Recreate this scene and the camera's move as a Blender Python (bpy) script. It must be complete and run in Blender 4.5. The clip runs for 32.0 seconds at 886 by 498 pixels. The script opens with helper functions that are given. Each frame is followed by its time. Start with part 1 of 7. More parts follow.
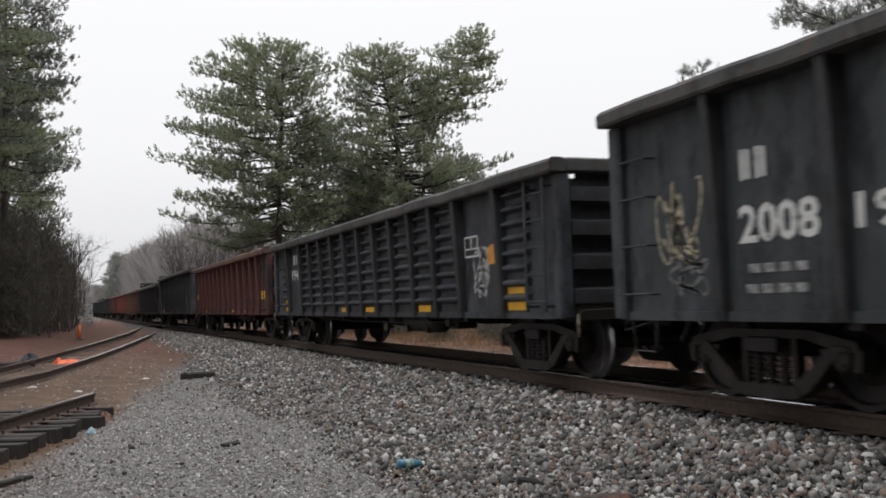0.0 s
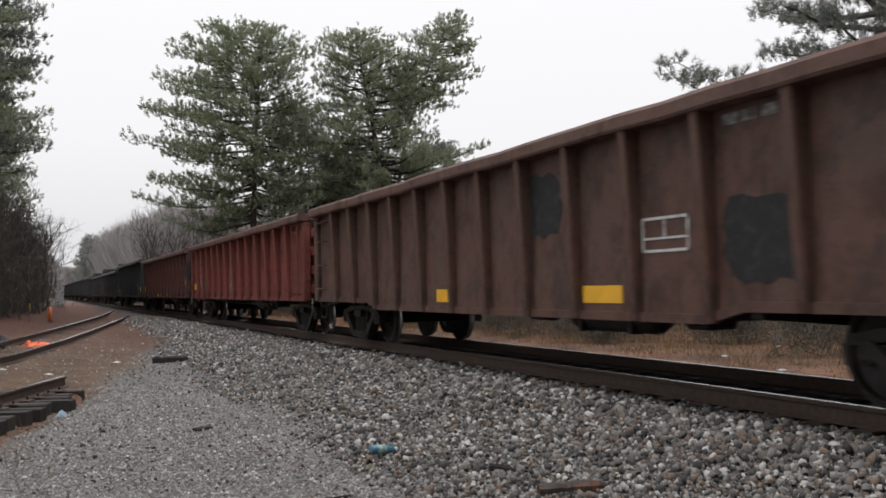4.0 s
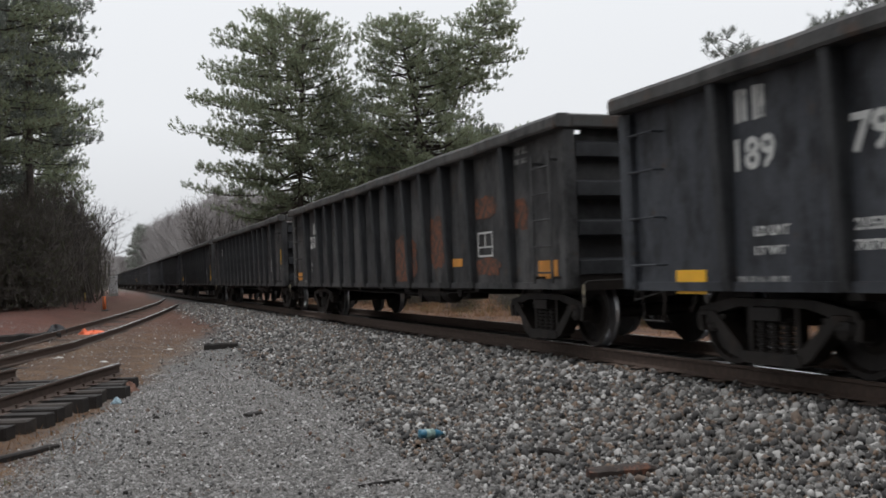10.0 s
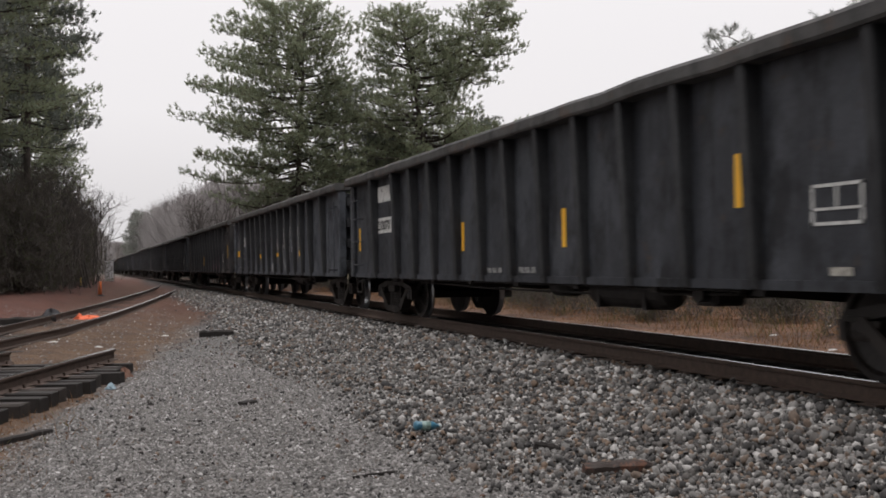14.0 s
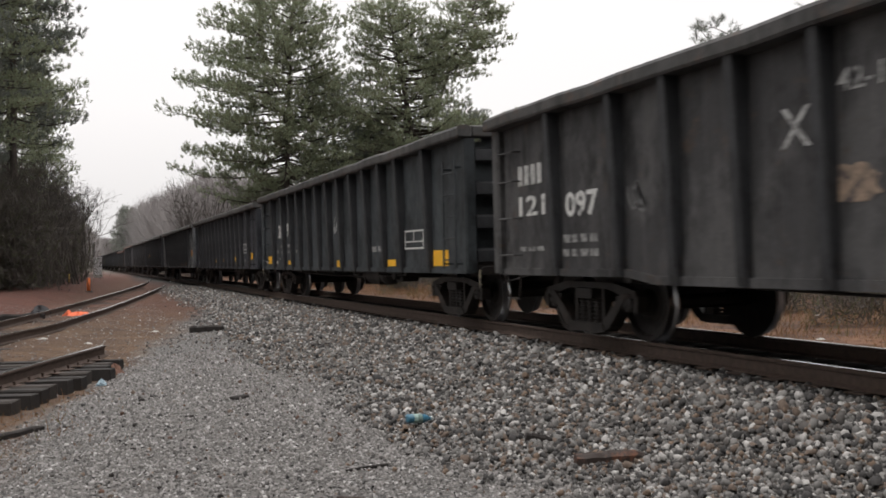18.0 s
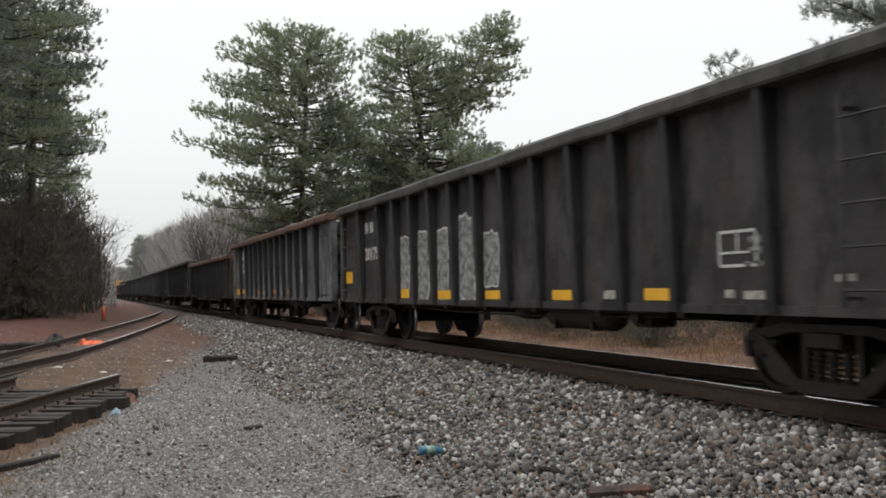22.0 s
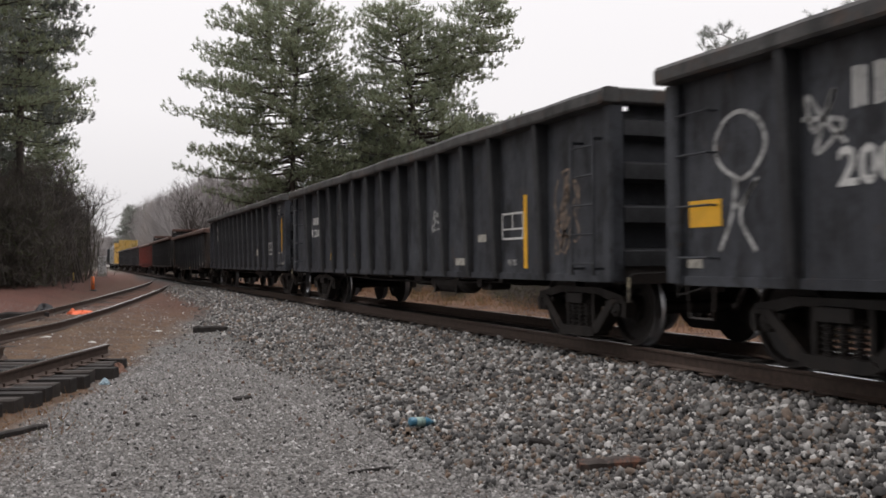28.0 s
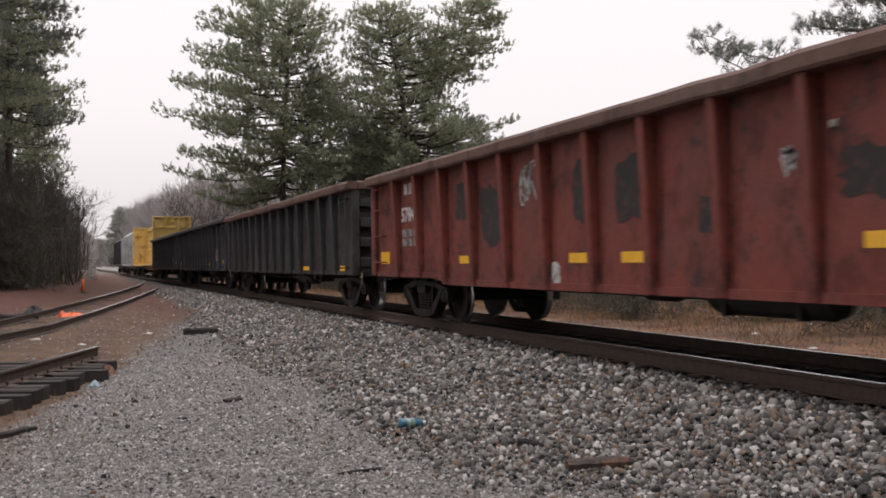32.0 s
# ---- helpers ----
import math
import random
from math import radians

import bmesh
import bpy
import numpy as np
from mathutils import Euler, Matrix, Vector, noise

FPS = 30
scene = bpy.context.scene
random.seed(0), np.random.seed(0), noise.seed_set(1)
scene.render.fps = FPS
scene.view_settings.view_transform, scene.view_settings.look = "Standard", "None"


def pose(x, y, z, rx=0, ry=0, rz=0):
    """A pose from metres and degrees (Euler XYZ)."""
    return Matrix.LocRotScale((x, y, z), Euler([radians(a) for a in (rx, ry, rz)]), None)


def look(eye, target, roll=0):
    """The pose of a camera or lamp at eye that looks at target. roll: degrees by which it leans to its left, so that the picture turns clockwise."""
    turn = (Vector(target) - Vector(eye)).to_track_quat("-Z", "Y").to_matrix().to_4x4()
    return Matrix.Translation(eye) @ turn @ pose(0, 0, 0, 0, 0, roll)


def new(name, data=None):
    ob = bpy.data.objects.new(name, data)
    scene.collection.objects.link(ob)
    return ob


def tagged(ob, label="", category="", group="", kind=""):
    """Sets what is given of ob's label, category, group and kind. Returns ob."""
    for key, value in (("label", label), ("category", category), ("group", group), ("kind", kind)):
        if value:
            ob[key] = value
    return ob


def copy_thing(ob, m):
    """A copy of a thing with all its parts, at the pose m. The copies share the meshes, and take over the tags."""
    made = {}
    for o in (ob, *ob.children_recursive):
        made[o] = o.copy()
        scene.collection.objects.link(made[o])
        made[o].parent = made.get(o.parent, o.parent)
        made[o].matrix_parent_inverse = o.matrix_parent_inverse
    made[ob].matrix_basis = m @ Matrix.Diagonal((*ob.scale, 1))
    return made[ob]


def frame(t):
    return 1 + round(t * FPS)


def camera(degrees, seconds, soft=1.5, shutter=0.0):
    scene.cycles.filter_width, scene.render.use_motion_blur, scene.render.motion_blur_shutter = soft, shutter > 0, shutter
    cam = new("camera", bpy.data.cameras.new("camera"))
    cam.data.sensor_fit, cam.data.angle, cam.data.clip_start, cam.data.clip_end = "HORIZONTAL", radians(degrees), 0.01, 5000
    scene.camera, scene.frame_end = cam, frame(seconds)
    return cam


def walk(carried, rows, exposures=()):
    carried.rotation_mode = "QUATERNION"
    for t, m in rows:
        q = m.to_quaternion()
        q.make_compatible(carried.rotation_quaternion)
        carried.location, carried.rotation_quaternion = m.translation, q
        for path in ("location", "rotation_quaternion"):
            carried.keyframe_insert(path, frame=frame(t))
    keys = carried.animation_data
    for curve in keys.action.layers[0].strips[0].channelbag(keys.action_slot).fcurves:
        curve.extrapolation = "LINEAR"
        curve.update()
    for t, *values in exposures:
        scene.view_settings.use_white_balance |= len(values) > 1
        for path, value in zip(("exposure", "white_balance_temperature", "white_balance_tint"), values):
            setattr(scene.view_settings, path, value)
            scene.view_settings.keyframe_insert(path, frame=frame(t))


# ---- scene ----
cam = camera(50.9, 32.0, soft=1.7, shutter=0.12)
# seconds, eye (metres), yaw, pitch, roll: a hand-held camera that hardly leaves its spot; the rail heads lie at z = 0
WALK = [
    (0.0, 0.003, 0.004, 1.049, -22.02, 3.18, 1.77),
    (0.5, -0.004, 0.003, 1.044, -22.01, 2.83, 1.79),
    (1.0, -0.001, 0.002, 1.047, -21.92, 2.53, 1.64),
    (1.5, 0.005, 0.004, 1.045, -22.31, 2.38, 1.63),
    (2.0, -0.002, 0.009, 1.046, -22.40, 2.31, 1.78),
    (2.5, 0.011, 0.014, 1.047, -22.64, 2.48, 1.59),
    (3.0, 0.003, 0.000, 1.049, -23.25, 2.39, 1.33),
    (3.5, 0.002, 0.002, 1.048, -23.50, 2.34, 1.13),
    (5.5, 0.004, 0.010, 1.053, -23.66, 2.31, 1.09),
    (6.0, -0.003, -0.006, 1.051, -23.42, 2.55, 0.98),
    (6.5, -0.004, 0.007, 1.045, -23.27, 2.35, 1.07),
    (7.0, 0.015, 0.021, 1.055, -23.18, 2.74, 1.25),
    (7.5, -0.007, -0.000, 1.051, -23.46, 2.86, 0.88),
    (8.0, 0.007, 0.003, 1.051, -23.46, 2.50, 0.84),
    (8.5, 0.016, 0.012, 1.048, -24.11, 2.84, 0.72),
    (9.0, 0.001, 0.004, 1.058, -24.12, 3.21, 0.64),
    (9.5, -0.017, -0.003, 1.047, -22.65, 2.31, 0.81),
    (10.0, 0.021, 0.024, 1.049, -20.69, 1.43, 1.89),
    (10.5, 0.027, 0.041, 1.055, -22.85, 1.87, 1.88),
    (11.0, 0.029, 0.039, 1.054, -22.40, 1.68, 2.04),
    (11.5, -0.011, 0.018, 1.060, -22.30, 1.38, 1.62),
    (12.0, 0.012, 0.065, 1.048, -21.32, 1.06, 1.46),
    (12.5, 0.023, 0.077, 1.053, -21.44, 1.08, 1.45),
    (13.0, 0.022, 0.077, 1.049, -20.97, 1.43, 1.03),
    (13.5, 0.024, 0.085, 1.046, -20.68, 1.10, 0.86),
    (14.0, 0.020, 0.079, 1.048, -20.91, 0.92, 0.76),
    (14.5, -0.008, 0.046, 1.053, -22.33, 0.53, 0.72),
    (15.0, -0.001, 0.068, 1.048, -21.66, 0.50, 0.47),
    (15.5, 0.006, 0.092, 1.039, -21.74, 1.21, 0.59),
    (17.5, 0.003, 0.064, 1.048, -21.65, 0.61, 1.39),
    (18.0, 0.003, 0.063, 1.048, -21.56, 0.49, 1.26),
    (18.5, -0.009, 0.050, 1.052, -21.53, 0.57, 1.21),
    (19.0, -0.004, 0.045, 1.054, -21.64, 0.75, 1.17),
    (19.5, 0.012, 0.055, 1.047, -21.69, 0.91, 1.28),
    (20.0, -0.009, 0.023, 1.053, -21.71, 1.13, 1.17),
    (20.5, -0.007, 0.012, 1.053, -21.68, 1.55, 1.25),
    (21.0, -0.015, 0.010, 1.066, -21.31, 2.31, 1.39),
    (21.5, -0.028, 0.005, 1.050, -21.29, 2.23, 1.10),
    (22.0, -0.031, -0.005, 1.055, -20.76, 2.45, 0.79),
    (22.5, -0.011, 0.007, 1.053, -19.41, 2.42, 0.04),
    (23.0, -0.008, 0.006, 1.050, -18.82, 1.99, -0.22),
    (23.5, -0.006, 0.004, 1.047, -19.69, 1.79, -0.45),
    (24.0, -0.009, 0.019, 1.058, -20.47, 2.14, 0.80),
    (24.5, -0.010, 0.039, 1.048, -20.43, 2.28, 0.50),
    (25.0, -0.024, 0.027, 1.056, -21.14, 1.84, 0.40),
    (25.5, -0.021, 0.034, 1.055, -20.82, 1.17, 0.65),
    (27.5, -0.018, 0.054, 1.049, -21.28, 0.58, 0.56),
    (28.0, -0.004, 0.068, 1.049, -21.32, 0.70, 0.51),
    (28.5, -0.014, 0.056, 1.052, -21.72, 0.66, 0.57),
    (29.0, -0.016, 0.043, 1.054, -21.63, 1.00, 0.42),
    (29.5, -0.004, 0.048, 1.047, -21.78, 0.95, 0.31),
    (30.0, 0.001, 0.049, 1.043, -21.81, 0.68, 0.41),
    (30.5, -0.007, 0.030, 1.054, -21.94, 0.38, 0.47),
    (31.0, -0.010, 0.025, 1.057, -21.78, 0.41, 0.59),
    (31.5, -0.010, 0.017, 1.059, -21.76, 0.58, 0.67),
    (32.0, -0.001, 0.032, 1.049, -21.86, 0.79, 0.61),
]
walk(cam, [(t, pose(x, y, z, 90 + pitch, roll, yaw)) for t, x, y, z, yaw, pitch, roll in WALK], exposures=[(0.0, 0.05, 6450, 11), (6.0, 0.05, 6500, 12), (9.0, 0.0, 6200, 8), (10.5, -0.12, 6400, 11), (14.0, -0.08, 6600, 14), (15.0, 0.11, 6600, 14), (19.0, 0.14, 6700, 11), (21.0, 0.12, 6500, 9), (26.0, 0.03, 6550, 12), (28.0, 0.03, 6600, 14), (30.0, 0.05, 6600, 14), (32.0, 0.08, 6750, 18)])

# ---- light: an overcast sky, and a wide weak sun behind the cloud ----
world = bpy.data.worlds.new("overcast_sky")
scene.world = world
world.use_nodes = True
wn, wl = world.node_tree.nodes, world.node_tree.links
sky = wn.new("ShaderNodeTexSky")
sky.sky_type, sky.sun_disc, sky.sun_elevation, sky.sun_rotation = "NISHITA", False, radians(80.1), radians(240.3)
sky.dust_density, sky.air_density = 4.0, 2.0
grey = wn.new("ShaderNodeHueSaturation")
grey.inputs["Saturation"].default_value, grey.inputs["Value"].default_value = 0.12, 0.10
cloud = wn.new("ShaderNodeMix")
cloud.data_type = "RGBA"
cloud.inputs["Factor"].default_value = 0.85
cloud.inputs["B"].default_value = (0.985, 0.99, 1.0, 1)
wl.new(sky.outputs["Color"], grey.inputs["Color"])
wl.new(grey.outputs["Color"], cloud.inputs["A"])
# an overcast sky is dullest at the horizon and brightest overhead
where, split, dome, shade = wn.new("ShaderNodeTexCoord"), wn.new("ShaderNodeSeparateXYZ"), wn.new("ShaderNodeValToRGB"), wn.new("ShaderNodeMix")
shade.data_type, shade.blend_type = "RGBA", "MULTIPLY"
shade.inputs["Factor"].default_value = 1.0
wl.new(where.outputs["Generated"], split.inputs[0])
wl.new(split.outputs["Z"], dome.inputs["Fac"])
for k, (at, v) in enumerate([(0.0, 0.55), (0.16, 0.68), (0.42, 0.735), (1.0, 1.0)]):
    if k > 1:
        dome.color_ramp.elements.new(at)
    dome.color_ramp.elements[k].position, dome.color_ramp.elements[k].color = at, (v, v, v, 1)
wl.new(cloud.outputs["Result"], shade.inputs["A"])
wl.new(dome.outputs["Color"], shade.inputs["B"])
wl.new(shade.outputs["Result"], wn["Background"].inputs["Color"])
wn["Background"].inputs["Strength"].default_value = 1.47

sun = new("sun", bpy.data.lights.new("sun", "SUN"))
sun.data.energy, sun.data.angle, sun.data.color = 1.5, radians(32), (1.0, 0.98, 0.95)
sun.matrix_world = look((-7, -4, 46), (0, 0, 0))


# ---- materials ----
def material(name, rough=0.8, metal=0.0):
    m = bpy.data.materials.new(name)
    m.use_nodes = True
    b = m.node_tree.nodes["Principled BSDF"]
    b.inputs["Roughness"].default_value, b.inputs["Metallic"].default_value = rough, metal
    return m, m.node_tree.nodes, m.node_tree.links, b


def rgb(c):
    return (*c, 1.0)


def mixed(n, l, fac, a, b, kind="MIX"):
    """A colour mix; fac, a and b are sockets or plain values."""
    x = n.new("ShaderNodeMix")
    x.data_type, x.blend_type = "RGBA", kind
    for key, v in (("Factor", fac), ("A", a), ("B", b)):
        if isinstance(v, (int, float)):
            x.inputs[key].default_value = v
        elif isinstance(v, tuple):
            x.inputs[key].default_value = rgb(v[:3])
        else:
            l.new(v, x.inputs[key])
    return x.outputs["Result"]


def noisy(n, l, scale, detail=4, rough=0.6, coord="Object", stretch=None):
    tc = n.new("ShaderNodeTexCoord")
    t = n.new("ShaderNodeTexNoise")
    t.inputs["Scale"].default_value, t.inputs["Detail"].default_value, t.inputs["Roughness"].default_value = scale, detail, rough
    if stretch:
        mp = n.new("ShaderNodeMapping")
        mp.inputs["Scale"].default_value = stretch
        l.new(tc.outputs[coord], mp.inputs["Vector"])
        l.new(mp.outputs["Vector"], t.inputs["Vector"])
    else:
        l.new(tc.outputs[coord], t.inputs["Vector"])
    return t.outputs["Fac"]


def ramp(n, l, fac, lo, hi):
    r = n.new("ShaderNodeMapRange")
    r.inputs["From Min"].default_value, r.inputs["From Max"].default_value = lo, hi
    l.new(fac, r.inputs["Value"])
    return r.outputs["Result"]


def bumped(n, l, b, height, strength, dist=0.01):
    k = n.new("ShaderNodeBump")
    k.inputs["Strength"].default_value, k.inputs["Distance"].default_value = strength, dist
    l.new(height, k.inputs["Height"])
    l.new(k.outputs["Normal"], b.inputs["Normal"])


def weathered(name, base, dust, rust, rust_amount=0.3, rough=0.62, streak=0.6):
    """Old wagon paint: faded patches, soot, run-off streaks down the sides, dents and rust, differing from panel to panel."""
    m, n, l, b = material(name, rough)
    b.inputs["Specular IOR Level"].default_value = 0.38
    info = n.new("ShaderNodeObjectInfo")
    tone = ramp(n, l, info.outputs["Random"], -0.6, 2.4)
    c = mixed(n, l, tone, base, dust)
    blot = ramp(n, l, noisy(n, l, 0.8, 7, 0.6, stretch=(1, 1.0, 0.75)), 0.49, 0.56)
    c = mixed(n, l, mixed(n, l, 0.7, (0, 0, 0), blot), c, dust)
    soot = ramp(n, l, noisy(n, l, 1.7, 5, 0.7, stretch=(1, 1.6, 0.8)), 0.50, 0.62)
    c = mixed(n, l, mixed(n, l, 0.8, (0, 0, 0), soot), c, tuple(0.42 * v for v in base))
    runs = ramp(n, l, noisy(n, l, 1.0, 6, 0.7, stretch=(1, 8.0, 0.4)), 0.52, 0.74)
    c = mixed(n, l, mixed(n, l, streak, (0, 0, 0), runs), c, tuple(1.25 * v for v in dust))
    spots = ramp(n, l, noisy(n, l, 2.6, 7, 0.75), 0.66 - 0.3 * rust_amount, 0.74 - 0.25 * rust_amount)
    c = mixed(n, l, mixed(n, l, 0.85, (0, 0, 0), spots), c, rust)
    c = mixed(n, l, 0.35, c, noisy(n, l, 30, 4), "OVERLAY")
    l.new(c, b.inputs["Base Color"])
    l.new(ramp(n, l, noisy(n, l, 4, 5), -0.7, 1.4), b.inputs["Roughness"])
    bumped(n, l, b, noisy(n, l, 2.2, 4), 0.55, 0.03)
    return m


PAINT = {
    "black": weathered("black_wagon_paint", (0.015, 0.0165, 0.021), (0.063, 0.068, 0.079), (0.060, 0.041, 0.030), 0.15, 0.5),
    "green_black": weathered("green_black_wagon_paint", (0.0145, 0.0180, 0.020), (0.056, 0.065, 0.071), (0.060, 0.043, 0.031), 0.1, 0.5),
    "blue_grey": weathered("faded_blue_grey_wagon_paint", (0.027, 0.031, 0.039), (0.098, 0.107, 0.122), (0.068, 0.053, 0.044), 0.2, 0.5),
    "brown_black": weathered("brown_black_wagon_paint", (0.018, 0.0165, 0.017), (0.067, 0.062, 0.063), (0.067, 0.040, 0.030), 0.28, 0.55),
    "dark_grey": weathered("dark_grey_wagon_paint", (0.021, 0.021, 0.023), (0.090, 0.088, 0.088), (0.070, 0.051, 0.039), 0.25, 0.55),
    "red": weathered("oxide_red_wagon_paint", (0.215, 0.046, 0.034), (0.150, 0.050, 0.040), (0.040, 0.024, 0.022), 0.42),
    "dark_red": weathered("dark_red_wagon_paint", (0.130, 0.038, 0.030), (0.085, 0.040, 0.034), (0.028, 0.020, 0.020), 0.5),
    "sooty_red": weathered("soot_blackened_red_paint", (0.018, 0.016, 0.016), (0.060, 0.050, 0.050), (0.120, 0.034, 0.028), 0.6),
    "rust": weathered("rusty_brown_wagon_paint", (0.125, 0.058, 0.042), (0.100, 0.064, 0.050), (0.055, 0.036, 0.030), 0.5),
    "yellow": weathered("yellow_wagon_paint", (0.66, 0.42, 0.10), (0.58, 0.42, 0.18), (0.24, 0.14, 0.06), 0.1),
    "white": weathered("pale_grey_wagon_paint", (0.42, 0.43, 0.44), (0.30, 0.30, 0.30), (0.16, 0.13, 0.11), 0.1),
}
# posts and end ribs darker than the panels: their shade is put into the paint
PAINT["shade_black"] = weathered("shade_black_paint", (0.016, 0.0165, 0.019), (0.050, 0.052, 0.056), (0.050, 0.036, 0.029), 0.2)
PAINT["rusty_black"] = weathered("rusty_black_wagon_paint", (0.022, 0.017, 0.015), (0.064, 0.051, 0.043), (0.100, 0.048, 0.028), 0.42)
PAINT["pale_grey"] = weathered("faded_grey_wagon_paint", (0.070, 0.074, 0.079), (0.190, 0.195, 0.200), (0.085, 0.062, 0.050), 0.2)
POST_PAINT = {"rusty_black": "shade_black", "blue_grey": "shade_black", "pale_grey": "shade_black", "black": "shade_black", "green_black": "shade_black", "brown_black": "shade_black", "dark_grey": "shade_black"}
TOPS = {
    "dark_top": weathered("dark_worn_steel", (0.042, 0.042, 0.042), (0.082, 0.079, 0.076), (0.085, 0.058, 0.045), 0.4),
    "rusty_top": weathered("rusted_steel", (0.120, 0.056, 0.043), (0.130, 0.080, 0.064), (0.060, 0.040, 0.034), 0.4),
}
FRAME = weathered("rust_dusted_cast_steel", (0.011, 0.009, 0.008), (0.026, 0.020, 0.017), (0.044, 0.026, 0.018), 0.3, 0.85)
UNDER = weathered("sooty_cast_steel", (0.012, 0.010, 0.010), (0.028, 0.022, 0.019), (0.040, 0.026, 0.020), 0.15, 0.9)


def plain(name, colour, rough=0.6, metal=0.0, vary=0.25, scale=6.0, bump=0.15):
    m, n, l, b = material(name, rough, metal)
    f = ramp(n, l, noisy(n, l, scale, 5), 0.3, 0.75)
    l.new(mixed(n, l, f, tuple(v * (1 - vary) for v in colour), tuple(min(1, v * (1 + vary)) for v in colour)), b.inputs["Base Color"])
    if bump:
        bumped(n, l, b, noisy(n, l, scale * 6, 3), bump, 0.004)
    return m


def worn(name, colour, under, amount=0.35):
    """Old lettering: paint that has partly gone, so that the dark side shows through."""
    m, n, l, b = material(name, 0.7)
    f = ramp(n, l, noisy(n, l, 9, 6, 0.7), 0.60 - amount * 0.35, 0.72 - amount * 0.2)
    l.new(mixed(n, l, f, colour, under), b.inputs["Base Color"])
    return m


SHEET = {
    "yellow": plain("yellow_reflective_sheet", (0.86, 0.46, 0.03), 0.45, vary=0.12, scale=3),
    "orange": plain("faded_orange_sheet", (0.60, 0.26, 0.05), 0.55, vary=0.2, scale=4),
    "pale": worn("pale_sheet", (0.42, 0.40, 0.35), (0.12, 0.11, 0.10), 0.3),
    "letter": worn("white_lettering", (0.62, 0.62, 0.60), (0.16, 0.16, 0.16), 0.22),
    "faint": worn("faint_white_lettering", (0.36, 0.36, 0.35), (0.07, 0.07, 0.07), 0.55),
    "chalk": worn("chalky_spray_paint", (0.50, 0.50, 0.49), (0.07, 0.07, 0.07), 0.4),
    "grey": worn("grey_spray_paint", (0.17, 0.17, 0.17), (0.06, 0.06, 0.06), 0.4),
    "cream": worn("cream_spray_paint", (0.52, 0.46, 0.32), (0.08, 0.07, 0.06), 0.55),
    "tan": worn("tan_spray_paint", (0.30, 0.22, 0.16), (0.06, 0.05, 0.05), 0.5),
    "teal": worn("teal_spray_paint", (0.12, 0.26, 0.20), (0.12, 0.05, 0.04), 0.4),
    "pink": worn("pink_spray_paint", (0.21, 0.055, 0.105), (0.07, 0.05, 0.055), 0.6),
    "brown": worn("brown_spray_paint", (0.22, 0.10, 0.06), (0.08, 0.05, 0.04), 0.3),
    "rust": worn("orange_primer", (0.23, 0.070, 0.028), (0.05, 0.035, 0.028), 0.75),
    "primer": worn("red_primer", (0.105, 0.036, 0.028), (0.045, 0.033, 0.03), 0.5),
    "soot": worn("dark_touch_up_paint", (0.026, 0.022, 0.021), (0.09, 0.035, 0.028), 0.22),
    "grime": worn("black_touch_up_paint", (0.013, 0.013, 0.014), (0.035, 0.035, 0.035), 0.3),
    "ghost": worn("peeling_cream_lettering", (0.52, 0.39, 0.29), (0.17, 0.075, 0.042), 0.5),
    "ink": plain("black_stencil_ink", (0.02, 0.02, 0.02), 0.7, bump=0),
}

STEEL = plain("bright_running_steel", (0.42, 0.42, 0.43), 0.28, 1.0, 0.1, 30, 0)
RAIL = plain("rail_rust", (0.070, 0.046, 0.035), 0.8, 0.0, 0.3, 12)
RAIL_TOP = plain("polished_rail_head", (0.50, 0.51, 0.53), 0.25, 1.0, 0.06, 40, 0)
TIE = plain("creosoted_wood", (0.018, 0.0145, 0.013), 0.85, 0.0, 0.5, 5, 0.6)
TIE_OLD = plain("weathered_grey_tie", (0.038, 0.031, 0.027), 0.85, 0.0, 0.4, 6, 0.6)
CRUMB = plain("red_brown_crumbs", (0.085, 0.045, 0.030), 0.9, 0.0, 0.4, 8)
BARK = plain("pine_bark", (0.070, 0.056, 0.048), 0.9, 0.0, 0.5, 4, 0.8)
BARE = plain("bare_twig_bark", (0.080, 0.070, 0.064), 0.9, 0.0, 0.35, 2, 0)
# bark of the far wood, made pale: distance haze lies in this colour
BARE_HAZE = plain("haze_pale_bare_wood", (0.30, 0.28, 0.275), 0.95, 0.0, 0.25, 0.15, 0)


def leafy(name, dark, light, dead, amount=0.1):
    m, n, l, b = material(name, 0.6)
    geo = n.new("ShaderNodeNewGeometry")
    c = mixed(n, l, geo.outputs["Random Per Island"], dark, light)
    patch = ramp(n, l, noisy(n, l, 0.35, 3), 0.35, 0.7)
    c = mixed(n, l, mixed(n, l, 0.6, (0, 0, 0), patch), c, light)
    brown = ramp(n, l, geo.outputs["Random Per Island"], 1.0 - amount, 1.0 - amount + 0.01)
    c = mixed(n, l, brown, c, dead)
    l.new(c, b.inputs["Base Color"])
    b.inputs["Subsurface Weight"].default_value = 0.0
    t = n.new("ShaderNodeBsdfTranslucent")
    l.new(c, t.inputs["Color"])
    mx = n.new("ShaderNodeMixShader")
    mx.inputs[0].default_value = 0.5
    l.new(b.outputs[0], mx.inputs[1])
    l.new(t.outputs[0], mx.inputs[2])
    l.new(mx.outputs[0], n["Material Output"].inputs["Surface"])
    return m


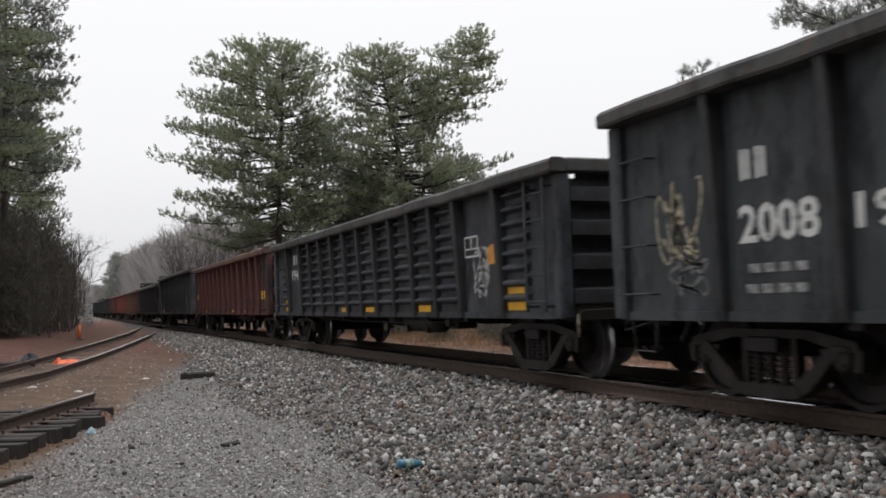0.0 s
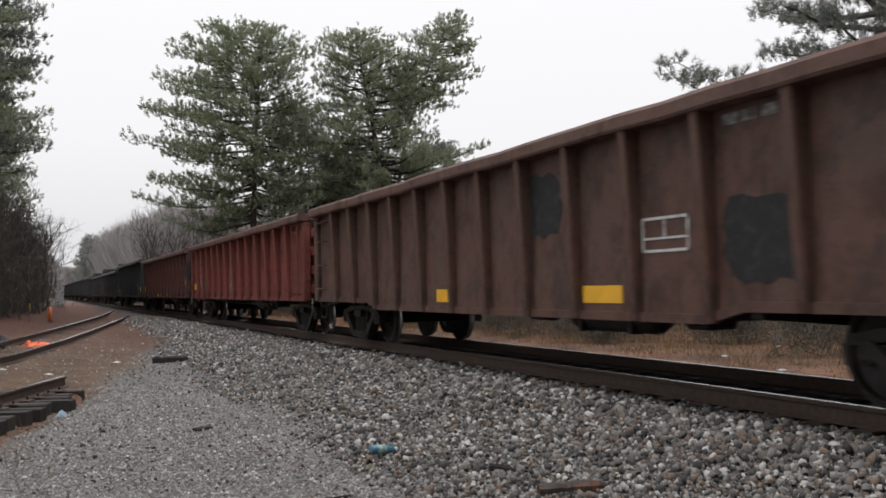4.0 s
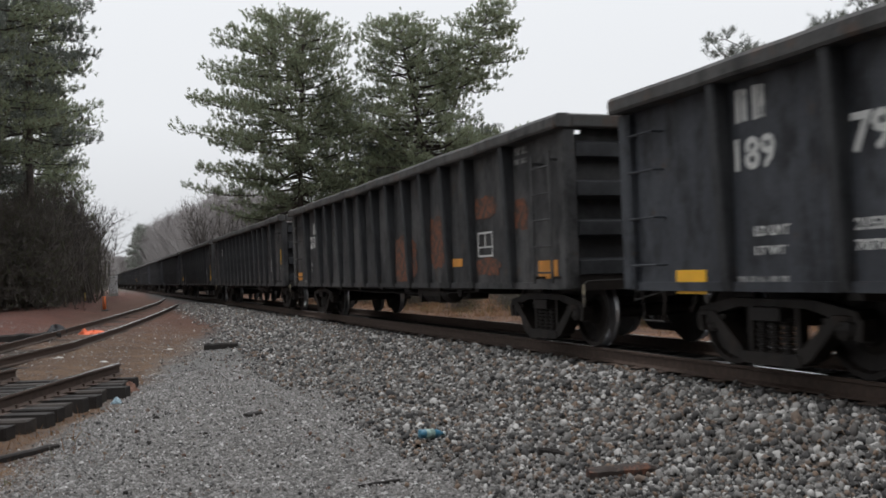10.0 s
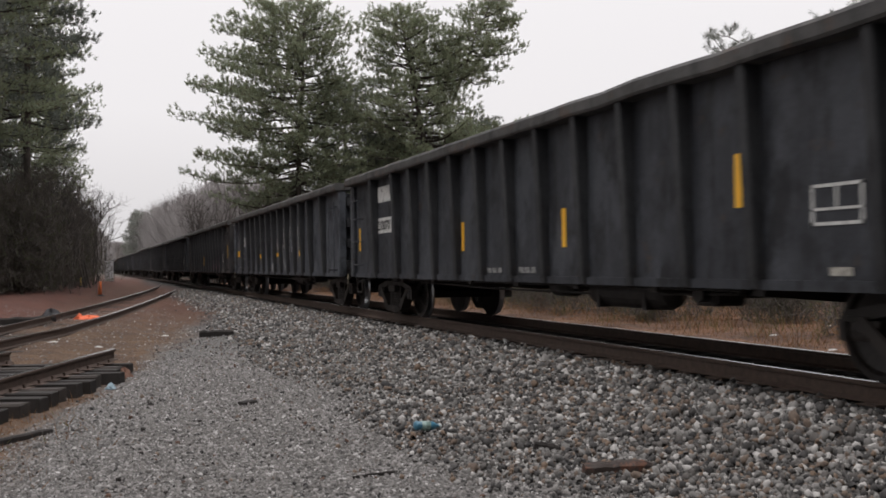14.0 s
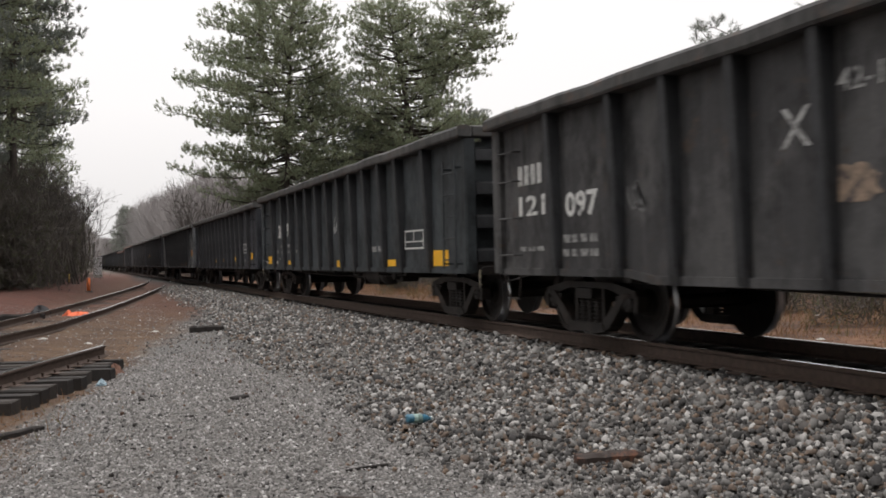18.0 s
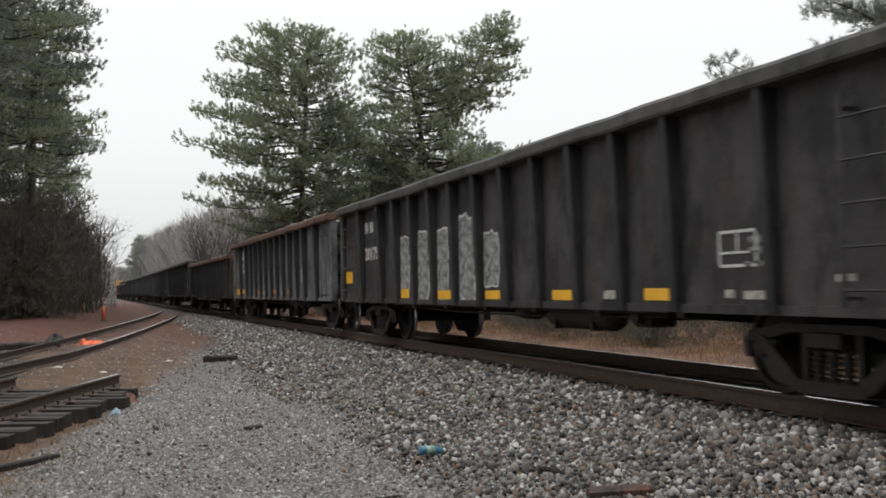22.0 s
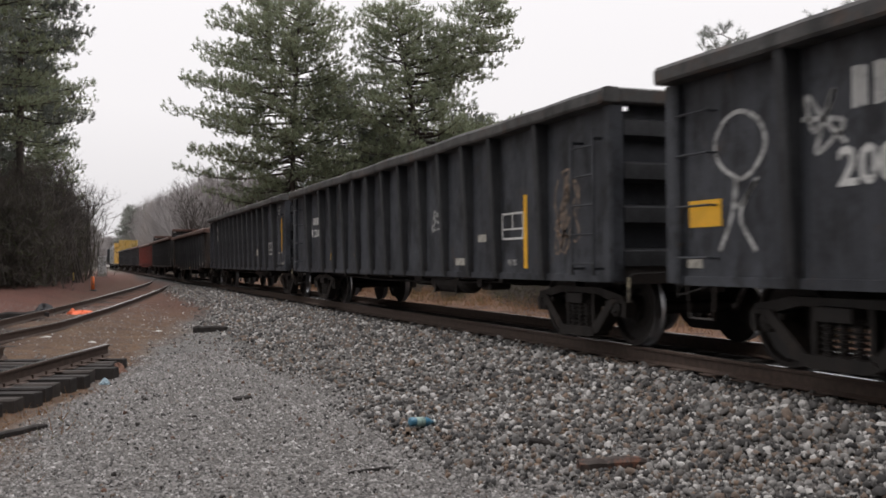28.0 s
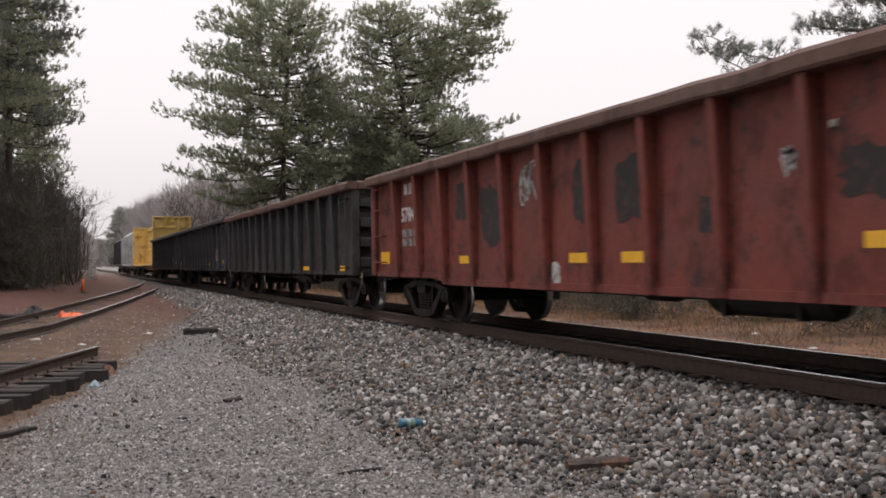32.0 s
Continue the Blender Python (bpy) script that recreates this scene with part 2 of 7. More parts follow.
# needle tones raised above real foliage: misty air is put into the colour
NEEDLES = leafy("pine_needles", (0.200, 0.232, 0.160), (0.300, 0.335, 0.215), (0.13, 0.10, 0.06), 0.08)
# darker copy of the needles, with shade put into the colour
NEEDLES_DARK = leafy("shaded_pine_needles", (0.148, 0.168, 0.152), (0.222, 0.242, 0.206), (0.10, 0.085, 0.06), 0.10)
DEAD_GRASS = leafy("dead_grass", (0.090, 0.040, 0.019), (0.215, 0.115, 0.052), (0.13, 0.12, 0.05), 0.12)
STRAW = leafy("straw_grass", (0.150, 0.072, 0.034), (0.300, 0.175, 0.085), (0.09, 0.045, 0.024), 0.25)
WEEDS = leafy("winter_weeds", (0.075, 0.082, 0.030), (0.150, 0.135, 0.060), (0.24, 0.15, 0.07), 0.35)
# far needles greyed and lightened, the mist painted into their colour
NEEDLES_HAZE = leafy("haze_pale_pine_needles", (0.22, 0.235, 0.21), (0.30, 0.315, 0.28), (0.16, 0.15, 0.12), 0.1)
SCRUB = leafy("winter_scrub", (0.064, 0.055, 0.050), (0.118, 0.103, 0.088), (0.085, 0.095, 0.05), 0.15)


def stony(name, tones, scale=18):
    """Crushed stone: a tone for each stone, with mineral specks."""
    m, n, l, b = material(name, 0.85)
    geo = n.new("ShaderNodeNewGeometry")
    r = n.new("ShaderNodeValToRGB")
    r.color_ramp.interpolation = "CONSTANT"
    while len(r.color_ramp.elements) < len(tones):
        r.color_ramp.elements.new(0.5)
    for k, (at, c) in enumerate(tones):
        r.color_ramp.elements[k].position, r.color_ramp.elements[k].color = at, rgb(c)
    l.new(geo.outputs["Random Per Island"], r.inputs["Fac"])
    c = mixed(n, l, 0.5, r.outputs["Color"], noisy(n, l, scale, 5, 0.7), "OVERLAY")
    l.new(c, b.inputs["Base Color"])
    bumped(n, l, b, noisy(n, l, 70, 3), 0.4, 0.004)
    return m


STONES = stony("granite_ballast", [(0, (0.047, 0.045, 0.044)), (0.18, (0.143, 0.139, 0.133)), (0.36, (0.083, 0.077, 0.072)), (0.52, (0.213, 0.206, 0.197)),
                                   (0.66, (0.125, 0.094, 0.074)), (0.77, (0.025, 0.024, 0.024)), (0.87, (0.381, 0.372, 0.358)), (0.95, (0.146, 0.103, 0.074))])
FINES = stony("fine_gravel", [(0, (0.109, 0.104, 0.099)), (0.25, (0.196, 0.187, 0.181)), (0.55, (0.152, 0.142, 0.136)), (0.78, (0.270, 0.261, 0.254)), (0.9, (0.061, 0.058, 0.057)), (0.96, (0.383, 0.374, 0.365))])


# ---- mesh helpers ----
class Build:
    """Gathers boxes, prisms, tubes and lathed pieces into one mesh."""

    def __init__(self):
        self.v, self.f, self.mi = [], [], []

    def add(self, verts, faces, mi=0):
        o = len(self.v)
        self.v.extend(verts)
        self.f.extend([tuple(o + i for i in f) for f in faces])
        self.mi.extend([mi] * len(faces))
        return self

    def box(self, x0, x1, y0, y1, z0, z1, c=0.0, mi=0):
        """A box, its edges chamfered by c."""
        if c <= 0:
            v = [(x, y, z) for x in (x0, x1) for y in (y0, y1) for z in (z0, z1)]
            return self.add(v, [(0, 1, 3, 2), (4, 6, 7, 5), (0, 4, 5, 1), (2, 3, 7, 6), (0, 2, 6, 4), (1, 5, 7, 3)], mi)
        bm = bmesh.new()
        bmesh.ops.create_cube(bm, size=1)
        for q in bm.verts:
            q.co = ((x0 + x1) / 2 + q.co.x * (x1 - x0), (y0 + y1) / 2 + q.co.y * (y1 - y0), (z0 + z1) / 2 + q.co.z * (z1 - z0))
        bmesh.ops.bevel(bm, geom=bm.edges[:], offset=c, segments=1, affect="EDGES")
        bm.verts.index_update()
        self.add([tuple(q.co) for q in bm.verts], [tuple(q.index for q in f.verts) for f in bm.faces], mi)
        bm.free()
        return self

    def prism(self, outline, axis, a, b, mi=0, outline_b=None):
        """An outline of (p, q) drawn out along an axis from a to b."""
        ends = []
        for at, ring in ((a, outline), (b, outline_b or outline)):
            for p, q in ring:
                ends.append({"x": (at, p, q), "y": (p, at, q), "z": (p, q, at)}[axis])
        n = len(outline)
        faces = [(i, (i + 1) % n, n + (i + 1) % n, n + i) for i in range(n)] + [tuple(range(n))[::-1], tuple(range(n, 2 * n))]
        return self.add(ends, faces, mi)

    def lathe(self, profile, axis, centre, n=20, mi=0):
        """A profile of (along, radius) turned round an axis through centre."""
        verts, faces = [], []
        for a, r in profile:
            for k in range(n):
                c, s = r * math.cos(2 * math.pi * k / n), r * math.sin(2 * math.pi * k / n)
                p = {"x": (a, c, s), "y": (c, a, s), "z": (c, s, a)}[axis]
                verts.append(tuple(p[i] + centre[i] for i in range(3)))
        m = len(profile)
        for j in range(m - 1):
            for k in range(n):
                faces.append((j * n + k, j * n + (k + 1) % n, (j + 1) * n + (k + 1) % n, (j + 1) * n + k))
        faces += [tuple(range(n))[::-1], tuple(range((m - 1) * n, m * n))]
        return self.add(verts, faces, mi)

    def tube(self, points, radii, n=6, mi=0):
        points = [Vector(p) for p in points]
        verts, faces = [], []
        for i, p in enumerate(points):
            d = (points[min(i + 1, len(points) - 1)] - points[max(i - 1, 0)]).normalized()
            u = d.cross(Vector((0.31, 0.17, 1.0)) if abs(d.z) < 0.9 else Vector((1, 0.2, 0))).normalized()
            w = d.cross(u)
            r = float(radii[i] if isinstance(radii, (list, tuple)) else radii)
            for k in range(n):
                a = 2 * math.pi * k / n
                verts.append(tuple(p + r * (math.cos(a) * u + math.sin(a) * w)))
        for i in range(len(points) - 1):
            for k in range(n):
                faces.append((i * n + k, i * n + (k + 1) % n, (i + 1) * n + (k + 1) % n, (i + 1) * n + k))
        faces += [tuple(range(n))[::-1], tuple(range(len(verts) - n, len(verts)))]
        return self.add(verts, faces, mi)

    def mesh(self, name, mats, smooth=False):
        me = bpy.data.meshes.new(name)
        me.from_pydata(self.v, [], self.f)
        for m in mats if isinstance(mats, (list, tuple)) else (mats,):
            me.materials.append(m)
        if any(self.mi):
            me.polygons.foreach_set("material_index", self.mi)
        bm = bmesh.new()
        bm.from_mesh(me)
        bmesh.ops.recalc_face_normals(bm, faces=bm.faces[:])
        bm.to_mesh(me)
        bm.free()
        if smooth:
            me.polygons.foreach_set("use_smooth", [True] * len(me.polygons))
        return me


def raw_mesh(name, verts, faces, mats):
    """A big mesh from arrays; faces all of one size."""
    me = bpy.data.meshes.new(name)
    verts, faces = np.asarray(verts, np.float32), np.asarray(faces, np.int32)
    me.vertices.add(len(verts))
    me.vertices.foreach_set("co", verts.ravel())
    k = faces.shape[1]
    me.loops.add(faces.size)
    me.loops.foreach_set("vertex_index", faces.ravel())
    me.polygons.add(len(faces))
    me.polygons.foreach_set("loop_start", np.arange(0, faces.size, k, dtype=np.int32))
    me.update(calc_edges=True)
    for m in mats if isinstance(mats, (list, tuple)) else (mats,):
        me.materials.append(m)
    return me


def part(name, mesh, parent, label="", m=None):
    ob = new(name, mesh)
    ob.parent = parent
    if m is not None:
        ob.matrix_basis = m
    return tagged(ob, label) if label else ob


def thing(name, label, category, group="", kind="", at=None):
    ob = new(name)
    if at is not None:
        ob.matrix_basis = at
    return tagged(ob, label, category, group, kind)


# ---- the ground ----
XC = 7.02      # the main track's centre line runs along y at this x
GAUGE = 1.435
HEAD = 0.075


def ease(a, b, v):
    t = np.clip((v - a) / (b - a), 0, 1)
    return t * t * (3 - 2 * t)


def lead_x(y):
    """The centre line of the lead track that leaves the main line: x at y."""
    y = np.asarray(y, float)
    return np.interp(y, [0, 10, 16, 22, 28, 34, 40, 46, 54, 62, 70, 80, 95, 400], [-8.6, -5.05, -2.92, -1.13, -0.02, 0.95, 1.86, 2.74, 3.85, 4.85, 5.72, 6.55, 7.02, 7.02])


def height(x, y):
    d = x - XC
    a = np.abs(d)
    left = -0.46 + 0.235 * ease(-3.4, -1.55, d) - 0.03 * ease(-1.2, -0.9, d)
    right = -0.52 + 0.295 * (1 - ease(1.6, 3.2, d)) - 0.03 * (1 - ease(0.9, 1.2, d))
    z = np.where(d < 0, left, right)
    e = x - lead_x(y)
    bed = (1 - ease(1.3, 2.4, np.abs(e))) * ease(8, 20, y) * (1 - ease(60, 75, y))
    z = np.where(d < -1.7, z + 0.08 * bed, z)
    clay = (1 - ease(-4.2, -1.6, e)) * ease(20, 32, y)
    z = z + 0.42 * clay
    # the ground drops a little round the old track panel, so that its ties stand clear
    px, py = 0.937 * (x - 0.43) - 0.349 * (y - 15.5), 0.349 * (x - 0.43) + 0.937 * (y - 15.5)
    z = z - 0.075 * (1 - ease(0.72, 1.2, px)) * ease(-2.6, -2.1, px) * (1 - ease(-0.1, 0.5, py)) * ease(-13, -11, py)
    z = z + 0.25 * ease(13, 30, x) * ease(-20, 10, y)
    z = z + 0.02 * np.sin(1.7 * x + 0.6 * y) * np.sin(0.9 * y - 0.4 * x) * ease(0.8, 2.4, a)
    return z


def ground():
    def steps(spans):
        out = []
        for a, b, s in spans:
            out += list(np.arange(a, b, s))
        return np.array(out + [spans[-1][1]])

    xs = steps([(-3000, -300, 300), (-300, -60, 30), (-60, -12, 4), (-12, 12, 0.2), (12, 40, 1.0), (40, 100, 6), (100, 300, 25), (300, 3000, 300)])
    ys = steps([(-3000, -200, 350), (-200, -20, 20), (-20, 2, 1.0), (2, 30, 0.2), (30, 90, 0.6), (90, 200, 5), (200, 500, 30), (500, 4000, 350)])
    gx, gy = np.meshgrid(xs, ys, indexing="ij")
    gz = height(gx, gy)
    v = np.stack([gx, gy, gz], -1).reshape(-1, 3)
    ny = len(ys)
    i, j = np.meshgrid(np.arange(len(xs) - 1), np.arange(ny - 1), indexing="ij")
    a = (i * ny + j).ravel()
    f = np.stack([a, a + ny, a + ny + 1, a + 1], -1)

    m, n, l, b = material("yard_ground", 0.9)
    tc = n.new("ShaderNodeTexCoord")
    sep = n.new("ShaderNodeSeparateXYZ")
    l.new(tc.outputs["Object"], sep.inputs[0])

    def cells(scale, tones):
        vo = n.new("ShaderNodeTexVoronoi")
        vo.inputs["Scale"].default_value = scale
        l.new(tc.outputs["Object"], vo.inputs["Vector"])
        s2 = n.new("ShaderNodeSeparateColor")
        l.new(vo.outputs["Color"], s2.inputs[0])
        r = n.new("ShaderNodeValToRGB")
        while len(r.color_ramp.elements) < len(tones):
            r.color_ramp.elements.new(0.5)
        for k, c in enumerate(tones):
            r.color_ramp.elements[k].position, r.color_ramp.elements[k].color = k / (len(tones) - 1), rgb(c)
        l.new(s2.outputs[0], r.inputs["Fac"])
        edge = ramp(n, l, vo.outputs["Distance"], 0.75, 0.2)
        return mixed(n, l, edge, tuple(0.45 * q for q in tones[1]), r.outputs["Color"]), vo.outputs["Distance"]

    def arith(op, a, b_):
        q = n.new("ShaderNodeMath")
        q.operation = op
        for k, w in enumerate((a, b_)):
            if isinstance(w, (int, float)):
                q.inputs[k].default_value = w
            else:
                l.new(w, q.inputs[k])
        return q.outputs[0]

    wob = arith("MULTIPLY", arith("SUBTRACT", noisy(n, l, 0.35, 5), 0.5), 2.2)
    xw = arith("ADD", sep.outputs["X"], wob)
    gravel, gd = cells(34, [(0.056, 0.053, 0.050), (0.147, 0.140, 0.134), (0.207, 0.198, 0.190), (0.33, 0.32, 0.31)])
    # ballast bed much darker than its stones: shadow of the gaps put into the colour
    coarse, cd = cells(19, [(0.014, 0.013, 0.013), (0.042, 0.040, 0.038), (0.07, 0.065, 0.06), (0.14, 0.132, 0.125)])
    dirt = mixed(n, l, ramp(n, l, noisy(n, l, 1.6, 6, 0.7), 0.36, 0.66), (0.044, 0.021, 0.012), (0.122, 0.070, 0.036))
    dirt = mixed(n, l, ramp(n, l, noisy(n, l, 14, 5, 0.7), 0.54, 0.70), dirt, (0.175, 0.125, 0.078))
    dirt = mixed(n, l, ramp(n, l, noisy(n, l, 5, 6, 0.8), 0.56, 0.64), dirt, (0.034, 0.020, 0.014))
    clay = mixed(n, l, ramp(n, l, noisy(n, l, 1.2, 5), 0.3, 0.7), (0.060, 0.022, 0.015), (0.112, 0.040, 0.026))
    field = mixed(n, l, ramp(n, l, noisy(n, l, 0.55, 6, 0.7), 0.42, 0.6), (0.050, 0.022, 0.013), (0.165, 0.078, 0.040))
    field = mixed(n, l, ramp(n, l, noisy(n, l, 9, 5, 0.75), 0.5, 0.7), field, (0.220, 0.125, 0.068))
    field = mixed(n, l, ramp(n, l, noisy(n, l, 4, 5, 0.75, stretch=(1, 1.3, 1)), 0.52, 0.62), field, (0.020, 0.012, 0.009))
    # gravel path, then ballast towards the rails; bare dirt beside the lead track, clay bank beyond it, dead grass across the line
    c = mixed(n, l, ramp(n, l, xw, 2.4, 4.2), gravel, coarse)
    edge_x = arith("MINIMUM", arith("ADD", arith("MULTIPLY", sep.outputs["Y"], 0.20), -2.3), 4.4)
    c = mixed(n, l, ramp(n, l, arith("SUBTRACT", xw, edge_x), 0.35, -0.35), c, dirt)
    bank = arith("SUBTRACT", xw, arith("ADD", arith("MULTIPLY", sep.outputs["Y"], 0.10), -4.6))
    c = mixed(n, l, arith("MULTIPLY", ramp(n, l, bank, 0.5, -0.8), ramp(n, l, sep.outputs["Y"], 17, 24)), c, clay)
    c = mixed(n, l, arith("MULTIPLY", ramp(n, l, arith("SUBTRACT", xw, edge_x), 1.2, 0.0), arith("MULTIPLY", ramp(n, l, sep.outputs["Y"], 22, 34), 0.6)), c, clay)
    c = mixed(n, l, ramp(n, l, xw, 10.0, 11.2), c, field)
    # the bed goes near black within about a metre of the centre line
    bed_dark = arith("MULTIPLY", ramp(n, l, arith("ABSOLUTE", arith("SUBTRACT", sep.outputs["X"], XC), 0), 1.25, 0.85), 0.95)
    c = mixed(n, l, bed_dark, c, (0.014, 0.012, 0.011))
    # haze put into the ground colour: it pales from 90 to 200 m out
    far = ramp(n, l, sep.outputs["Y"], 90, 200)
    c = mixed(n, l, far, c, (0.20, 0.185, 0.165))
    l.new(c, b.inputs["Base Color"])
    bumped(n, l, b, arith("ADD", gd, noisy(n, l, 25, 4)), 0.9, 0.02)
    me = raw_mesh("ground", v, f, m)
    me.polygons.foreach_set("use_smooth", [True] * len(me.polygons))
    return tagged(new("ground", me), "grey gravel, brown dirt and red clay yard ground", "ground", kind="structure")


GROUND = ground()


def rocks(name, label, n, area, size, mat, seed, clip=None, sink=0.25, small=False, grow=0.0, pile=0.75):
    """Loose stone as one object: n stones of about that size, strewn over area (x0, x1, y0, y1)."""
    rng = np.random.default_rng(seed)
    bm = bmesh.new()
    bmesh.ops.create_icosphere(bm, subdivisions=1, radius=1.0)
    ico = np.array([tuple(p.co) for p in bm.verts])
    tri = np.array([[p.index for p in q.verts] for q in bm.faces])
    bm.free()
    if small:
        ico = np.array([(1, 0, 0), (-1, 0, 0), (0, 1, 0), (0, -1, 0), (0, 0, 1), (0, 0, -1)]) * 1.15
        tri = np.array([(0, 2, 4), (2, 1, 4), (1, 3, 4), (3, 0, 4), (2, 0, 5), (1, 2, 5), (3, 1, 5), (0, 3, 5)])
    nv = len(ico)
    x0, x1, y0, y1 = area
    x, y = rng.uniform(x0, x1, n), y0 + (y1 - y0) * rng.uniform(0, 1, n)
    if clip is not None:
        keep = clip(x, y, rng)
        x, y = x[keep], y[keep]
    n = len(x)
    s = size * np.exp(rng.normal(0, 0.28, n)) * (1 + grow * ease(3.6, 5.4, x))
    flat = rng.uniform(0.55, 1.15, (n, 3)) * s[:, None]
    rugged = 0.30 if small else 0.42
    v = ico[None] * (1 + rng.uniform(-rugged, rugged, (n, nv, 3))) * flat[:, None, :]
    q = rng.normal(size=(n, 4))
    q /= np.linalg.norm(q, axis=1, keepdims=True)
    w, a, b, c = q.T
    rot = np.stack([np.stack([1 - 2 * (b * b + c * c), 2 * (a * b - c * w), 2 * (a * c + b * w)], -1),
                    np.stack([2 * (a * b + c * w), 1 - 2 * (a * a + c * c), 2 * (b * c - a * w)], -1),
                    np.stack([2 * (a * c - b * w), 2 * (b * c + a * w), 1 - 2 * (a * a + b * b)], -1)], -2)
    v = np.einsum("nij,nkj->nki", rot, v)
    corner = v[:, tri]
    seen = np.cross(corner[:, :, 1] - corner[:, :, 0], corner[:, :, 2] - corner[:, :, 0])
    seen = seen[..., 2] > -(0.25 if small else 0.55) * np.linalg.norm(seen, axis=-1)      # the undersides lie in the bed
    z = height(x, y) + s * rng.uniform(-sink, pile, n)
    v += np.stack([x, y, z], -1)[:, None, :]
    f = (tri[None] + nv * np.arange(n)[:, None, None])[seen]
    return tagged(new(name, raw_mesh(name, v.reshape(-1, 3), f, mat)), label, "gravel", kind="stuff")


# ---- the tracks ----
def rail_outline():
    """Half a rail's section, mirrored: foot, web and head, as (across, up), top at 0."""
    half = [(0.070, -0.175), (0.070, -0.163), (0.012, -0.140), (0.009, -0.045), (0.036, -0.036), (0.037, -0.008), (0.030, 0.0)]
    return half + [(-a, b) for a, b in half[::-1]]


def rail(name, label, points, parent, z=0.0, bright=True):
    """A rail along points (x, y); only its running surface is bright."""
    ring = rail_outline()
    verts, faces, mi = [], [], []
    pts = np.asarray(points, float)
    d = np.gradient(pts, axis=0)
    d /= np.linalg.norm(d, axis=1, keepdims=True)
    k = len(ring)
    for (x, y), (dx, dy) in zip(pts, d):
        verts += [(x + a * dy, y - a * dx, z + h) for a, h in ring]
    for i in range(len(pts) - 1):
        for j in range(k):
            faces.append((i * k + j, i * k + (j + 1) % k, (i + 1) * k + (j + 1) % k, (i + 1) * k + j))
            mi.append(1 if bright and j == 6 else 0)
    faces += [tuple(range(k)), tuple(range((len(pts) - 1) * k, len(pts) * k))]
    mi += [0, 0]
    b = Build().add(verts, faces)
    b.mi = mi
    return part(name, b.mesh(name, [RAIL, RAIL_TOP]), parent, label)


def tie_mesh(name, mat, seed, length=2.6):
    rng = random.Random(seed)
    b = Build()
    b.box(-length / 2, length / 2, -0.115, 0.115, -0.18, 0, 0.012)
    b.v = [(x + rng.uniform(-0.012, 0.012), y + rng.uniform(-0.008, 0.008), z + rng.uniform(-0.006, 0.006)) for x, y, z in b.v]
    return b.mesh(name, mat)


TIES = [tie_mesh("tie", TIE, k) for k in range(3)] + [tie_mesh("tie", TIE_OLD, 9)]
PLATE = Build().box(-0.17, 0.17, -0.10, 0.10, 0, 0.014, 0.004).mesh("tie_plate", RAIL)
SPIKE = Build().box(-0.012, 0.012, -0.012, 0.012, 0, 0.035).box(-0.02, 0.02, -0.02, 0.02, 0.035, 0.05, 0.005).mesh("spike", RAIL)


def track_piece(name, label, centre, spacing, z, parts_from, parts_to, tilt=0.0, jitter=0.02, seed=1, rails=True):
    """Rails and ties along centre(y) between two y; z is the height of the rail heads."""
    rng = random.Random(seed)
    top = thing(name, label, "railway track", kind="structure")
    y = parts_from
    while y < parts_to:
        x, x2 = centre(y), centre(y + 0.1)
        turn = math.degrees(math.atan2(-(x2 - x), 0.1))
        part("tie", TIES[rng.randrange(3)], top, m=pose(x + rng.uniform(-0.06, 0.06), y + rng.uniform(-jitter, jitter), z - 0.19 + rng.uniform(-0.008, 0.004), 0, 0, turn + rng.uniform(-1.5, 1.5)))
        y += spacing
    return top


MAIN = track_piece("main_track", "main line track on stone ballast with two steel rails", lambda y: XC, 0.52, 0.0, 3.0, 45.0)
for side in (-1, 1):
    rail("rail", "rusty steel rail with a polished running surface", [(XC + side * (GAUGE / 2 + 0.037), y) for y in (-150, -60, 0, 60, 150, 400, 1000)], MAIN)
PLATE_AT = [3.0 + 0.52 * k for k in range(40)]
for y in PLATE_AT:
    part("tie_plate", PLATE, MAIN, m=pose(XC - GAUGE / 2 - 0.037, y, -0.189))

LEAD = track_piece("lead_track", "curving lead track with worn rails on dark ties", lambda y: float(lead_x(y)), 0.55, -0.20, 9.0, 62.0, seed=4)
LY = np.arange(4.0, 79.0, 1.0)
LC = np.stack([lead_x(LY), LY], -1)
LD = np.gradient(LC, axis=0)
LD /= np.linalg.norm(LD, axis=1, keepdims=True)
LN = np.stack([LD[:, 1], -LD[:, 0]], -1)
for side in (-1, 1):
    rail("rail", "worn steel rail with a bright head", LC + side * (GAUGE / 2 + 0.037) * LN, LEAD, -0.20)


def stub_panel():
    """A length of track panel that ends in the yard, lying on its ties."""
    top = thing("track_panel", "cut length of old track panel lying on dark ties", "railway track", kind="structure", at=pose(0.43, 15.5, 0, 0, 0, -20.4))
    for off, far, lab in ((-0.037, 0.0, "rusty rail with a cut end"), (-GAUGE - 0.11, -0.25, "rusty rail with a cut end")):
        rail("rail", lab, [(off, y) for y in (far, -2, -4, -7, -12)], top, -0.205)
    rng = random.Random(8)
    for k in range(24):
        y = -0.55 - 0.40 * k
        part("tie", TIES[3 if k % 3 == 1 else k % 3], top, m=pose(-0.72 + rng.uniform(-0.12, 0.10) - 0.12 * (k < 2), y + rng.uniform(-0.04, 0.04), -0.378 + rng.uniform(-0.012, 0.006), 0, 0, rng.uniform(-2, 2)))
        for off in (-0.037, -GAUGE - 0.11):
            part("tie_plate", PLATE, top, m=pose(off, y, -0.385))
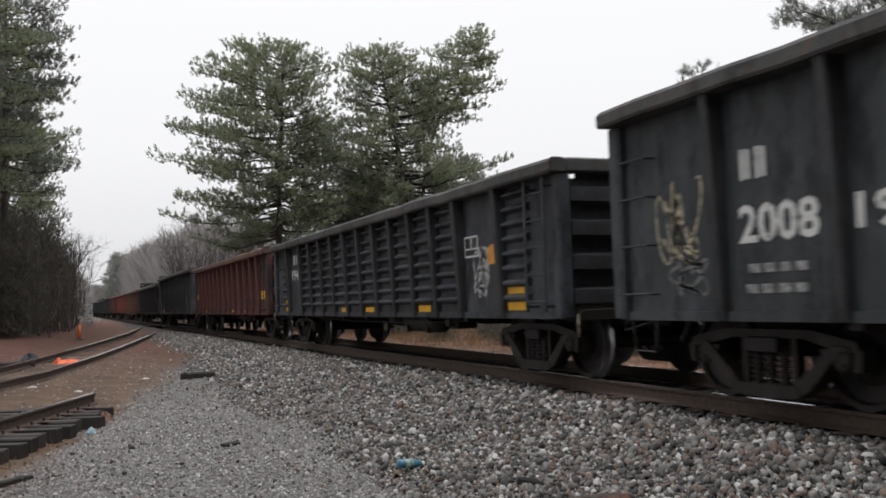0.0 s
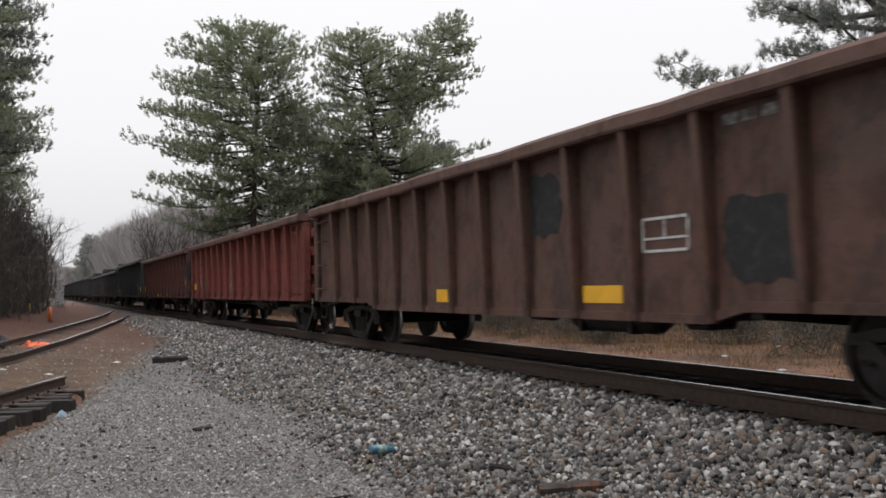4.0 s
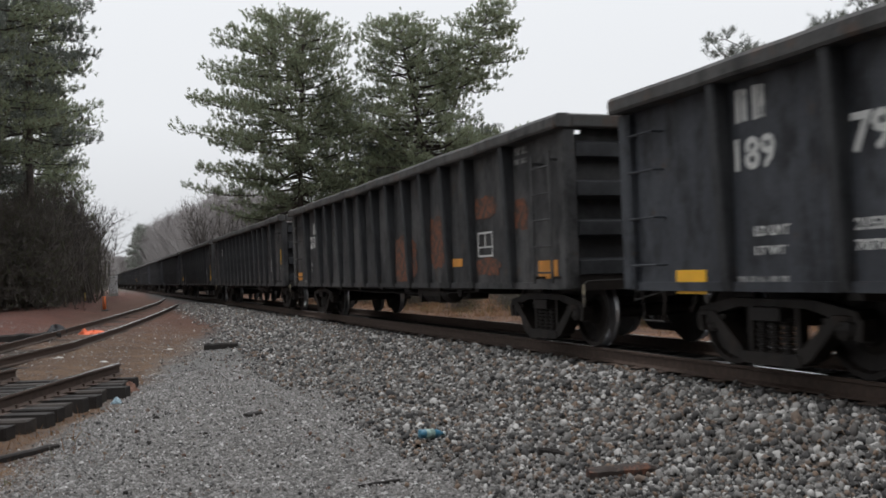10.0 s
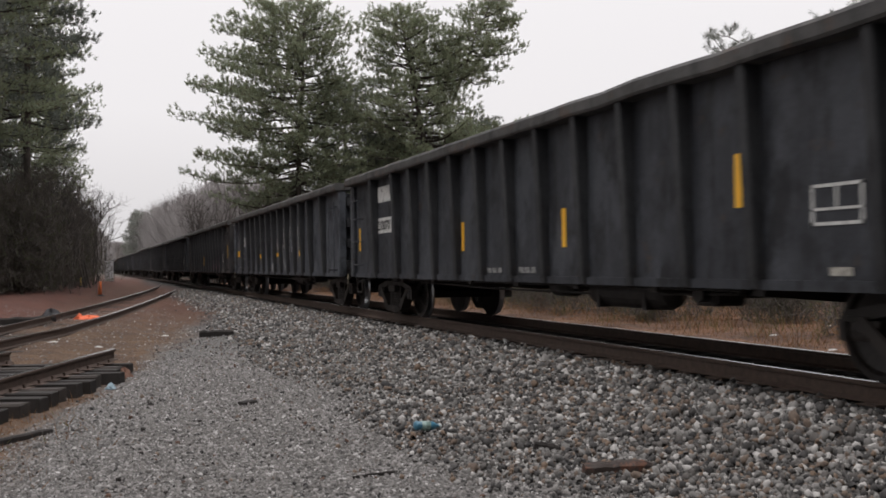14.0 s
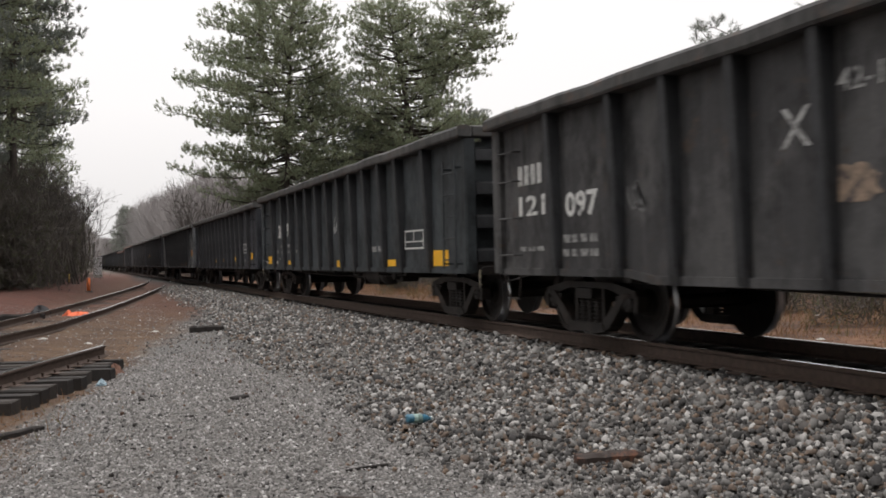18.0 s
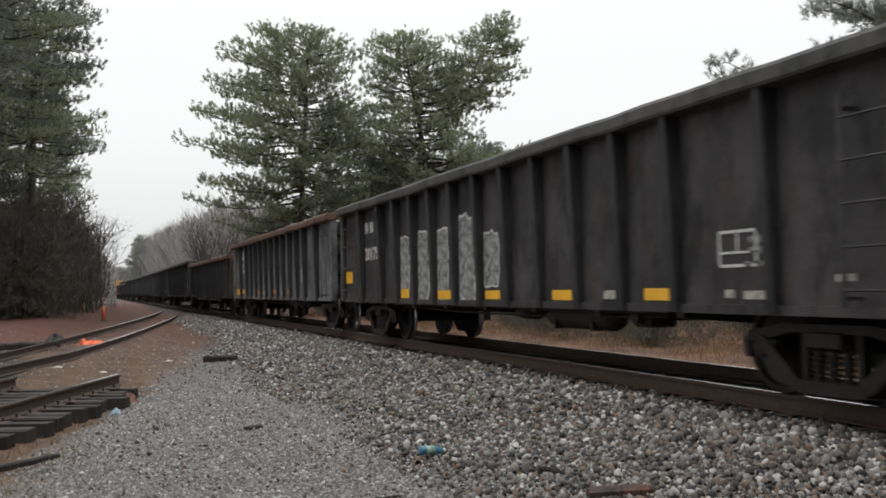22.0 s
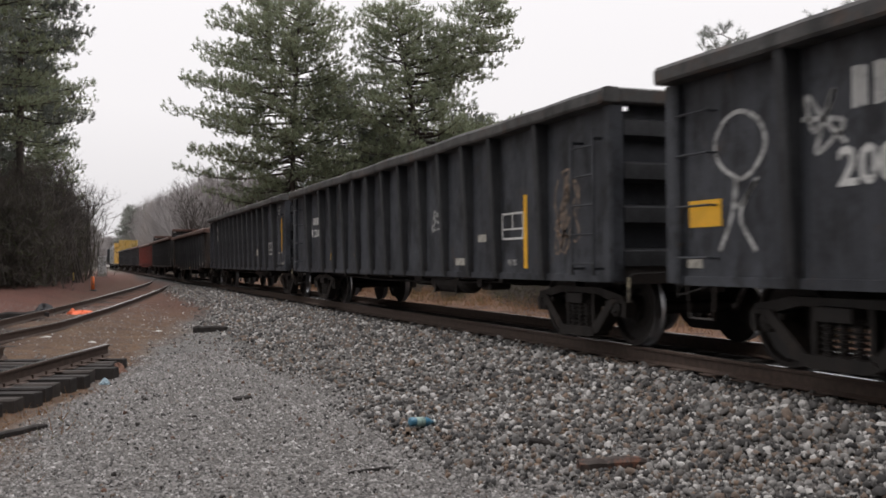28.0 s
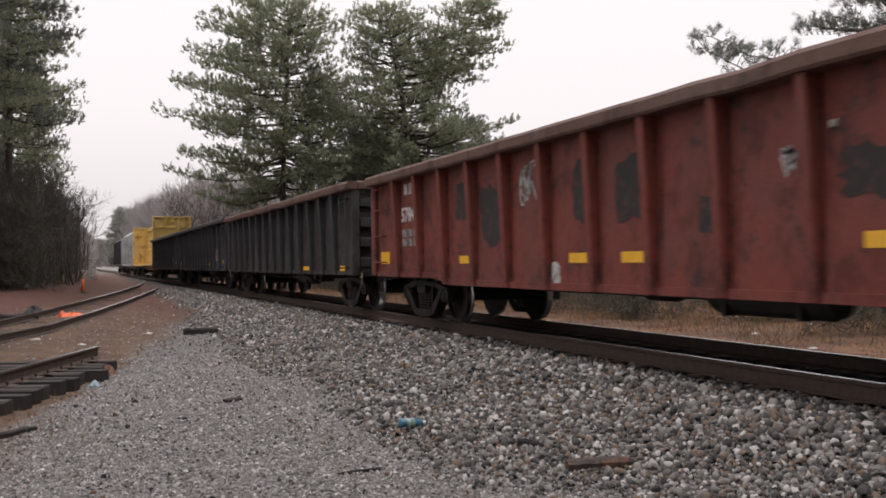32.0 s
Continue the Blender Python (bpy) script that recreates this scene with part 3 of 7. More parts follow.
            for s in (-0.10, 0.10):
                part("spike", SPIKE, top, m=pose(off + s, y + rng.uniform(-0.05, 0.05), -0.372, 0, rng.uniform(-8, 8), 0))
    return top


stub_panel()
rocks("ballast", "coarse grey and tan granite ballast stones", 84000, (2.4, 6.2, 3.2, 17.0), 0.0198, STONES, 3,
      lambda x, y, r: (x > np.minimum(0.20 * y - 2.0, 4.0) + 0.35 * r.normal(size=len(x))) & (r.uniform(0, 1, len(x)) < ease(2.0, 4.0, x + 0.5 * np.sin(y))) & (r.uniform(0, 1, len(x)) < 1.25 - ease(8, 18, y) * 0.45), grow=0.25, sink=0.3, pile=1.5)
rocks("ballast", "coarse grey granite ballast stones", 40000, (2.7, 6.25, 17.0, 52.0), 0.029, STONES, 4,
      lambda x, y, r: (x > np.minimum(0.20 * y - 1.9, 4.2) + 0.45 * r.normal(size=len(x))) & (r.uniform(0, 1, len(x)) < ease(2.2, 4.2, x) * (1.15 - ease(20, 60, y) * 0.5)))
rocks("gravel", "fine grey crushed gravel on the path", 95000, (-1.2, 4.2, 4.2, 16.0), 0.0112, FINES, 5,
      lambda x, y, r: (x > np.minimum(0.20 * y - 2.4, 4.2) + r.uniform(-0.1, 0.4, len(x))), small=True)
rocks("gravel", "coarser stones strewn over the gravel path", 5000, (-0.8, 4.0, 4.2, 24.0), 0.015, STONES, 15,
      lambda x, y, r: (x > np.minimum(0.20 * y - 2.2, 4.2) + r.uniform(-0.5, 0.3, len(x))))
rocks("bark_crumb", "dark crumbs of bark and rotten wood on the gravel", 420, (-0.6, 4.6, 4.3, 24.0), 0.017, TIE, 25, lambda x, y, r: x > 0.20 * y - 2.2)
rocks("clay_crumb", "reddish brown crumbs on the gravel", 500, (-0.8, 5.2, 4.3, 20.0), 0.013, CRUMB, 26, lambda x, y, r: x > 0.20 * y - 2.4)
rocks("ballast", "ballast stones across the track", 5000, (8.0, 10.2, 5.0, 32.0), 0.034, STONES, 6)
rocks("pebble", "pale pebbles scattered on the dirt", 4000, (-4.0, 2.5, 8.0, 34.0), 0.015, FINES, 7, small=True)


# ---- trees ----
def on_height(x, y):
    return float(height(np.array(x), np.array(y))) - 0.15


def tufts(centres, dirs, blades, length, width, rng, spread=1.0):
    """Sprays of needles: arrays of triangles round each centre, leaning along dirs."""
    n = len(centres)
    d = rng.normal(size=(n, blades, 3)) * spread + dirs[:, None, :] * 1.1
    d /= np.linalg.norm(d, axis=2, keepdims=True) + 1e-9
    ln = length * rng.uniform(0.6, 1.25, (n, blades, 1))
    side = np.cross(d, rng.normal(size=(n, blades, 3)))
    side /= np.linalg.norm(side, axis=2, keepdims=True) + 1e-9
    base = centres[:, None, :] + rng.normal(size=(n, blades, 3)) * 0.04
    a, b, c = base - side * width, base + side * width, base + d * ln
    v = np.stack([a, b, c], 2).reshape(-1, 3)
    return v, np.arange(len(v)).reshape(-1, 3)


def limbs_mesh(name, lines, mat, n=4):
    """Tapered tubes along polylines: rows of (points, r0, r1)."""
    verts, faces = [], []
    for pts, r0, r1 in lines:
        pts = np.asarray(pts, float)
        d = np.gradient(pts, axis=0)
        d /= np.linalg.norm(d, axis=1, keepdims=True) + 1e-9
        u = np.cross(d, (0.3, 0.2, 1.0))
        u /= np.linalg.norm(u, axis=1, keepdims=True) + 1e-9
        w = np.cross(d, u)
        r = np.linspace(r0, r1, len(pts))[:, None]
        o = len(verts)
        for k in range(n):
            a = 2 * math.pi * k / n
            verts_k = pts + r * (math.cos(a) * u + math.sin(a) * w)
            verts.extend(map(tuple, verts_k))
        m = len(pts)
        for k in range(n):
            k2 = (k + 1) % n
            faces += [(o + k * m + i, o + k2 * m + i, o + k2 * m + i + 1, o + k * m + i + 1) for i in range(m - 1)]
    return raw_mesh(name, np.array(verts), np.array(faces), mat)


def bent(a, b, sag, rng, k=5, wob=0.12):
    """A limb's line from a to b that sags, then lifts at the tip."""
    a, b = np.asarray(a, float), np.asarray(b, float)
    t = np.linspace(0, 1, k)[:, None]
    p = a + (b - a) * t
    p[:, 2] -= sag * np.sin(np.pi * t[:, 0]) - 0.25 * sag * t[:, 0] ** 3
    p[1:] += rng.normal(size=(k - 1, 3)) * wob * np.linalg.norm(b - a) * 0.15
    return p


def shoots(centres, axes, blades, length, width, rng):
    """Bottle-brush shoots: needles set round each axis, slanting forward along it."""
    n = len(centres)
    ax = axes / (np.linalg.norm(axes, axis=1, keepdims=True) + 1e-9)
    ax = np.repeat(ax[:, None, :], blades, 1)
    out = rng.normal(size=(n, blades, 3))
    out -= ax * (out * ax).sum(2, keepdims=True)
    out /= np.linalg.norm(out, axis=2, keepdims=True) + 1e-9
    base = centres[:, None, :] + ax * length * rng.uniform(0, 1.15, (n, blades, 1))
    d = ax * rng.uniform(0.45, 0.95, (n, blades, 1)) + out * rng.uniform(0.5, 0.95, (n, blades, 1))
    d /= np.linalg.norm(d, axis=2, keepdims=True)
    side = np.cross(d, rng.normal(size=(n, blades, 3)))
    side /= np.linalg.norm(side, axis=2, keepdims=True) + 1e-9
    tip = base + d * length * rng.uniform(0.7, 1.2, (n, blades, 1))
    v = np.stack([base - side * width, base + side * width, tip], 2).reshape(-1, 3)
    return v, np.arange(len(v)).reshape(-1, 3)


def pine(name, label, x, y, tall, reach, clear, seed, lean=(0, 0), limbs=46, tuft=0.19, blades=11, mat=None, trunk_r=0.26, rise=0.2, density=1.0, width=0.027, sides=None, gaps=0.25, extra=(), bend=1.3, thick=1.0):
    """A pine: a tapered trunk, tiers of limbs that fan out flat, and upright shoots of needles along their twigs.
    reach(q): the limbs' length at the share q of the crown's height; sides: its lengths towards and away from the line instead."""
    rng = np.random.default_rng(seed)
    z0 = float(height(np.array(x), np.array(y))) - 0.15
    top = thing(name, label, "tree", "pines beside the line", at=pose(x, y, z0))
    k = 9
    t = np.linspace(0, 1, k)
    stem = np.stack([lean[0] * t ** bend + rng.normal(size=k) * 0.10 * t, lean[1] * t ** bend + rng.normal(size=k) * 0.10 * t, tall * t], -1)
    face = math.atan2(x, y)

    def at(z):
        return np.array([np.interp(z, stem[:, 2], stem[:, i]) for i in range(3)])

    lines, heads, ways = [], [], []
    steps5 = np.linspace(0, 1, 5)
    for i in range(limbs):
        q = (i + rng.uniform(0, 1)) / limbs
        z = clear + (tall - clear) * q ** 0.92
        ang = i * 2.4 + rng.uniform(-0.5, 0.5)
        way = math.cos(ang + face)
        full = (sides[1](q) if way > 0 else sides[0](q)) * (0.72 + 0.28 * abs(way)) if sides else reach(q)
        ln = full * rng.uniform(0.66, 1.08)
        if rng.uniform() < gaps * 0.4:
            ln *= 0.5
        a = at(z)
        b = a + np.array([math.cos(ang) * ln, math.sin(ang) * ln, rise * ln * (1.6 * q - 0.25) + rng.normal() * 0.12])
        limb = bent(a, b, 0.09 * ln * (1 - q), rng)
        lines.append((limb, thick * (0.016 + 0.013 * ln), 0.010))
        m = int(3 + ln * 2.6)
        for j in range(m):
            s = 0.22 + 0.78 * (j + rng.uniform(0.2, 1.0)) / m
            p = np.array([np.interp(s, steps5, limb[:, i2]) for i2 in range(3)])
            a2 = ang + (1 if j % 2 else -1) * rng.uniform(0.35, 1.15) * (1.2 - 0.8 * s)
            sl = (0.35 + 0.27 * ln * (1.05 - s)) * rng.uniform(0.6, 1.25)
            e = p + np.array([math.cos(a2) * sl, math.sin(a2) * sl, rng.uniform(-0.12, 0.55) * sl])
            lines.append((np.stack([p, (p + e) / 2 + rng.normal(size=3) * 0.04, e]), 0.014, 0.006))
            k2 = max(2, int((3.2 + sl * 6.4) * density))
            u = rng.uniform(0.15, 1.0, (k2, 1)) ** 0.7
            c = p + (e - p) * u + rng.normal(size=(k2, 3)) * np.array([0.20, 0.20, 0.17])
            heads.extend(c)
            ways.extend((e - p) / sl * 0.55 + rng.normal(size=(k2, 3)) * 0.30 + np.array([0, 0, 0.95]))
    for a, b, r in extra:
        limb = bent(a, b, 0.5, rng, 6)
        lines.append((limb, r, 0.02))
        for j in range(24):
            s = 0.62 + 0.45 * rng.uniform(0, 1)
            p = np.array([np.interp(s, np.linspace(0, 1, 6), limb[:, i2]) for i2 in range(3)])
            e = p + rng.normal(size=3) * np.array([0.55, 0.55, 0.28])
            lines.append((np.stack([p, (p + e) / 2 + rng.normal(size=3) * 0.06, e]), 0.018, 0.008))
            c = p + (e - p) * rng.uniform(0.5, 1.0, (6, 1)) + rng.normal(size=(6, 3)) * 0.1
            heads.extend(c)
            ways.extend((e - p) + rng.normal(size=(6, 3)) * 0.3 + np.array([0, 0, 0.4]))
    v, f = shoots(np.array(heads), np.array(ways), blades, tuft, width, rng)
    trunk = Build().tube([tuple(p) for p in stem], [trunk_r * (1 - 0.86 * s) * (1.25 if s == 0 else 1) for s in t], 9).mesh("trunk", BARK, True)
    part("trunk", trunk, top)
    tagged(part("limb_work", limbs_mesh("limb_work", lines, BARK, 3), top), kind="stuff")
    part("crown", raw_mesh("crown", v, f, mat or NEEDLES), top, "dark green pine needles")
    return top


def bare_tree(name, label, x, y, tall, seed, mat=None, spread=0.5, twigs=1.0, thin=1.0, multi=1, lean=(0, 0), cat="tree", grp="bare trees along the line"):
    rng = np.random.default_rng(seed)
    z0 = float(height(np.array(x), np.array(y))) - 0.1
    top = thing(name, label, cat, grp, at=pose(x, y, z0))
    stems, fine = [], []

    def grow(p, d, ln, r, level):
        e = p + d * ln
        mid = (p + e) / 2 + rng.normal(size=3) * 0.05 * ln
        (stems if level < 2 else fine).append((np.stack([p, mid, e] if level < 3 else [p, e]), r, r * 0.62))
        if level >= 4:
            return
        for j in range(rng.integers(2, 4) + (level == 0) * 2 + (level == 3) * int(1 + twigs)):
            s = rng.uniform(0.35, 1.0)
            nd = d + rng.normal(size=3) * spread * (0.8 + 0.2 * level)
            nd[2] += 0.22
            nd /= np.linalg.norm(nd)
            grow(p + (e - p) * s, nd, ln * rng.uniform(0.45, 0.72), r * 0.5, level + 1)

    for j in range(multi):
        d = np.array([rng.normal() * 0.12 * (multi > 1) + lean[0], rng.normal() * 0.12 * (multi > 1) + lean[1], 1.0])
        d /= np.linalg.norm(d)
        grow(np.array([rng.normal() * 0.25 * (multi > 1), rng.normal() * 0.25 * (multi > 1), 0.0]), d, tall * 0.46 * rng.uniform(0.85, 1.1), 0.012 * tall * thin, 0)
    part("trunk", limbs_mesh("trunk", stems, mat or BARE, 5), top)
    part("crown", limbs_mesh("crown", fine, mat or BARE, 3), top, "leafless twigs")
    return top


def brush(name, label, area, n, tall, seed, mat, blades=1, width=0.012, spread=0.35, kind="stuff", cat="undergrowth"):
    """Undergrowth or grass as one object: thin upright blades and twigs in clumps."""
    rng = np.random.default_rng(seed)
    x0, x1, y0, y1 = area
    m = max(1, n // 14)
    cx, cy = rng.uniform(x0, x1, m), rng.uniform(y0, y1, m)
    ct = tall * np.clip(np.exp(rng.normal(0, 0.35, m)), 0.5, 1.6)
    k = rng.integers(0, m, n)
    rad = 0.10 + 0.18 * ct[k]
    x, y = cx[k] + rng.normal(size=n) * rad, cy[k] + rng.normal(size=n) * rad
    z = height(x, y) - 0.03
    c = np.stack([x, y, z], -1)
    d = rng.normal(size=(n, 3)) * spread
    d[:, 2] = 1
    d /= np.linalg.norm(d, axis=1, keepdims=True)
    ln = (ct[k] * rng.uniform(0.4, 1.1, n))[:, None]
    s = np.cross(d, rng.normal(size=(n, 3)))
    s /= np.linalg.norm(s, axis=1, keepdims=True)
    v = np.stack([c - s * width, c + s * width, c + d * ln], 1).reshape(-1, 3)
    return tagged(new(name, raw_mesh(name, v, np.arange(len(v)).reshape(-1, 3), mat)), label, cat, kind=kind)


# across the line: the tall pair, and the dark stand behind them
def along(*rows):
    return lambda q: float(np.interp(q, [a for a, b in rows], [b for a, b in rows]))


pine("pine_tree", "tall green pine with layered spreading limbs behind the track", 12.3, 58, 18.0, None, 5.4, 11, limbs=140, lean=(0.7, 0), density=0.95,
     sides=(along((0, 4.2), (0.1, 6.0), (0.2, 7.0), (0.35, 7.0), (0.55, 6.3), (0.78, 5.5), (0.93, 4.2), (1, 1.0)), along((0, 4.4), (0.3, 4.8), (0.6, 4.2), (0.8, 3.5), (0.93, 2.6), (1, 0.8))))
pine("pine_tree", "broad-crowned tall pine with a leaning top", 21.0, 57, 18.0, None, 4.4, 12, lean=(-1.7, 0.6), bend=2.2, limbs=140, trunk_r=0.36, density=0.95, thick=1.5,
     sides=(along((0, 4.6), (0.3, 5.4), (0.6, 4.4), (0.8, 3.6), (0.93, 3.0), (1, 1.2)), along((0, 5.0), (0.25, 6.8), (0.4, 6.6), (0.48, 4.0), (0.62, 5.0), (0.8, 3.9), (0.93, 2.8), (1, 1.0))))
pine("pine_tree", "slender leaning pine with an open tufted top", 21.2, 56.6, 18.9, None, 13.6, 13, lean=(3.7, -1.4), bend=2.8, limbs=50, trunk_r=0.2, density=1.0, thick=1.5,
     sides=(along((0, 1.6), (0.3, 2.4), (0.7, 2.2), (1, 0.9)), along((0, 2.6), (0.3, 3.6), (0.7, 2.6), (1, 1.1))))
for i, (x, y, h, c, r) in enumerate([(16.6, 62, 14.0, 4.2, 3.8), (22.4, 66, 12.4, 3.0, 4.2), (25.2, 60, 11.4, 3.0, 4.0), (18.8, 61, 10.5, 3.4, 3.6)]):
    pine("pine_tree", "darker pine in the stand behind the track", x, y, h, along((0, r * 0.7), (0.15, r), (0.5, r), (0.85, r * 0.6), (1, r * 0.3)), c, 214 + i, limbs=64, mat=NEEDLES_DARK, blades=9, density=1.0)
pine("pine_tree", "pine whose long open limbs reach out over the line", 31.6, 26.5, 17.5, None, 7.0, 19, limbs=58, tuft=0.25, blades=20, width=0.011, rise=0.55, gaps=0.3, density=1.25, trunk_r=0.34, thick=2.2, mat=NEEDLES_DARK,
     sides=(along((0, 4.0), (0.35, 6.9), (0.6, 6.6), (0.85, 5.0), (1, 2.0)), along((0, 5.0), (0.5, 6.0), (1, 2.0))), extra=(((-0.6, 0.6, 8.4), (-6.4, 6.2, 10.2), 0.11), ((-0.4, 0.5, 9.0), (-5.9, 6.3, 10.9), 0.09)))
# along the lead track: a dense dark row
for i, (x, y, h, c, r) in enumerate([(-4.3, 47, 22, 7.0, 4.0), (-2.9, 54, 20.5, 8.0, 3.9), (-8.2, 43, 21, 5.0, 4.4), (-3.6, 63, 19, 6.5, 4.0), (-11.5, 50, 22, 4.0, 4.8), (-6.6, 56, 21, 5.5, 4.4), (-2.8, 74, 16, 5.0, 3.4), (-14, 42, 20, 2.5, 4.8), (-6.0, 40.5, 19, 7.5, 3.4), (-9.5, 47, 17, 4.0, 4.5)]):
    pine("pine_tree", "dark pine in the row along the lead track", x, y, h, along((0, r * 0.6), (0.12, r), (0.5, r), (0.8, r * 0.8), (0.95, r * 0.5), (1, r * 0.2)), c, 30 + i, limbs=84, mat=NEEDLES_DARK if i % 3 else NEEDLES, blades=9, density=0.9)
for i, (x, y, h) in enumerate([(-1.7, 53, 6.8), (-1.0, 55, 7.4), (0.0, 57, 7.6), (0.2, 64, 8.2), (0.3, 71, 8.4), (-2.4, 56, 8.0), (-1.8, 55, 8.5), (-1.6, 61, 9.0), (-2.8, 54, 7.5), (-4.5, 54, 7.0), (-0.9, 80, 8.0), (-0.4, 92, 8.5), (-6.8, 52, 6.5), (-3.0, 60, 9.0)]):
    bare_tree("bare_tree", "leafless understorey tree, grey-brown, in the dark row", x, y, h, 60 + i, spread=0.55, multi=4, twigs=3.2, thin=0.6)
def thicket(name, label, area, n, tall, seed, mat, width=0.02, reach=0.8, leafy_tufts=0, clumps=60):
    """A tangle of twigs at all heights in rounded masses, as one object."""
    rng = np.random.default_rng(seed)
    x0, x1, y0, y1 = area
    cx, cy, ct = rng.uniform(x0, x1, clumps), rng.uniform(y0, y1, clumps), tall * rng.uniform(0.55, 1.1, clumps)
    k = rng.integers(0, clumps, n)
    up = rng.uniform(0, 1, n) ** 0.8
    rad = (0.35 + 0.30 * ct[k]) * np.sqrt(np.clip(1.05 - up ** 2.2, 0.05, 1))
    x, y = cx[k] + rng.normal(size=n) * rad * 0.55, cy[k] + rng.normal(size=n) * rad * 0.55
    c = np.stack([x, y, height(x, y) + up * ct[k] * 0.95], -1)
    if leafy_tufts:
        v, f = tufts(c, np.tile((0.0, 0.0, 0.6), (n, 1)), leafy_tufts, 0.26, width, rng)
    else:
        d = rng.normal(size=(n, 3)) * 0.6
        d[:, 2] += 0.7
        d /= np.linalg.norm(d, axis=1, keepdims=True)
        ln = (reach * rng.uniform(0.4, 1.2, n))[:, None]
        q = np.cross(d, rng.normal(size=(n, 3)))
        q /= np.linalg.norm(q, axis=1, keepdims=True)
        v = np.stack([c - q * width, c + q * width, c + d * ln], 1).reshape(-1, 3)
        f = np.arange(len(v)).reshape(-1, 3)
    return tagged(new(name, raw_mesh(name, v, f, mat)), label, "undergrowth", kind="stuff")


thicket("undergrowth", "dense dark brown winter undergrowth beneath the pines", (-22, -2.0, 45, 86), 80000, 7.2, 5, SCRUB, 0.018, 1.0, clumps=90)
thicket("undergrowth", "dense dark winter brush at the edge of the row", (-7, -0.5, 55, 82), 60000, 6.6, 15, SCRUB, 0.018, 0.9, clumps=70)
thicket("undergrowth", "dense grey-brown brush along the clay bank", (-20, -1.9, 46, 54), 70000, 6.0, 16, SCRUB, 0.018, 0.8, clumps=80)
thicket("undergrowth", "dark leafy undergrowth at the foot of the pines", (-18, -2.2, 42, 66), 9000, 4.4, 6, SCRUB, 0.022, leafy_tufts=7, clumps=50)
# bare trees past the pines, and the far wood where the line runs out of sight
for i, (x, y, h) in enumerate([(10.3, 84, 10.5), (10.6, 90, 11.5), (9.9, 74, 9.5), (11.2, 80, 10.5), (12.6, 78, 9.0), (11.0, 92, 11.0), (10.6, 62, 7.5)]):
    bare_tree("bare_tree", "leafless grey-brown tree behind the track", x, y, h, 90 + i, spread=0.5, twigs=1.6, thin=0.9, multi=2 if i else 1, lean=(-0.12, 0))
for i in range(26):
    q = i / 25
    rr = random.Random(400 + i)
    bare_tree("bare_tree", "pale leafless tree in the misty far wood", 11.5 + 12 * (1 - q) * rr.uniform(0.1, 1) + 1.5 * rr.uniform(0, 1), 100 + 120 * q + rr.uniform(-6, 6), rr.uniform(10, 13.5), 120 + i, mat=BARE_HAZE, spread=0.42, twigs=2.2, multi=3, thin=1.0)
for i, (x, y, h) in enumerate([(10.5, 205, 13), (11.5, 222, 14), (13.5, 196, 13), (12.0, 245, 15)]):
    pine("pine_tree", "far pine pale in the mist", x, y, h, along((0, 3.0), (0.15, 4.2), (0.45, 3.6), (0.9, 1.6), (1, 0.8)), 1.5, 160 + i, limbs=36, tuft=0.5, blades=5, width=0.06, mat=NEEDLES_HAZE)
for i in range(10):
    rr = random.Random(500 + i)
    bare_tree("bare_tree", "pale leafless tree in the misty far wood", -6 + rr.uniform(-5, 4), 105 + 16 * i, rr.uniform(9, 12), 150 + i, mat=BARE_HAZE, spread=0.45, twigs=2.0, multi=3)
def far_wood(name, label, lines, n, seed, mat, stout=1.0):
    """A misty wood far off, its haze put into mat's colour: stems and upswept twigs along a strip, as one object."""
    rng = np.random.default_rng(seed)
    q = rng.uniform(0, 1, n)
    (x0, y0, h0), (x1, y1, h1) = lines
    k = (q * 90).astype(int)
    jit = np.sin(k * 12.9) * 0.5 + 0.5
    tall = (h0 + (h1 - h0) * q) * (0.78 + 0.28 * jit)
    base = np.stack([x0 + (x1 - x0) * q + rng.uniform(0, 9, n), y0 + (y1 - y0) * q + rng.uniform(-4, 4, n), np.full(n, -0.5)], -1)
    lift = rng.uniform(0.05, 0.86, n)
    base[:, 2] += tall * lift
    d = rng.normal(size=(n, 3)) * 0.42
    d[:, 2] = 1
    d /= np.linalg.norm(d, axis=1, keepdims=True)
    ln = (tall * (1.02 - lift) * rng.uniform(0.3, 0.75, n) + 0.7)[:, None]
    s = np.cross(d, (0.3, 1, 0))
    s /= np.linalg.norm(s, axis=1, keepdims=True)
    w = stout * 0.035 + stout * 0.04 * rng.uniform(0, 1, (n, 1)) * (1 - lift[:, None])
    v = np.stack([base - s * w, base + s * w, base + d * ln], 1).reshape(-1, 3)
    return tagged(new(name, raw_mesh(name, v, np.arange(len(v)).reshape(-1, 3), mat)), label, "wood", kind="stuff")


far_wood("far_wood", "misty grey-brown leafless wood along the far right of way", ((11.5, 92, 11.0), (11.0, 215, 14.5)), 42000, 61, BARE_HAZE)
far_wood("far_wood", "misty leafless wood beyond the lead track", ((-13, 95, 9.0), (-7, 260, 13.0)), 16000, 62, BARE_HAZE)
far_wood("far_wood", "misty leafless wood across the waste ground", ((30, 95, 10.0), (24, 45, 8.0)), 24000, 63, BARE_HAZE)
far_wood("far_wood", "pale misty wood closing the view down the line", ((-70, 470, 13.0), (90, 440, 15.0)), 30000, 64, BARE_HAZE, 5.0)
far_wood("far_wood", "misty wood beyond the lead track", ((-9, 130, 9.0), (-2, 330, 12.0)), 16000, 65, BARE_HAZE, 1.5)
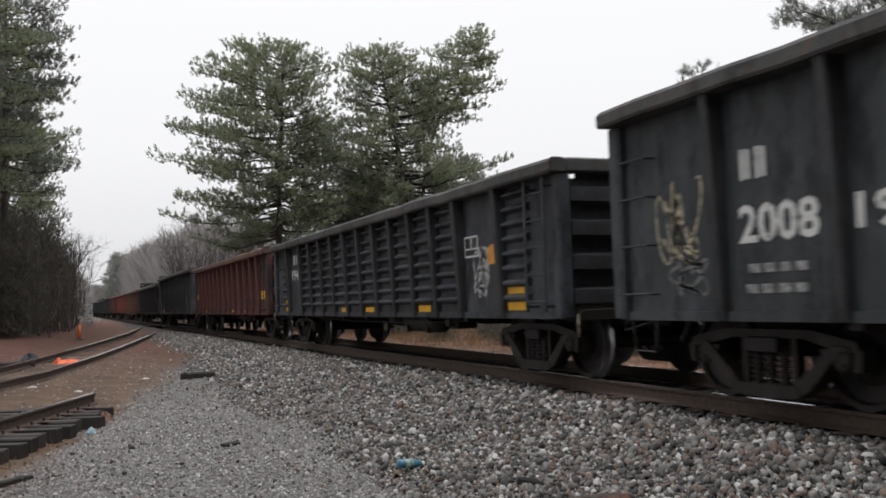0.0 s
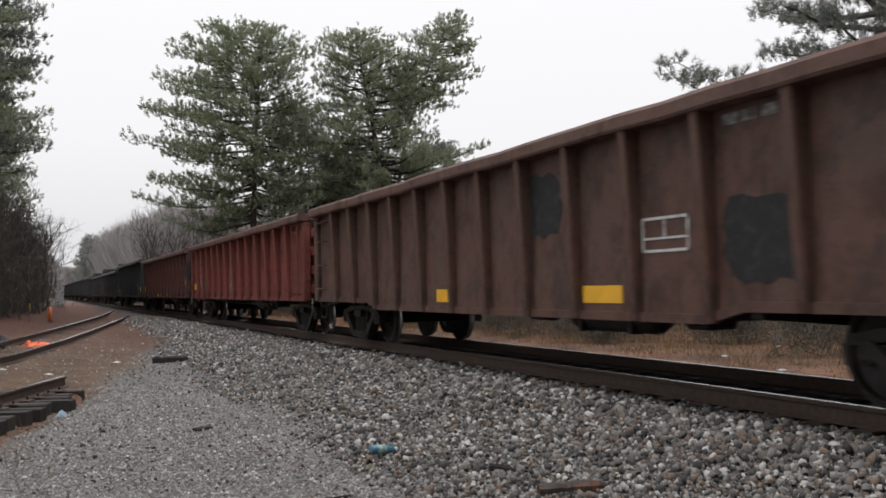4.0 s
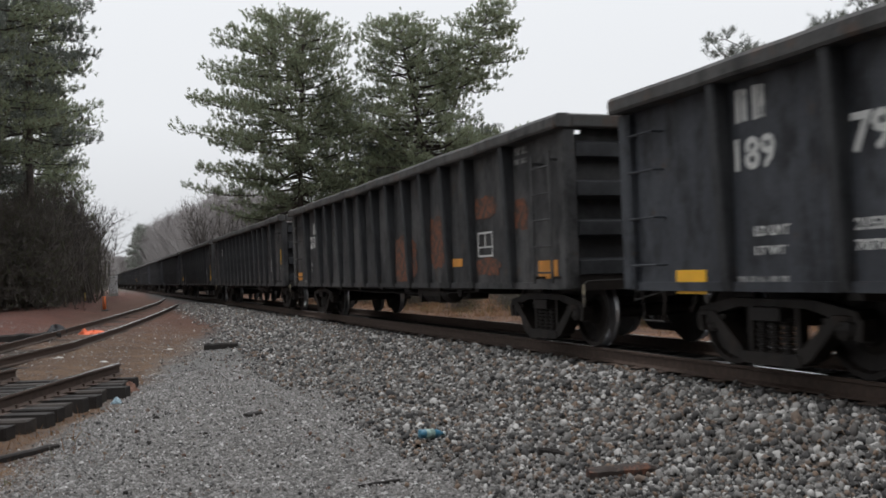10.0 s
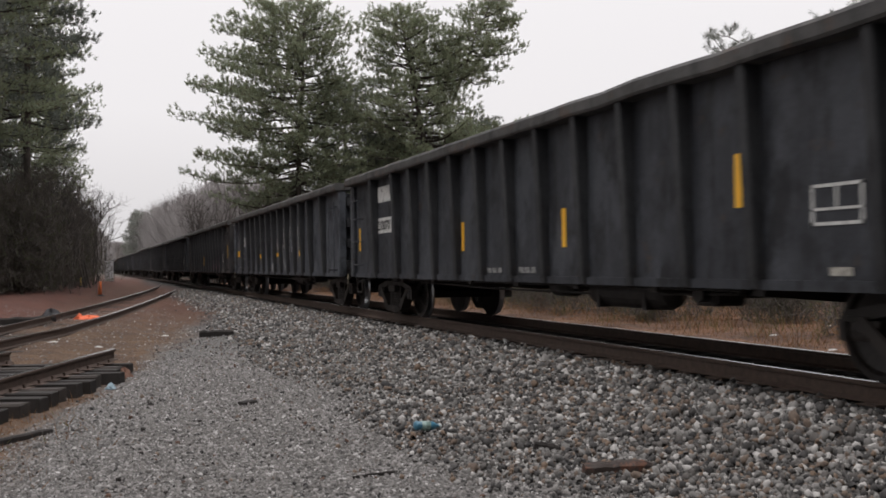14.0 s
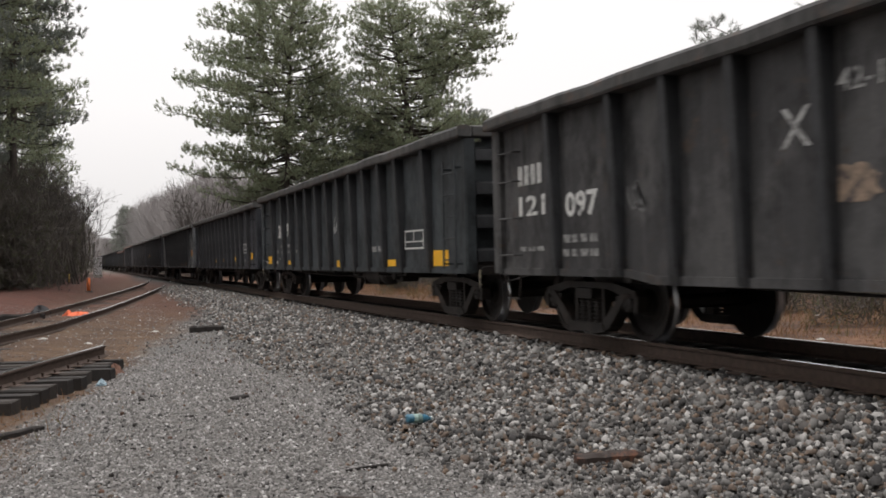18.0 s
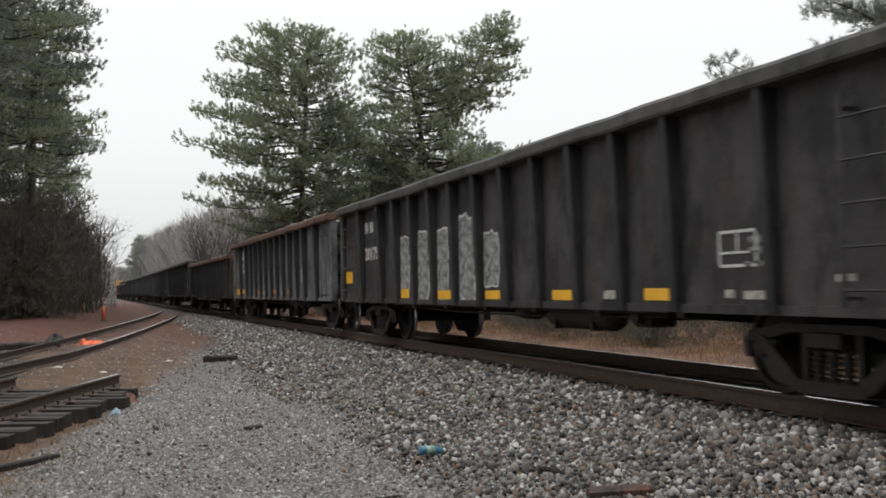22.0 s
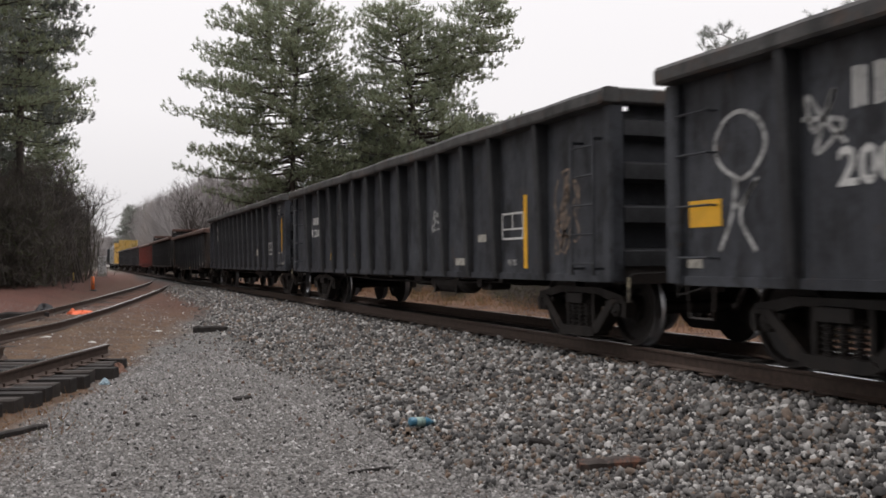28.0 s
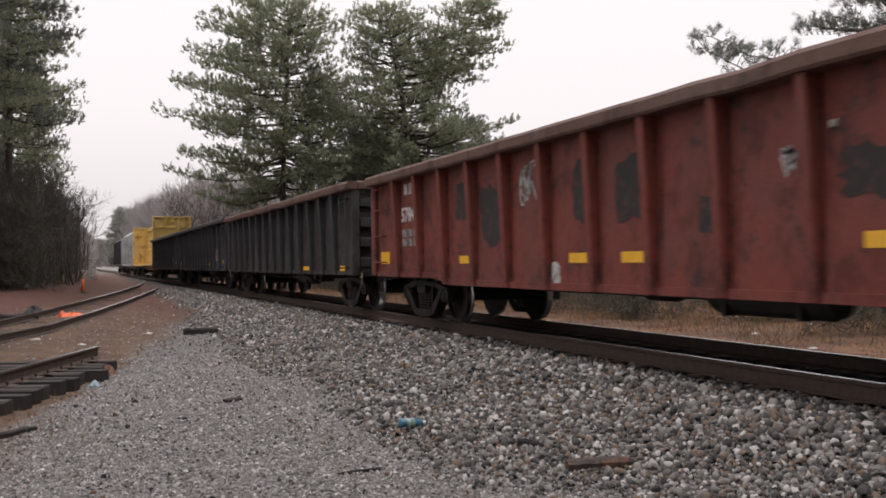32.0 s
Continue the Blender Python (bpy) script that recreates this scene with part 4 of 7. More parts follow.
# unseen pines added round the yard and behind the camera, to dim the wagons' sides
for i, (src, x, y, turn) in enumerate([("pine_tree.010", -16, 20, 40), ("pine_tree.011", -18, 8, 100), ("pine_tree.012", -15, -6, 200), ("pine_tree.013", -12, -16, 300), ("pine_tree.014", -4, -20, 20), ("pine_tree.015", 4, -22, 80), ("pine_tree.010", 13, -24, 140)]):
    copy_thing(bpy.data.objects[src], pose(x, y, on_height(x, y), 0, 0, turn))
# two thickets added out of view: they keep low sky light off the wagon ends
thicket("far_wood", "dense dark woods added out of view to block low sky light", (-45, 1.5, -26, -13), 26000, 17.0, 71, SCRUB, 0.16, 2.6, clumps=70)
thicket("far_wood", "dense dark unseen woods added beside the line to block sky light", (13, 48, -26, -13), 22000, 17.0, 72, SCRUB, 0.16, 2.6, clumps=60)
# the waste ground across the line
brush("dead_grass", "low tan dead grass and leaf litter across the line", (10.4, 24, 5, 64), 90000, 0.15, 8, DEAD_GRASS, width=0.007, spread=1.3, cat="grass")
brush("dead_grass", "clumps of straw-coloured grass across the line", (11.6, 24, 7, 60), 16000, 0.36, 9, STRAW, width=0.006, spread=0.45, cat="grass")
brush("dead_grass", "green and straw weeds in clumps by the line", (12.4, 18, 6, 40), 2600, 0.55, 19, WEEDS, width=0.007, spread=0.4, cat="grass")
thicket("scrub", "dark brown winter scrub behind the grass", (13.2, 22, 8, 70), 70000, 1.3, 20, SCRUB, 0.011, 0.5, clumps=150)
thicket("scrub", "brown and green winter scrub beyond the grass", (19, 36, 6, 72), 45000, 2.6, 10, SCRUB, 0.014, 0.6, clumps=120)
brush("dead_grass", "dry grass on the dirt by the old ties", (-3.2, 0.2, 7.0, 16), 3200, 0.13, 11, DEAD_GRASS, width=0.006, spread=1.1, cat="grass")


# ---- the train ----
# In a wagon's own space y runs along it (its rear end at +y), the side with x < 0 faces the yard, and the rail heads lie at z = 0.
HALF, SIDE, SILL = 8.28, 1.38, 0.78
MESHES = {}


def shared(key, make):
    if key not in MESHES:
        MESHES[key] = make()
    return MESHES[key]


PLANS = {        # where the posts stand, from the wagon's rear end
    "even": [HALF - 1.43 - 1.142 * k for k in range(13)],
    "wide_ends": [HALF - 1.70] + [HALF - 3.15 - 1.026 * k for k in range(11)] + [HALF - 14.86],
}


def side_mesh(mat, drop, ribs, TOP, posts):
    """A side sheet, with a drop along the middle of its lower edge; ribs: pressed horizontal ridges between the posts."""
    b = Build()
    lo = SILL
    line = [(-HALF, lo), (-5.0, lo), (-4.5, lo - drop), (4.5, lo - drop), (5.0, lo), (HALF, lo), (HALF, TOP - 0.1), (-HALF, TOP - 0.1)]
    b.prism(line, "x", -SIDE, -SIDE + 0.03)
    b.prism([(-HALF, lo), (-5.0, lo), (-4.5, lo - drop), (4.5, lo - drop), (5.0, lo), (HALF, lo), (HALF, lo + 0.09), (5.0, lo + 0.09), (4.5, lo - drop + 0.09), (-4.5, lo - drop + 0.09), (-5.0, lo + 0.09), (-HALF, lo + 0.09)], "x", -SIDE - 0.035, -SIDE)
    if ribs:
        spans = [(y0 + 0.10, y1 - 0.10) for y0, y1 in zip(posts[2:-1], posts[1:-2])] + [(posts[0] + 0.1, posts[0] + 0.8), (posts[-1] - 0.8, posts[-1] - 0.1)]
        for y0, y1 in spans:
            for k in range(8):
                z = 1.0 + 0.2 * k
                a, c = y0, y1
                b.prism([(-SIDE, z), (-SIDE - 0.085, z + 0.045), (-SIDE - 0.085, z + 0.075), (-SIDE, z + 0.12)], "y", a, c)
    return b.mesh("side_panel", mat)


def chord_mesh(mat, TOP, seed=0):
    """The rim: a rounded box rail, knocked about by the loader's bucket."""
    rng = random.Random(seed)
    out = [(-1.585, -0.19), (-1.60, -0.16), (-1.60, -0.05), (-1.575, -0.012), (-1.54, 0.0), (-1.40, 0.0), (-1.36, -0.02), (-1.35, -0.05), (-1.35, -0.19)]
    b = Build()
    ys = [-HALF - 0.07, -HALF - 0.03] + [-HALF + 2 * HALF * k / 24 for k in range(1, 24)] + [HALF + 0.03, HALF + 0.07]
    n = len(out)
    for i, y in enumerate(ys):
        small = 0.9 if i in (0, len(ys) - 1) else 1.0
        dx, dz = rng.uniform(-0.012, 0.008), rng.uniform(-0.016, 0.006)
        b.v += [(-1.475 + (x + 1.475) * small + dx, y, TOP - 0.095 + (z + 0.095) * small + dz) for x, z in out]
    b.f = [(i * n + j, i * n + (j + 1) % n, (i + 1) * n + (j + 1) % n, (i + 1) * n + j) for i in range(len(ys) - 1) for j in range(n)] + [tuple(range(n)), tuple(range((len(ys) - 1) * n, len(ys) * n))]
    b.mi = [0] * len(b.f)
    return b.mesh("top_chord", mat)


def post_mesh(mat, drop, TOP):
    """A deep pressed side post, its foot drawn in towards the sill."""
    lo = SILL - drop + 0.01
    head = [(-SIDE, -0.075), (-SIDE - 0.17, -0.062), (-SIDE - 0.185, -0.045), (-SIDE - 0.185, 0.045), (-SIDE - 0.17, 0.062), (-SIDE, 0.075)]
    foot = [(-SIDE, -0.075), (-SIDE - 0.055, -0.062), (-SIDE - 0.07, -0.045), (-SIDE - 0.07, 0.045), (-SIDE - 0.055, 0.062), (-SIDE, 0.075)]
    b = Build().prism(foot, "z", lo, lo + 0.10, outline_b=[(-SIDE + (p + SIDE) * 1.25, q) for p, q in foot])
    b.prism([(-SIDE + (p + SIDE) * 1.25, q) for p, q in foot], "z", lo + 0.10, TOP - 0.19, outline_b=head)
    return b.mesh("side_post", mat)


def end_mesh(mat, up, TOP):
    b = Build().box(-SIDE + 0.03, SIDE - 0.03, HALF - 0.16, HALF - 0.13, SILL + 0.12, TOP - 0.24 + up)
    b.box(-1.12, 1.12, HALF - 0.16, HALF - 0.13, TOP - 0.24 + up, TOP - 0.12 + up)      # small gaps stay open at the top corners
    return b.mesh("end_wall", mat)


def rib_mesh(mat):
    return Build().prism([(HALF - 0.13, -0.125), (HALF + 0.02, -0.085), (HALF + 0.02, 0.085), (HALF - 0.13, 0.125)], "x", -SIDE + 0.10, SIDE - 0.10).mesh("end_rib", mat)


def cap_mesh(mat, TOP):
    return Build().box(-1.35, 1.35, HALF - 0.20, HALF + 0.05, TOP - 0.18, TOP - 0.004, 0.02).mesh("end_cap", mat)


def corner_mesh(mat, up, TOP):
    b = Build().prism([(-SIDE - 0.07, HALF - 0.15), (-SIDE - 0.10, HALF - 0.11), (-SIDE - 0.10, HALF + 0.02), (-SIDE - 0.07, HALF + 0.045), (-SIDE + 0.07, HALF + 0.045), (-SIDE + 0.09, HALF - 0.15)], "z", SILL + 0.02, TOP - 0.21)
    if up:
        b.box(-SIDE + 0.0, -SIDE + 0.11, HALF - 0.18, HALF + 0.02, TOP - 0.01, TOP + up - 0.12)
    return b.mesh("corner_post", mat)


def ladder(car, key, mat, m, side):
    """A ladder at a corner: two stiles, and rungs between them; side: on the side sheet, else on the end wall."""
    if side:
        x = -SIDE - 0.16
        stile = lambda: Build().box(x - 0.008, x + 0.008, -0.03, 0.03, 0.86, 2.55).box(x, -SIDE, -0.02, 0.02, 0.92, 0.95).box(x, -SIDE, -0.02, 0.02, 2.42, 2.45).mesh("ladder", mat)
        rung = lambda: Build().tube([(x, -HALF + 0.22, 0), (x, -HALF + 0.76, 0)], 0.013, 5).mesh("rung", mat)
        a, b, gap = (0, -HALF + 0.24, 0), (0, -HALF + 0.74, 0), 0.34
    else:
        y = HALF + 0.088
        stile = lambda: Build().box(-0.025, 0.025, y - 0.008, y + 0.008, 0.9, 2.6).box(-0.02, 0.02, HALF, y, 1.0, 1.03).box(-0.02, 0.02, HALF, y, 2.4, 2.43).mesh("end_ladder", mat)
        rung = lambda: Build().tube([(-1.22, y, 0), (-0.70, y, 0)], 0.013, 5).mesh("rung", mat)
        a, b, gap = (-1.20, 0, 0), (-0.72, 0, 0), 0.36
    lad = part("ladder" if side else "end_ladder", shared(("stile", key, side), stile), car, m=m @ pose(*a))
    part("stile", shared(("stile", key, side), stile), lad, m=pose(*(q - p for p, q in zip(a, b))))
    for k in range(5):
        part("rung", shared(("rung", key, side), rung), lad, m=pose(-a[0], -a[1], 1.0 + gap * k))


def iron_mesh(mat):
    """A grab iron beside the rear corner."""
    return Build().tube([(-SIDE, HALF - 0.18, 0), (-SIDE - 0.12, HALF - 0.18, 0), (-SIDE - 0.12, HALF - 0.66, 0), (-SIDE, HALF - 0.66, 0)], 0.013, 5).mesh("grab_iron", mat)


def step_mesh():
    return Build().tube([(-SIDE - 0.02, HALF - 0.64, 0.80), (-SIDE - 0.02, HALF - 0.60, 0.46), (-SIDE - 0.02, HALF - 0.24, 0.46), (-SIDE - 0.02, HALF - 0.20, 0.80)], 0.016, 5).mesh("stirrup_step", UNDER)


def floor_mesh(mat):
    b = Build().box(-SIDE + 0.02, SIDE - 0.02, -HALF + 0.15, HALF - 0.15, 1.02, 1.09)
    b.box(-0.18, 0.18, -HALF + 0.1, HALF - 0.1, 0.64, 1.02)
    for y in (-5.1, -3.4, -1.7, 0, 1.7, 3.4, 5.1):
        b.prism([(-SIDE + 0.03, 0.72), (-0.18, 0.62), (0.18, 0.62), (SIDE - 0.03, 0.72), (SIDE - 0.03, 1.02), (-SIDE + 0.03, 1.02)], "y", y - 0.07, y + 0.07)
    for y in (-6.86, 6.43):
        b.box(-SIDE + 0.03, SIDE - 0.03, y - 0.16, y + 0.16, 0.80, 1.02).box(-0.22, 0.22, y - 0.22, y + 0.22, 0.60, 0.80)
    for y in (-HALF, HALF):
        b.box(-SIDE + 0.04, SIDE - 0.04, min(y, y * 0.985), max(y, y * 0.985), SILL - 0.02, 1.02)
    return b.mesh("underframe", mat)


def coupler_mesh():
    b = Build().box(-0.09, 0.09, HALF - 0.25, HALF + 0.42, 0.80, 0.97, 0.015)
    b.prism([(-0.17, HALF + 0.36), (-0.17, HALF + 0.52), (-0.06, HALF + 0.66), (0.08, HALF + 0.64), (0.10, HALF + 0.52), (0.17, HALF + 0.50), (0.17, HALF + 0.36)], "z", 0.74, 1.02)
    b.box(-0.25, 0.25, HALF - 0.02, HALF + 0.10, 0.76, 1.06, 0.03)
    b.tube([(-0.42, HALF + 0.03, 0.84), (-0.40, HALF + 0.25, 0.62), (-0.28, HALF + 0.48, 0.48), (-0.18, HALF + 0.62, 0.52)], 0.022, 6)
    b.tube([(-1.30, HALF + 0.04, 0.90), (-1.30, HALF + 0.10, 0.66), (-0.7, HALF + 0.12, 0.80), (-0.15, HALF + 0.4, 0.82)], 0.012, 5)
    return b.mesh("coupler", UNDER)


def lever_mesh():
    """The uncoupling lever across the end sill, its handle hanging at the corner."""
    b = Build().tube([(1.28, HALF + 0.08, 0.56), (1.28, HALF + 0.09, 0.84)], 0.017, 6)
    b.tube([(1.28, HALF + 0.09, 0.84), (1.22, HALF + 0.09, 0.88), (0.5, HALF + 0.10, 0.89), (0.12, HALF + 0.40, 1.0)], 0.010, 5, 1)
    return b.mesh("cut_lever", [SHEET["cream"], UNDER])


def side_frame_mesh():
    """A cast truck side frame at x = -1.0: top member, two sloping legs, spring seat and bearing pedestals."""
    b = Build()
    x0, x1 = -1.08, -0.94
    b.prism([(-1.10, 0.52), (-1.05, 0.61), (-0.55, 0.70), (0.55, 0.70), (1.05, 0.61), (1.10, 0.52), (0.86, 0.53), (0.46, 0.62), (-0.46, 0.62), (-0.86, 0.53)], "x", x0, x1)
    for s in (-1, 1):
        b.prism([(s * 0.94, 0.57), (s * 0.80, 0.57), (s * 0.40, 0.24), (s * 0.30, 0.16), (s * 0.42, 0.11), (s * 0.54, 0.17)], "x", x0 - 0.025, x1 + 0.02)
        b.prism([(s * 0.35, 0.20), (s * 0.29, 0.20), (s * 0.29, 0.64), (s * 0.35, 0.64)], "x", x0 + 0.03, x1)
        b.prism([(s * 0.74, 0.54), (s * 0.77, 0.38), (s * 0.72, 0.38), (s * 0.66, 0.54)], "x", x0, x1 + 0.01)
        b.prism([(s * 1.04, 0.54), (s * 1.02, 0.36), (s * 1.10, 0.36), (s * 1.12, 0.54)], "x", x0, x1 + 0.01)
        b.box(x0 - 0.02, x1 + 0.02, s * 0.89 - 0.10, s * 0.89 + 0.10, 0.52, 0.575, 0.01)
    b.prism([(-0.44, 0.105), (-0.40, 0.20), (0.40, 0.20), (0.44, 0.105), (0.3, 0.085), (-0.3, 0.085)], "x", x0 - 0.04, x1 + 0.03)
    return b.mesh("side_frame", FRAME)


def spring_mesh():
    prof = []
    for k in range(7):
        prof += [(0.20 + 0.050 * k, 0.072), (0.216 + 0.050 * k, 0.072), (0.222 + 0.050 * k, 0.050), (0.244 + 0.050 * k, 0.050)]
    return Build().lathe(prof, "z", (0, 0, 0), 8).mesh("spring", FRAME)


def bolster_mesh():
    return Build().prism([(-1.14, 0.50), (-1.14, 0.62), (-0.9, 0.66), (0.9, 0.66), (1.14, 0.62), (1.14, 0.50), (0.8, 0.44), (-0.8, 0.44)], "y", -0.20, 0.20).mesh("bolster", UNDER)


def wheelset_mesh():
    """Two wheels on an axle, round the x axis; tread bright, plates dark, roller bearing caps at the ends."""
    b = Build()
    r = 0.457
    for s in (-1, 1):
        x = s * 0.7175
        prof = [(x - s * 0.028, r - 0.07), (x - s * 0.028, r + 0.02), (x - s * 0.002, r + 0.024), (x + s * 0.012, r), (x + s * 0.10, r - 0.008), (x + s * 0.105, r - 0.06), (x + s * 0.052, r - 0.085),
                (x + s * 0.018, 0.24), (x + s * 0.052, 0.17), (x + s * 0.10, 0.15), (x + s * 0.10, 0.09)]
        n = 22
        o = len(b.f)
        b.lathe(prof, "x", (0, 0, 0), n, 0)
        for j in (1, 2, 3):
            for k in range(n):
                b.mi[o + j * n + k] = 1
        b.lathe([(x + s * 0.22, 0.085), (x + s * 0.24, 0.10), (x + s * 0.36, 0.10), (x + s * 0.375, 0.06)], "x", (0, 0, 0), 14)
        for k in range(3):
            a = 2 * math.pi * k / 3
            b.box(x + s * 0.376 - 0.012, x + s * 0.376 + 0.012, 0.045 * math.cos(a) - 0.012, 0.045 * math.cos(a) + 0.012, 0.045 * math.sin(a) - 0.012, 0.045 * math.sin(a) + 0.012)
    b.lathe([(-0.98, 0.075), (-0.6, 0.085), (0.6, 0.085), (0.98, 0.075)], "x", (0, 0, 0), 12)
    return b.mesh("wheelset", [UNDER, STEEL])


WHEELSETS = []     # (wagon number, object, its place along the wagon)


def trucks(car, k, centres=(6.43, -6.86)):
    for yc in centres:
        bol = part("truck", shared("bolster", bolster_mesh), car, "sooty cast steel truck with coil springs", m=pose(0, yc, 0))
        for s in (0, 180):
            f = part("side_frame", shared("frame", side_frame_mesh), bol, m=pose(0, 0, 0, 0, 0, s))
            for i in (-1, 0, 1):
                part("spring", shared("spring", spring_mesh), bol, m=pose(1.02 if s else -1.02, 0.17 * i, 0))
        for y in (-0.89, 0.89):
            w = part("wheelset", shared("wheelset", wheelset_mesh), bol, "steel wheels with bright treads", m=pose(0, y, 0.457))
            WHEELSETS.append((k, w, yc + y))


def gondola(k, paint, label, tall=2.79, plan="even", drop=0.0, ribs=0, up=0.0, top="dark_top", load=0, post=""):
    """A mill gondola; up: how much its end walls stand above the sides."""
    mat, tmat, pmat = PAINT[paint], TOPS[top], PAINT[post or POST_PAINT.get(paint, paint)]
    car = thing("gondola_wagon", label, "railway wagon", "wagons of the freight train")
    posts = PLANS[plan]
    car["plan"] = plan
    for turn in (0, 180):
        m = pose(0, 0, 0, 0, 0, turn)
        part("side_panel", shared(("side", paint, drop, ribs, tall), lambda: side_mesh(mat, drop, ribs, tall, posts)), car, m=m)
        part("top_chord", shared(("chord", top, tall, k % 5), lambda: chord_mesh(tmat, tall, k % 5)), car, m=m)
        part("end_wall", shared(("end", paint, up, tall), lambda: end_mesh(mat, up, tall)), car, m=m)
        part("end_cap", shared(("cap", top, tall), lambda: cap_mesh(tmat, tall)), car, m=m @ pose(0, 0, up))
        for i in range(5 if up else 4):
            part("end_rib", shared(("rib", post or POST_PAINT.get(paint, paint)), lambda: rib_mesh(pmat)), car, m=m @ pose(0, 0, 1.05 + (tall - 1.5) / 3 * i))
        for y in posts:
            d = drop if abs(y) < 4.6 else 0.0
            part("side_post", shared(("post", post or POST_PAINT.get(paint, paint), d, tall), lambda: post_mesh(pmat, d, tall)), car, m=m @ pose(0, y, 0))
        if post:
            part("side_sill", shared(("sill", post), lambda: Build().box(-SIDE - 0.003, -SIDE, -HALF + 0.1, HALF - 0.1, SILL + 0.09, SILL + 0.30).box(-SIDE - 0.040, -SIDE - 0.0355, -HALF + 0.1, HALF - 0.1, SILL + 0.003, SILL + 0.087).mesh("side_sill", pmat)), car, "cleaner red strip along the sill", m=m)
        part("corner_post", shared(("corner", paint, up, tall), lambda: corner_mesh(mat, up, tall)), car, m=m)
        part("corner_post", shared(("corner2", paint, up, tall), lambda: mirrored(shared(("corner", paint, up, tall), lambda: corner_mesh(mat, up, tall)))), car, m=m)
        ladder(car, paint, mat, m, True)
        ladder(car, paint, mat, m, False)
        for z in (1.05, 1.55, 2.05, 2.45):
            part("grab_iron", shared(("iron", paint), lambda: iron_mesh(mat)), car, m=m @ pose(0, 0, z))
        part("stirrup_step", shared("step", step_mesh), car, m=m)
        part("coupler", shared("coupler", coupler_mesh), car, m=m)
        part("cut_lever", shared("lever", lever_mesh), car, "pale worn uncoupling lever", m=m)
    part("underframe", shared(("floor", paint), lambda: floor_mesh(UNDER)), car)
    part("brake_reservoir", shared("tank", lambda: Build().lathe([(-0.95, 0.05), (-0.88, 0.17), (-0.80, 0.20), (0.62, 0.20), (0.72, 0.17), (0.78, 0.05)], "y", (-0.98, -2.4, 0.70), 16).box(-1.18, -0.80, -3.0, -2.94, 0.50, 0.95).box(-1.18, -0.80, -2.0, -1.94, 0.50, 0.95).mesh("brake_reservoir", UNDER)), car)
    part("brake_cylinder", shared("cyl", lambda: Build().lathe([(-0.2, 0.12), (-0.15, 0.16), (0.35, 0.16), (0.40, 0.06), (1.1, 0.03)], "y", (-0.80, -0.6, 0.74), 12).mesh("brake_cylinder", UNDER, True)), car)
    part("brake_valve", shared("valve", lambda: Build().box(-1.10, -0.72, -4.15, -3.80, 0.58, 0.92, 0.03).box(-1.02, -0.80, -3.80, -3.66, 0.64, 0.84, 0.02).lathe([(-0.06, 0.10), (0.06, 0.10)], "x", (-1.14, -3.98, 0.72), 10).mesh("brake_valve", UNDER)), car)
    part("brake_rod", shared("rod", lambda: Build().tube([(-1.15, -4.6, 0.72), (-1.15, -2.0, 0.66), (-1.12, 1.5, 0.66), (-1.15, 4.6, 0.72)], 0.016, 5).tube([(-1.3, -4.8, 0.76), (-1.3, 4.8, 0.76)], 0.014, 5).mesh("brake_rod", UNDER)), car)
    part("brake_wheel", shared("bwheel", brake_wheel_mesh), car, m=pose(-0.15, HALF + 0.16, 2.15 + up * 0.6))
    trucks(car, k)
    if load:
        part("scrap_load", shared(("load", load), lambda: load_mesh(load, tall)), car, "heap of rusty scrap")
    CARS[k] = car
    return car


def mirrored(me):
    """The same corner piece for the other end of that side."""
    b = Build()
    b.add([(v.co.x, -v.co.y, v.co.z) for v in me.vertices], [tuple(p.vertices)[::-1] for p in me.polygons])
    return b.mesh(me.name, me.materials[0])


def brake_wheel_mesh():
    b = Build()
    ring = [(0.26 * math.cos(2 * math.pi * k / 16), 0, 0.26 * math.sin(2 * math.pi * k / 16)) for k in range(17)]
    b.tube(ring, 0.014, 5)
    for k in range(3):
        a = 2 * math.pi * k / 3
        b.tube([(0, 0, 0), (0.26 * math.cos(a), 0, 0.26 * math.sin(a))], 0.012, 5)
    b.tube([(0, -0.15, 0), (0, 0.02, 0)], 0.03, 6)
    return b.mesh("brake_wheel", UNDER)


def load_mesh(seed, TOP):
    """A heap of shredded scrap: an uneven sheet with lumps."""
    rng = np.random.default_rng(seed)
    nx, ny = 15, 90
    xs, ys = np.linspace(-1.33, 1.33, nx), np.linspace(-HALF + 0.25, HALF - 0.25, ny)
    gx, gy = np.meshgrid(xs, ys, indexing="ij")
    bump = 0.10 * np.sin(gy * 1.3 + seed) + 0.07 * np.sin(gy * 3.1 + 2 * seed) + rng.normal(size=gx.shape) * 0.035
    gz = TOP - 0.05 + bump * (1 - (gx / 1.5) ** 4) + 0.10 * (1 - (gx / 1.33) ** 2) - 0.25 * (np.abs(gy) > HALF - 0.8)
    v = np.stack([gx, gy, gz], -1).reshape(-1, 3)
    i, j = np.meshgrid(np.arange(nx - 1), np.arange(ny - 1), indexing="ij")
    a = (i * ny + j).ravel()
    return raw_mesh("scrap_load", v, np.stack([a, a + ny, a + ny + 1, a + 1], -1), TOPS["rusty_top"])


CARS, REAR = {}, {}


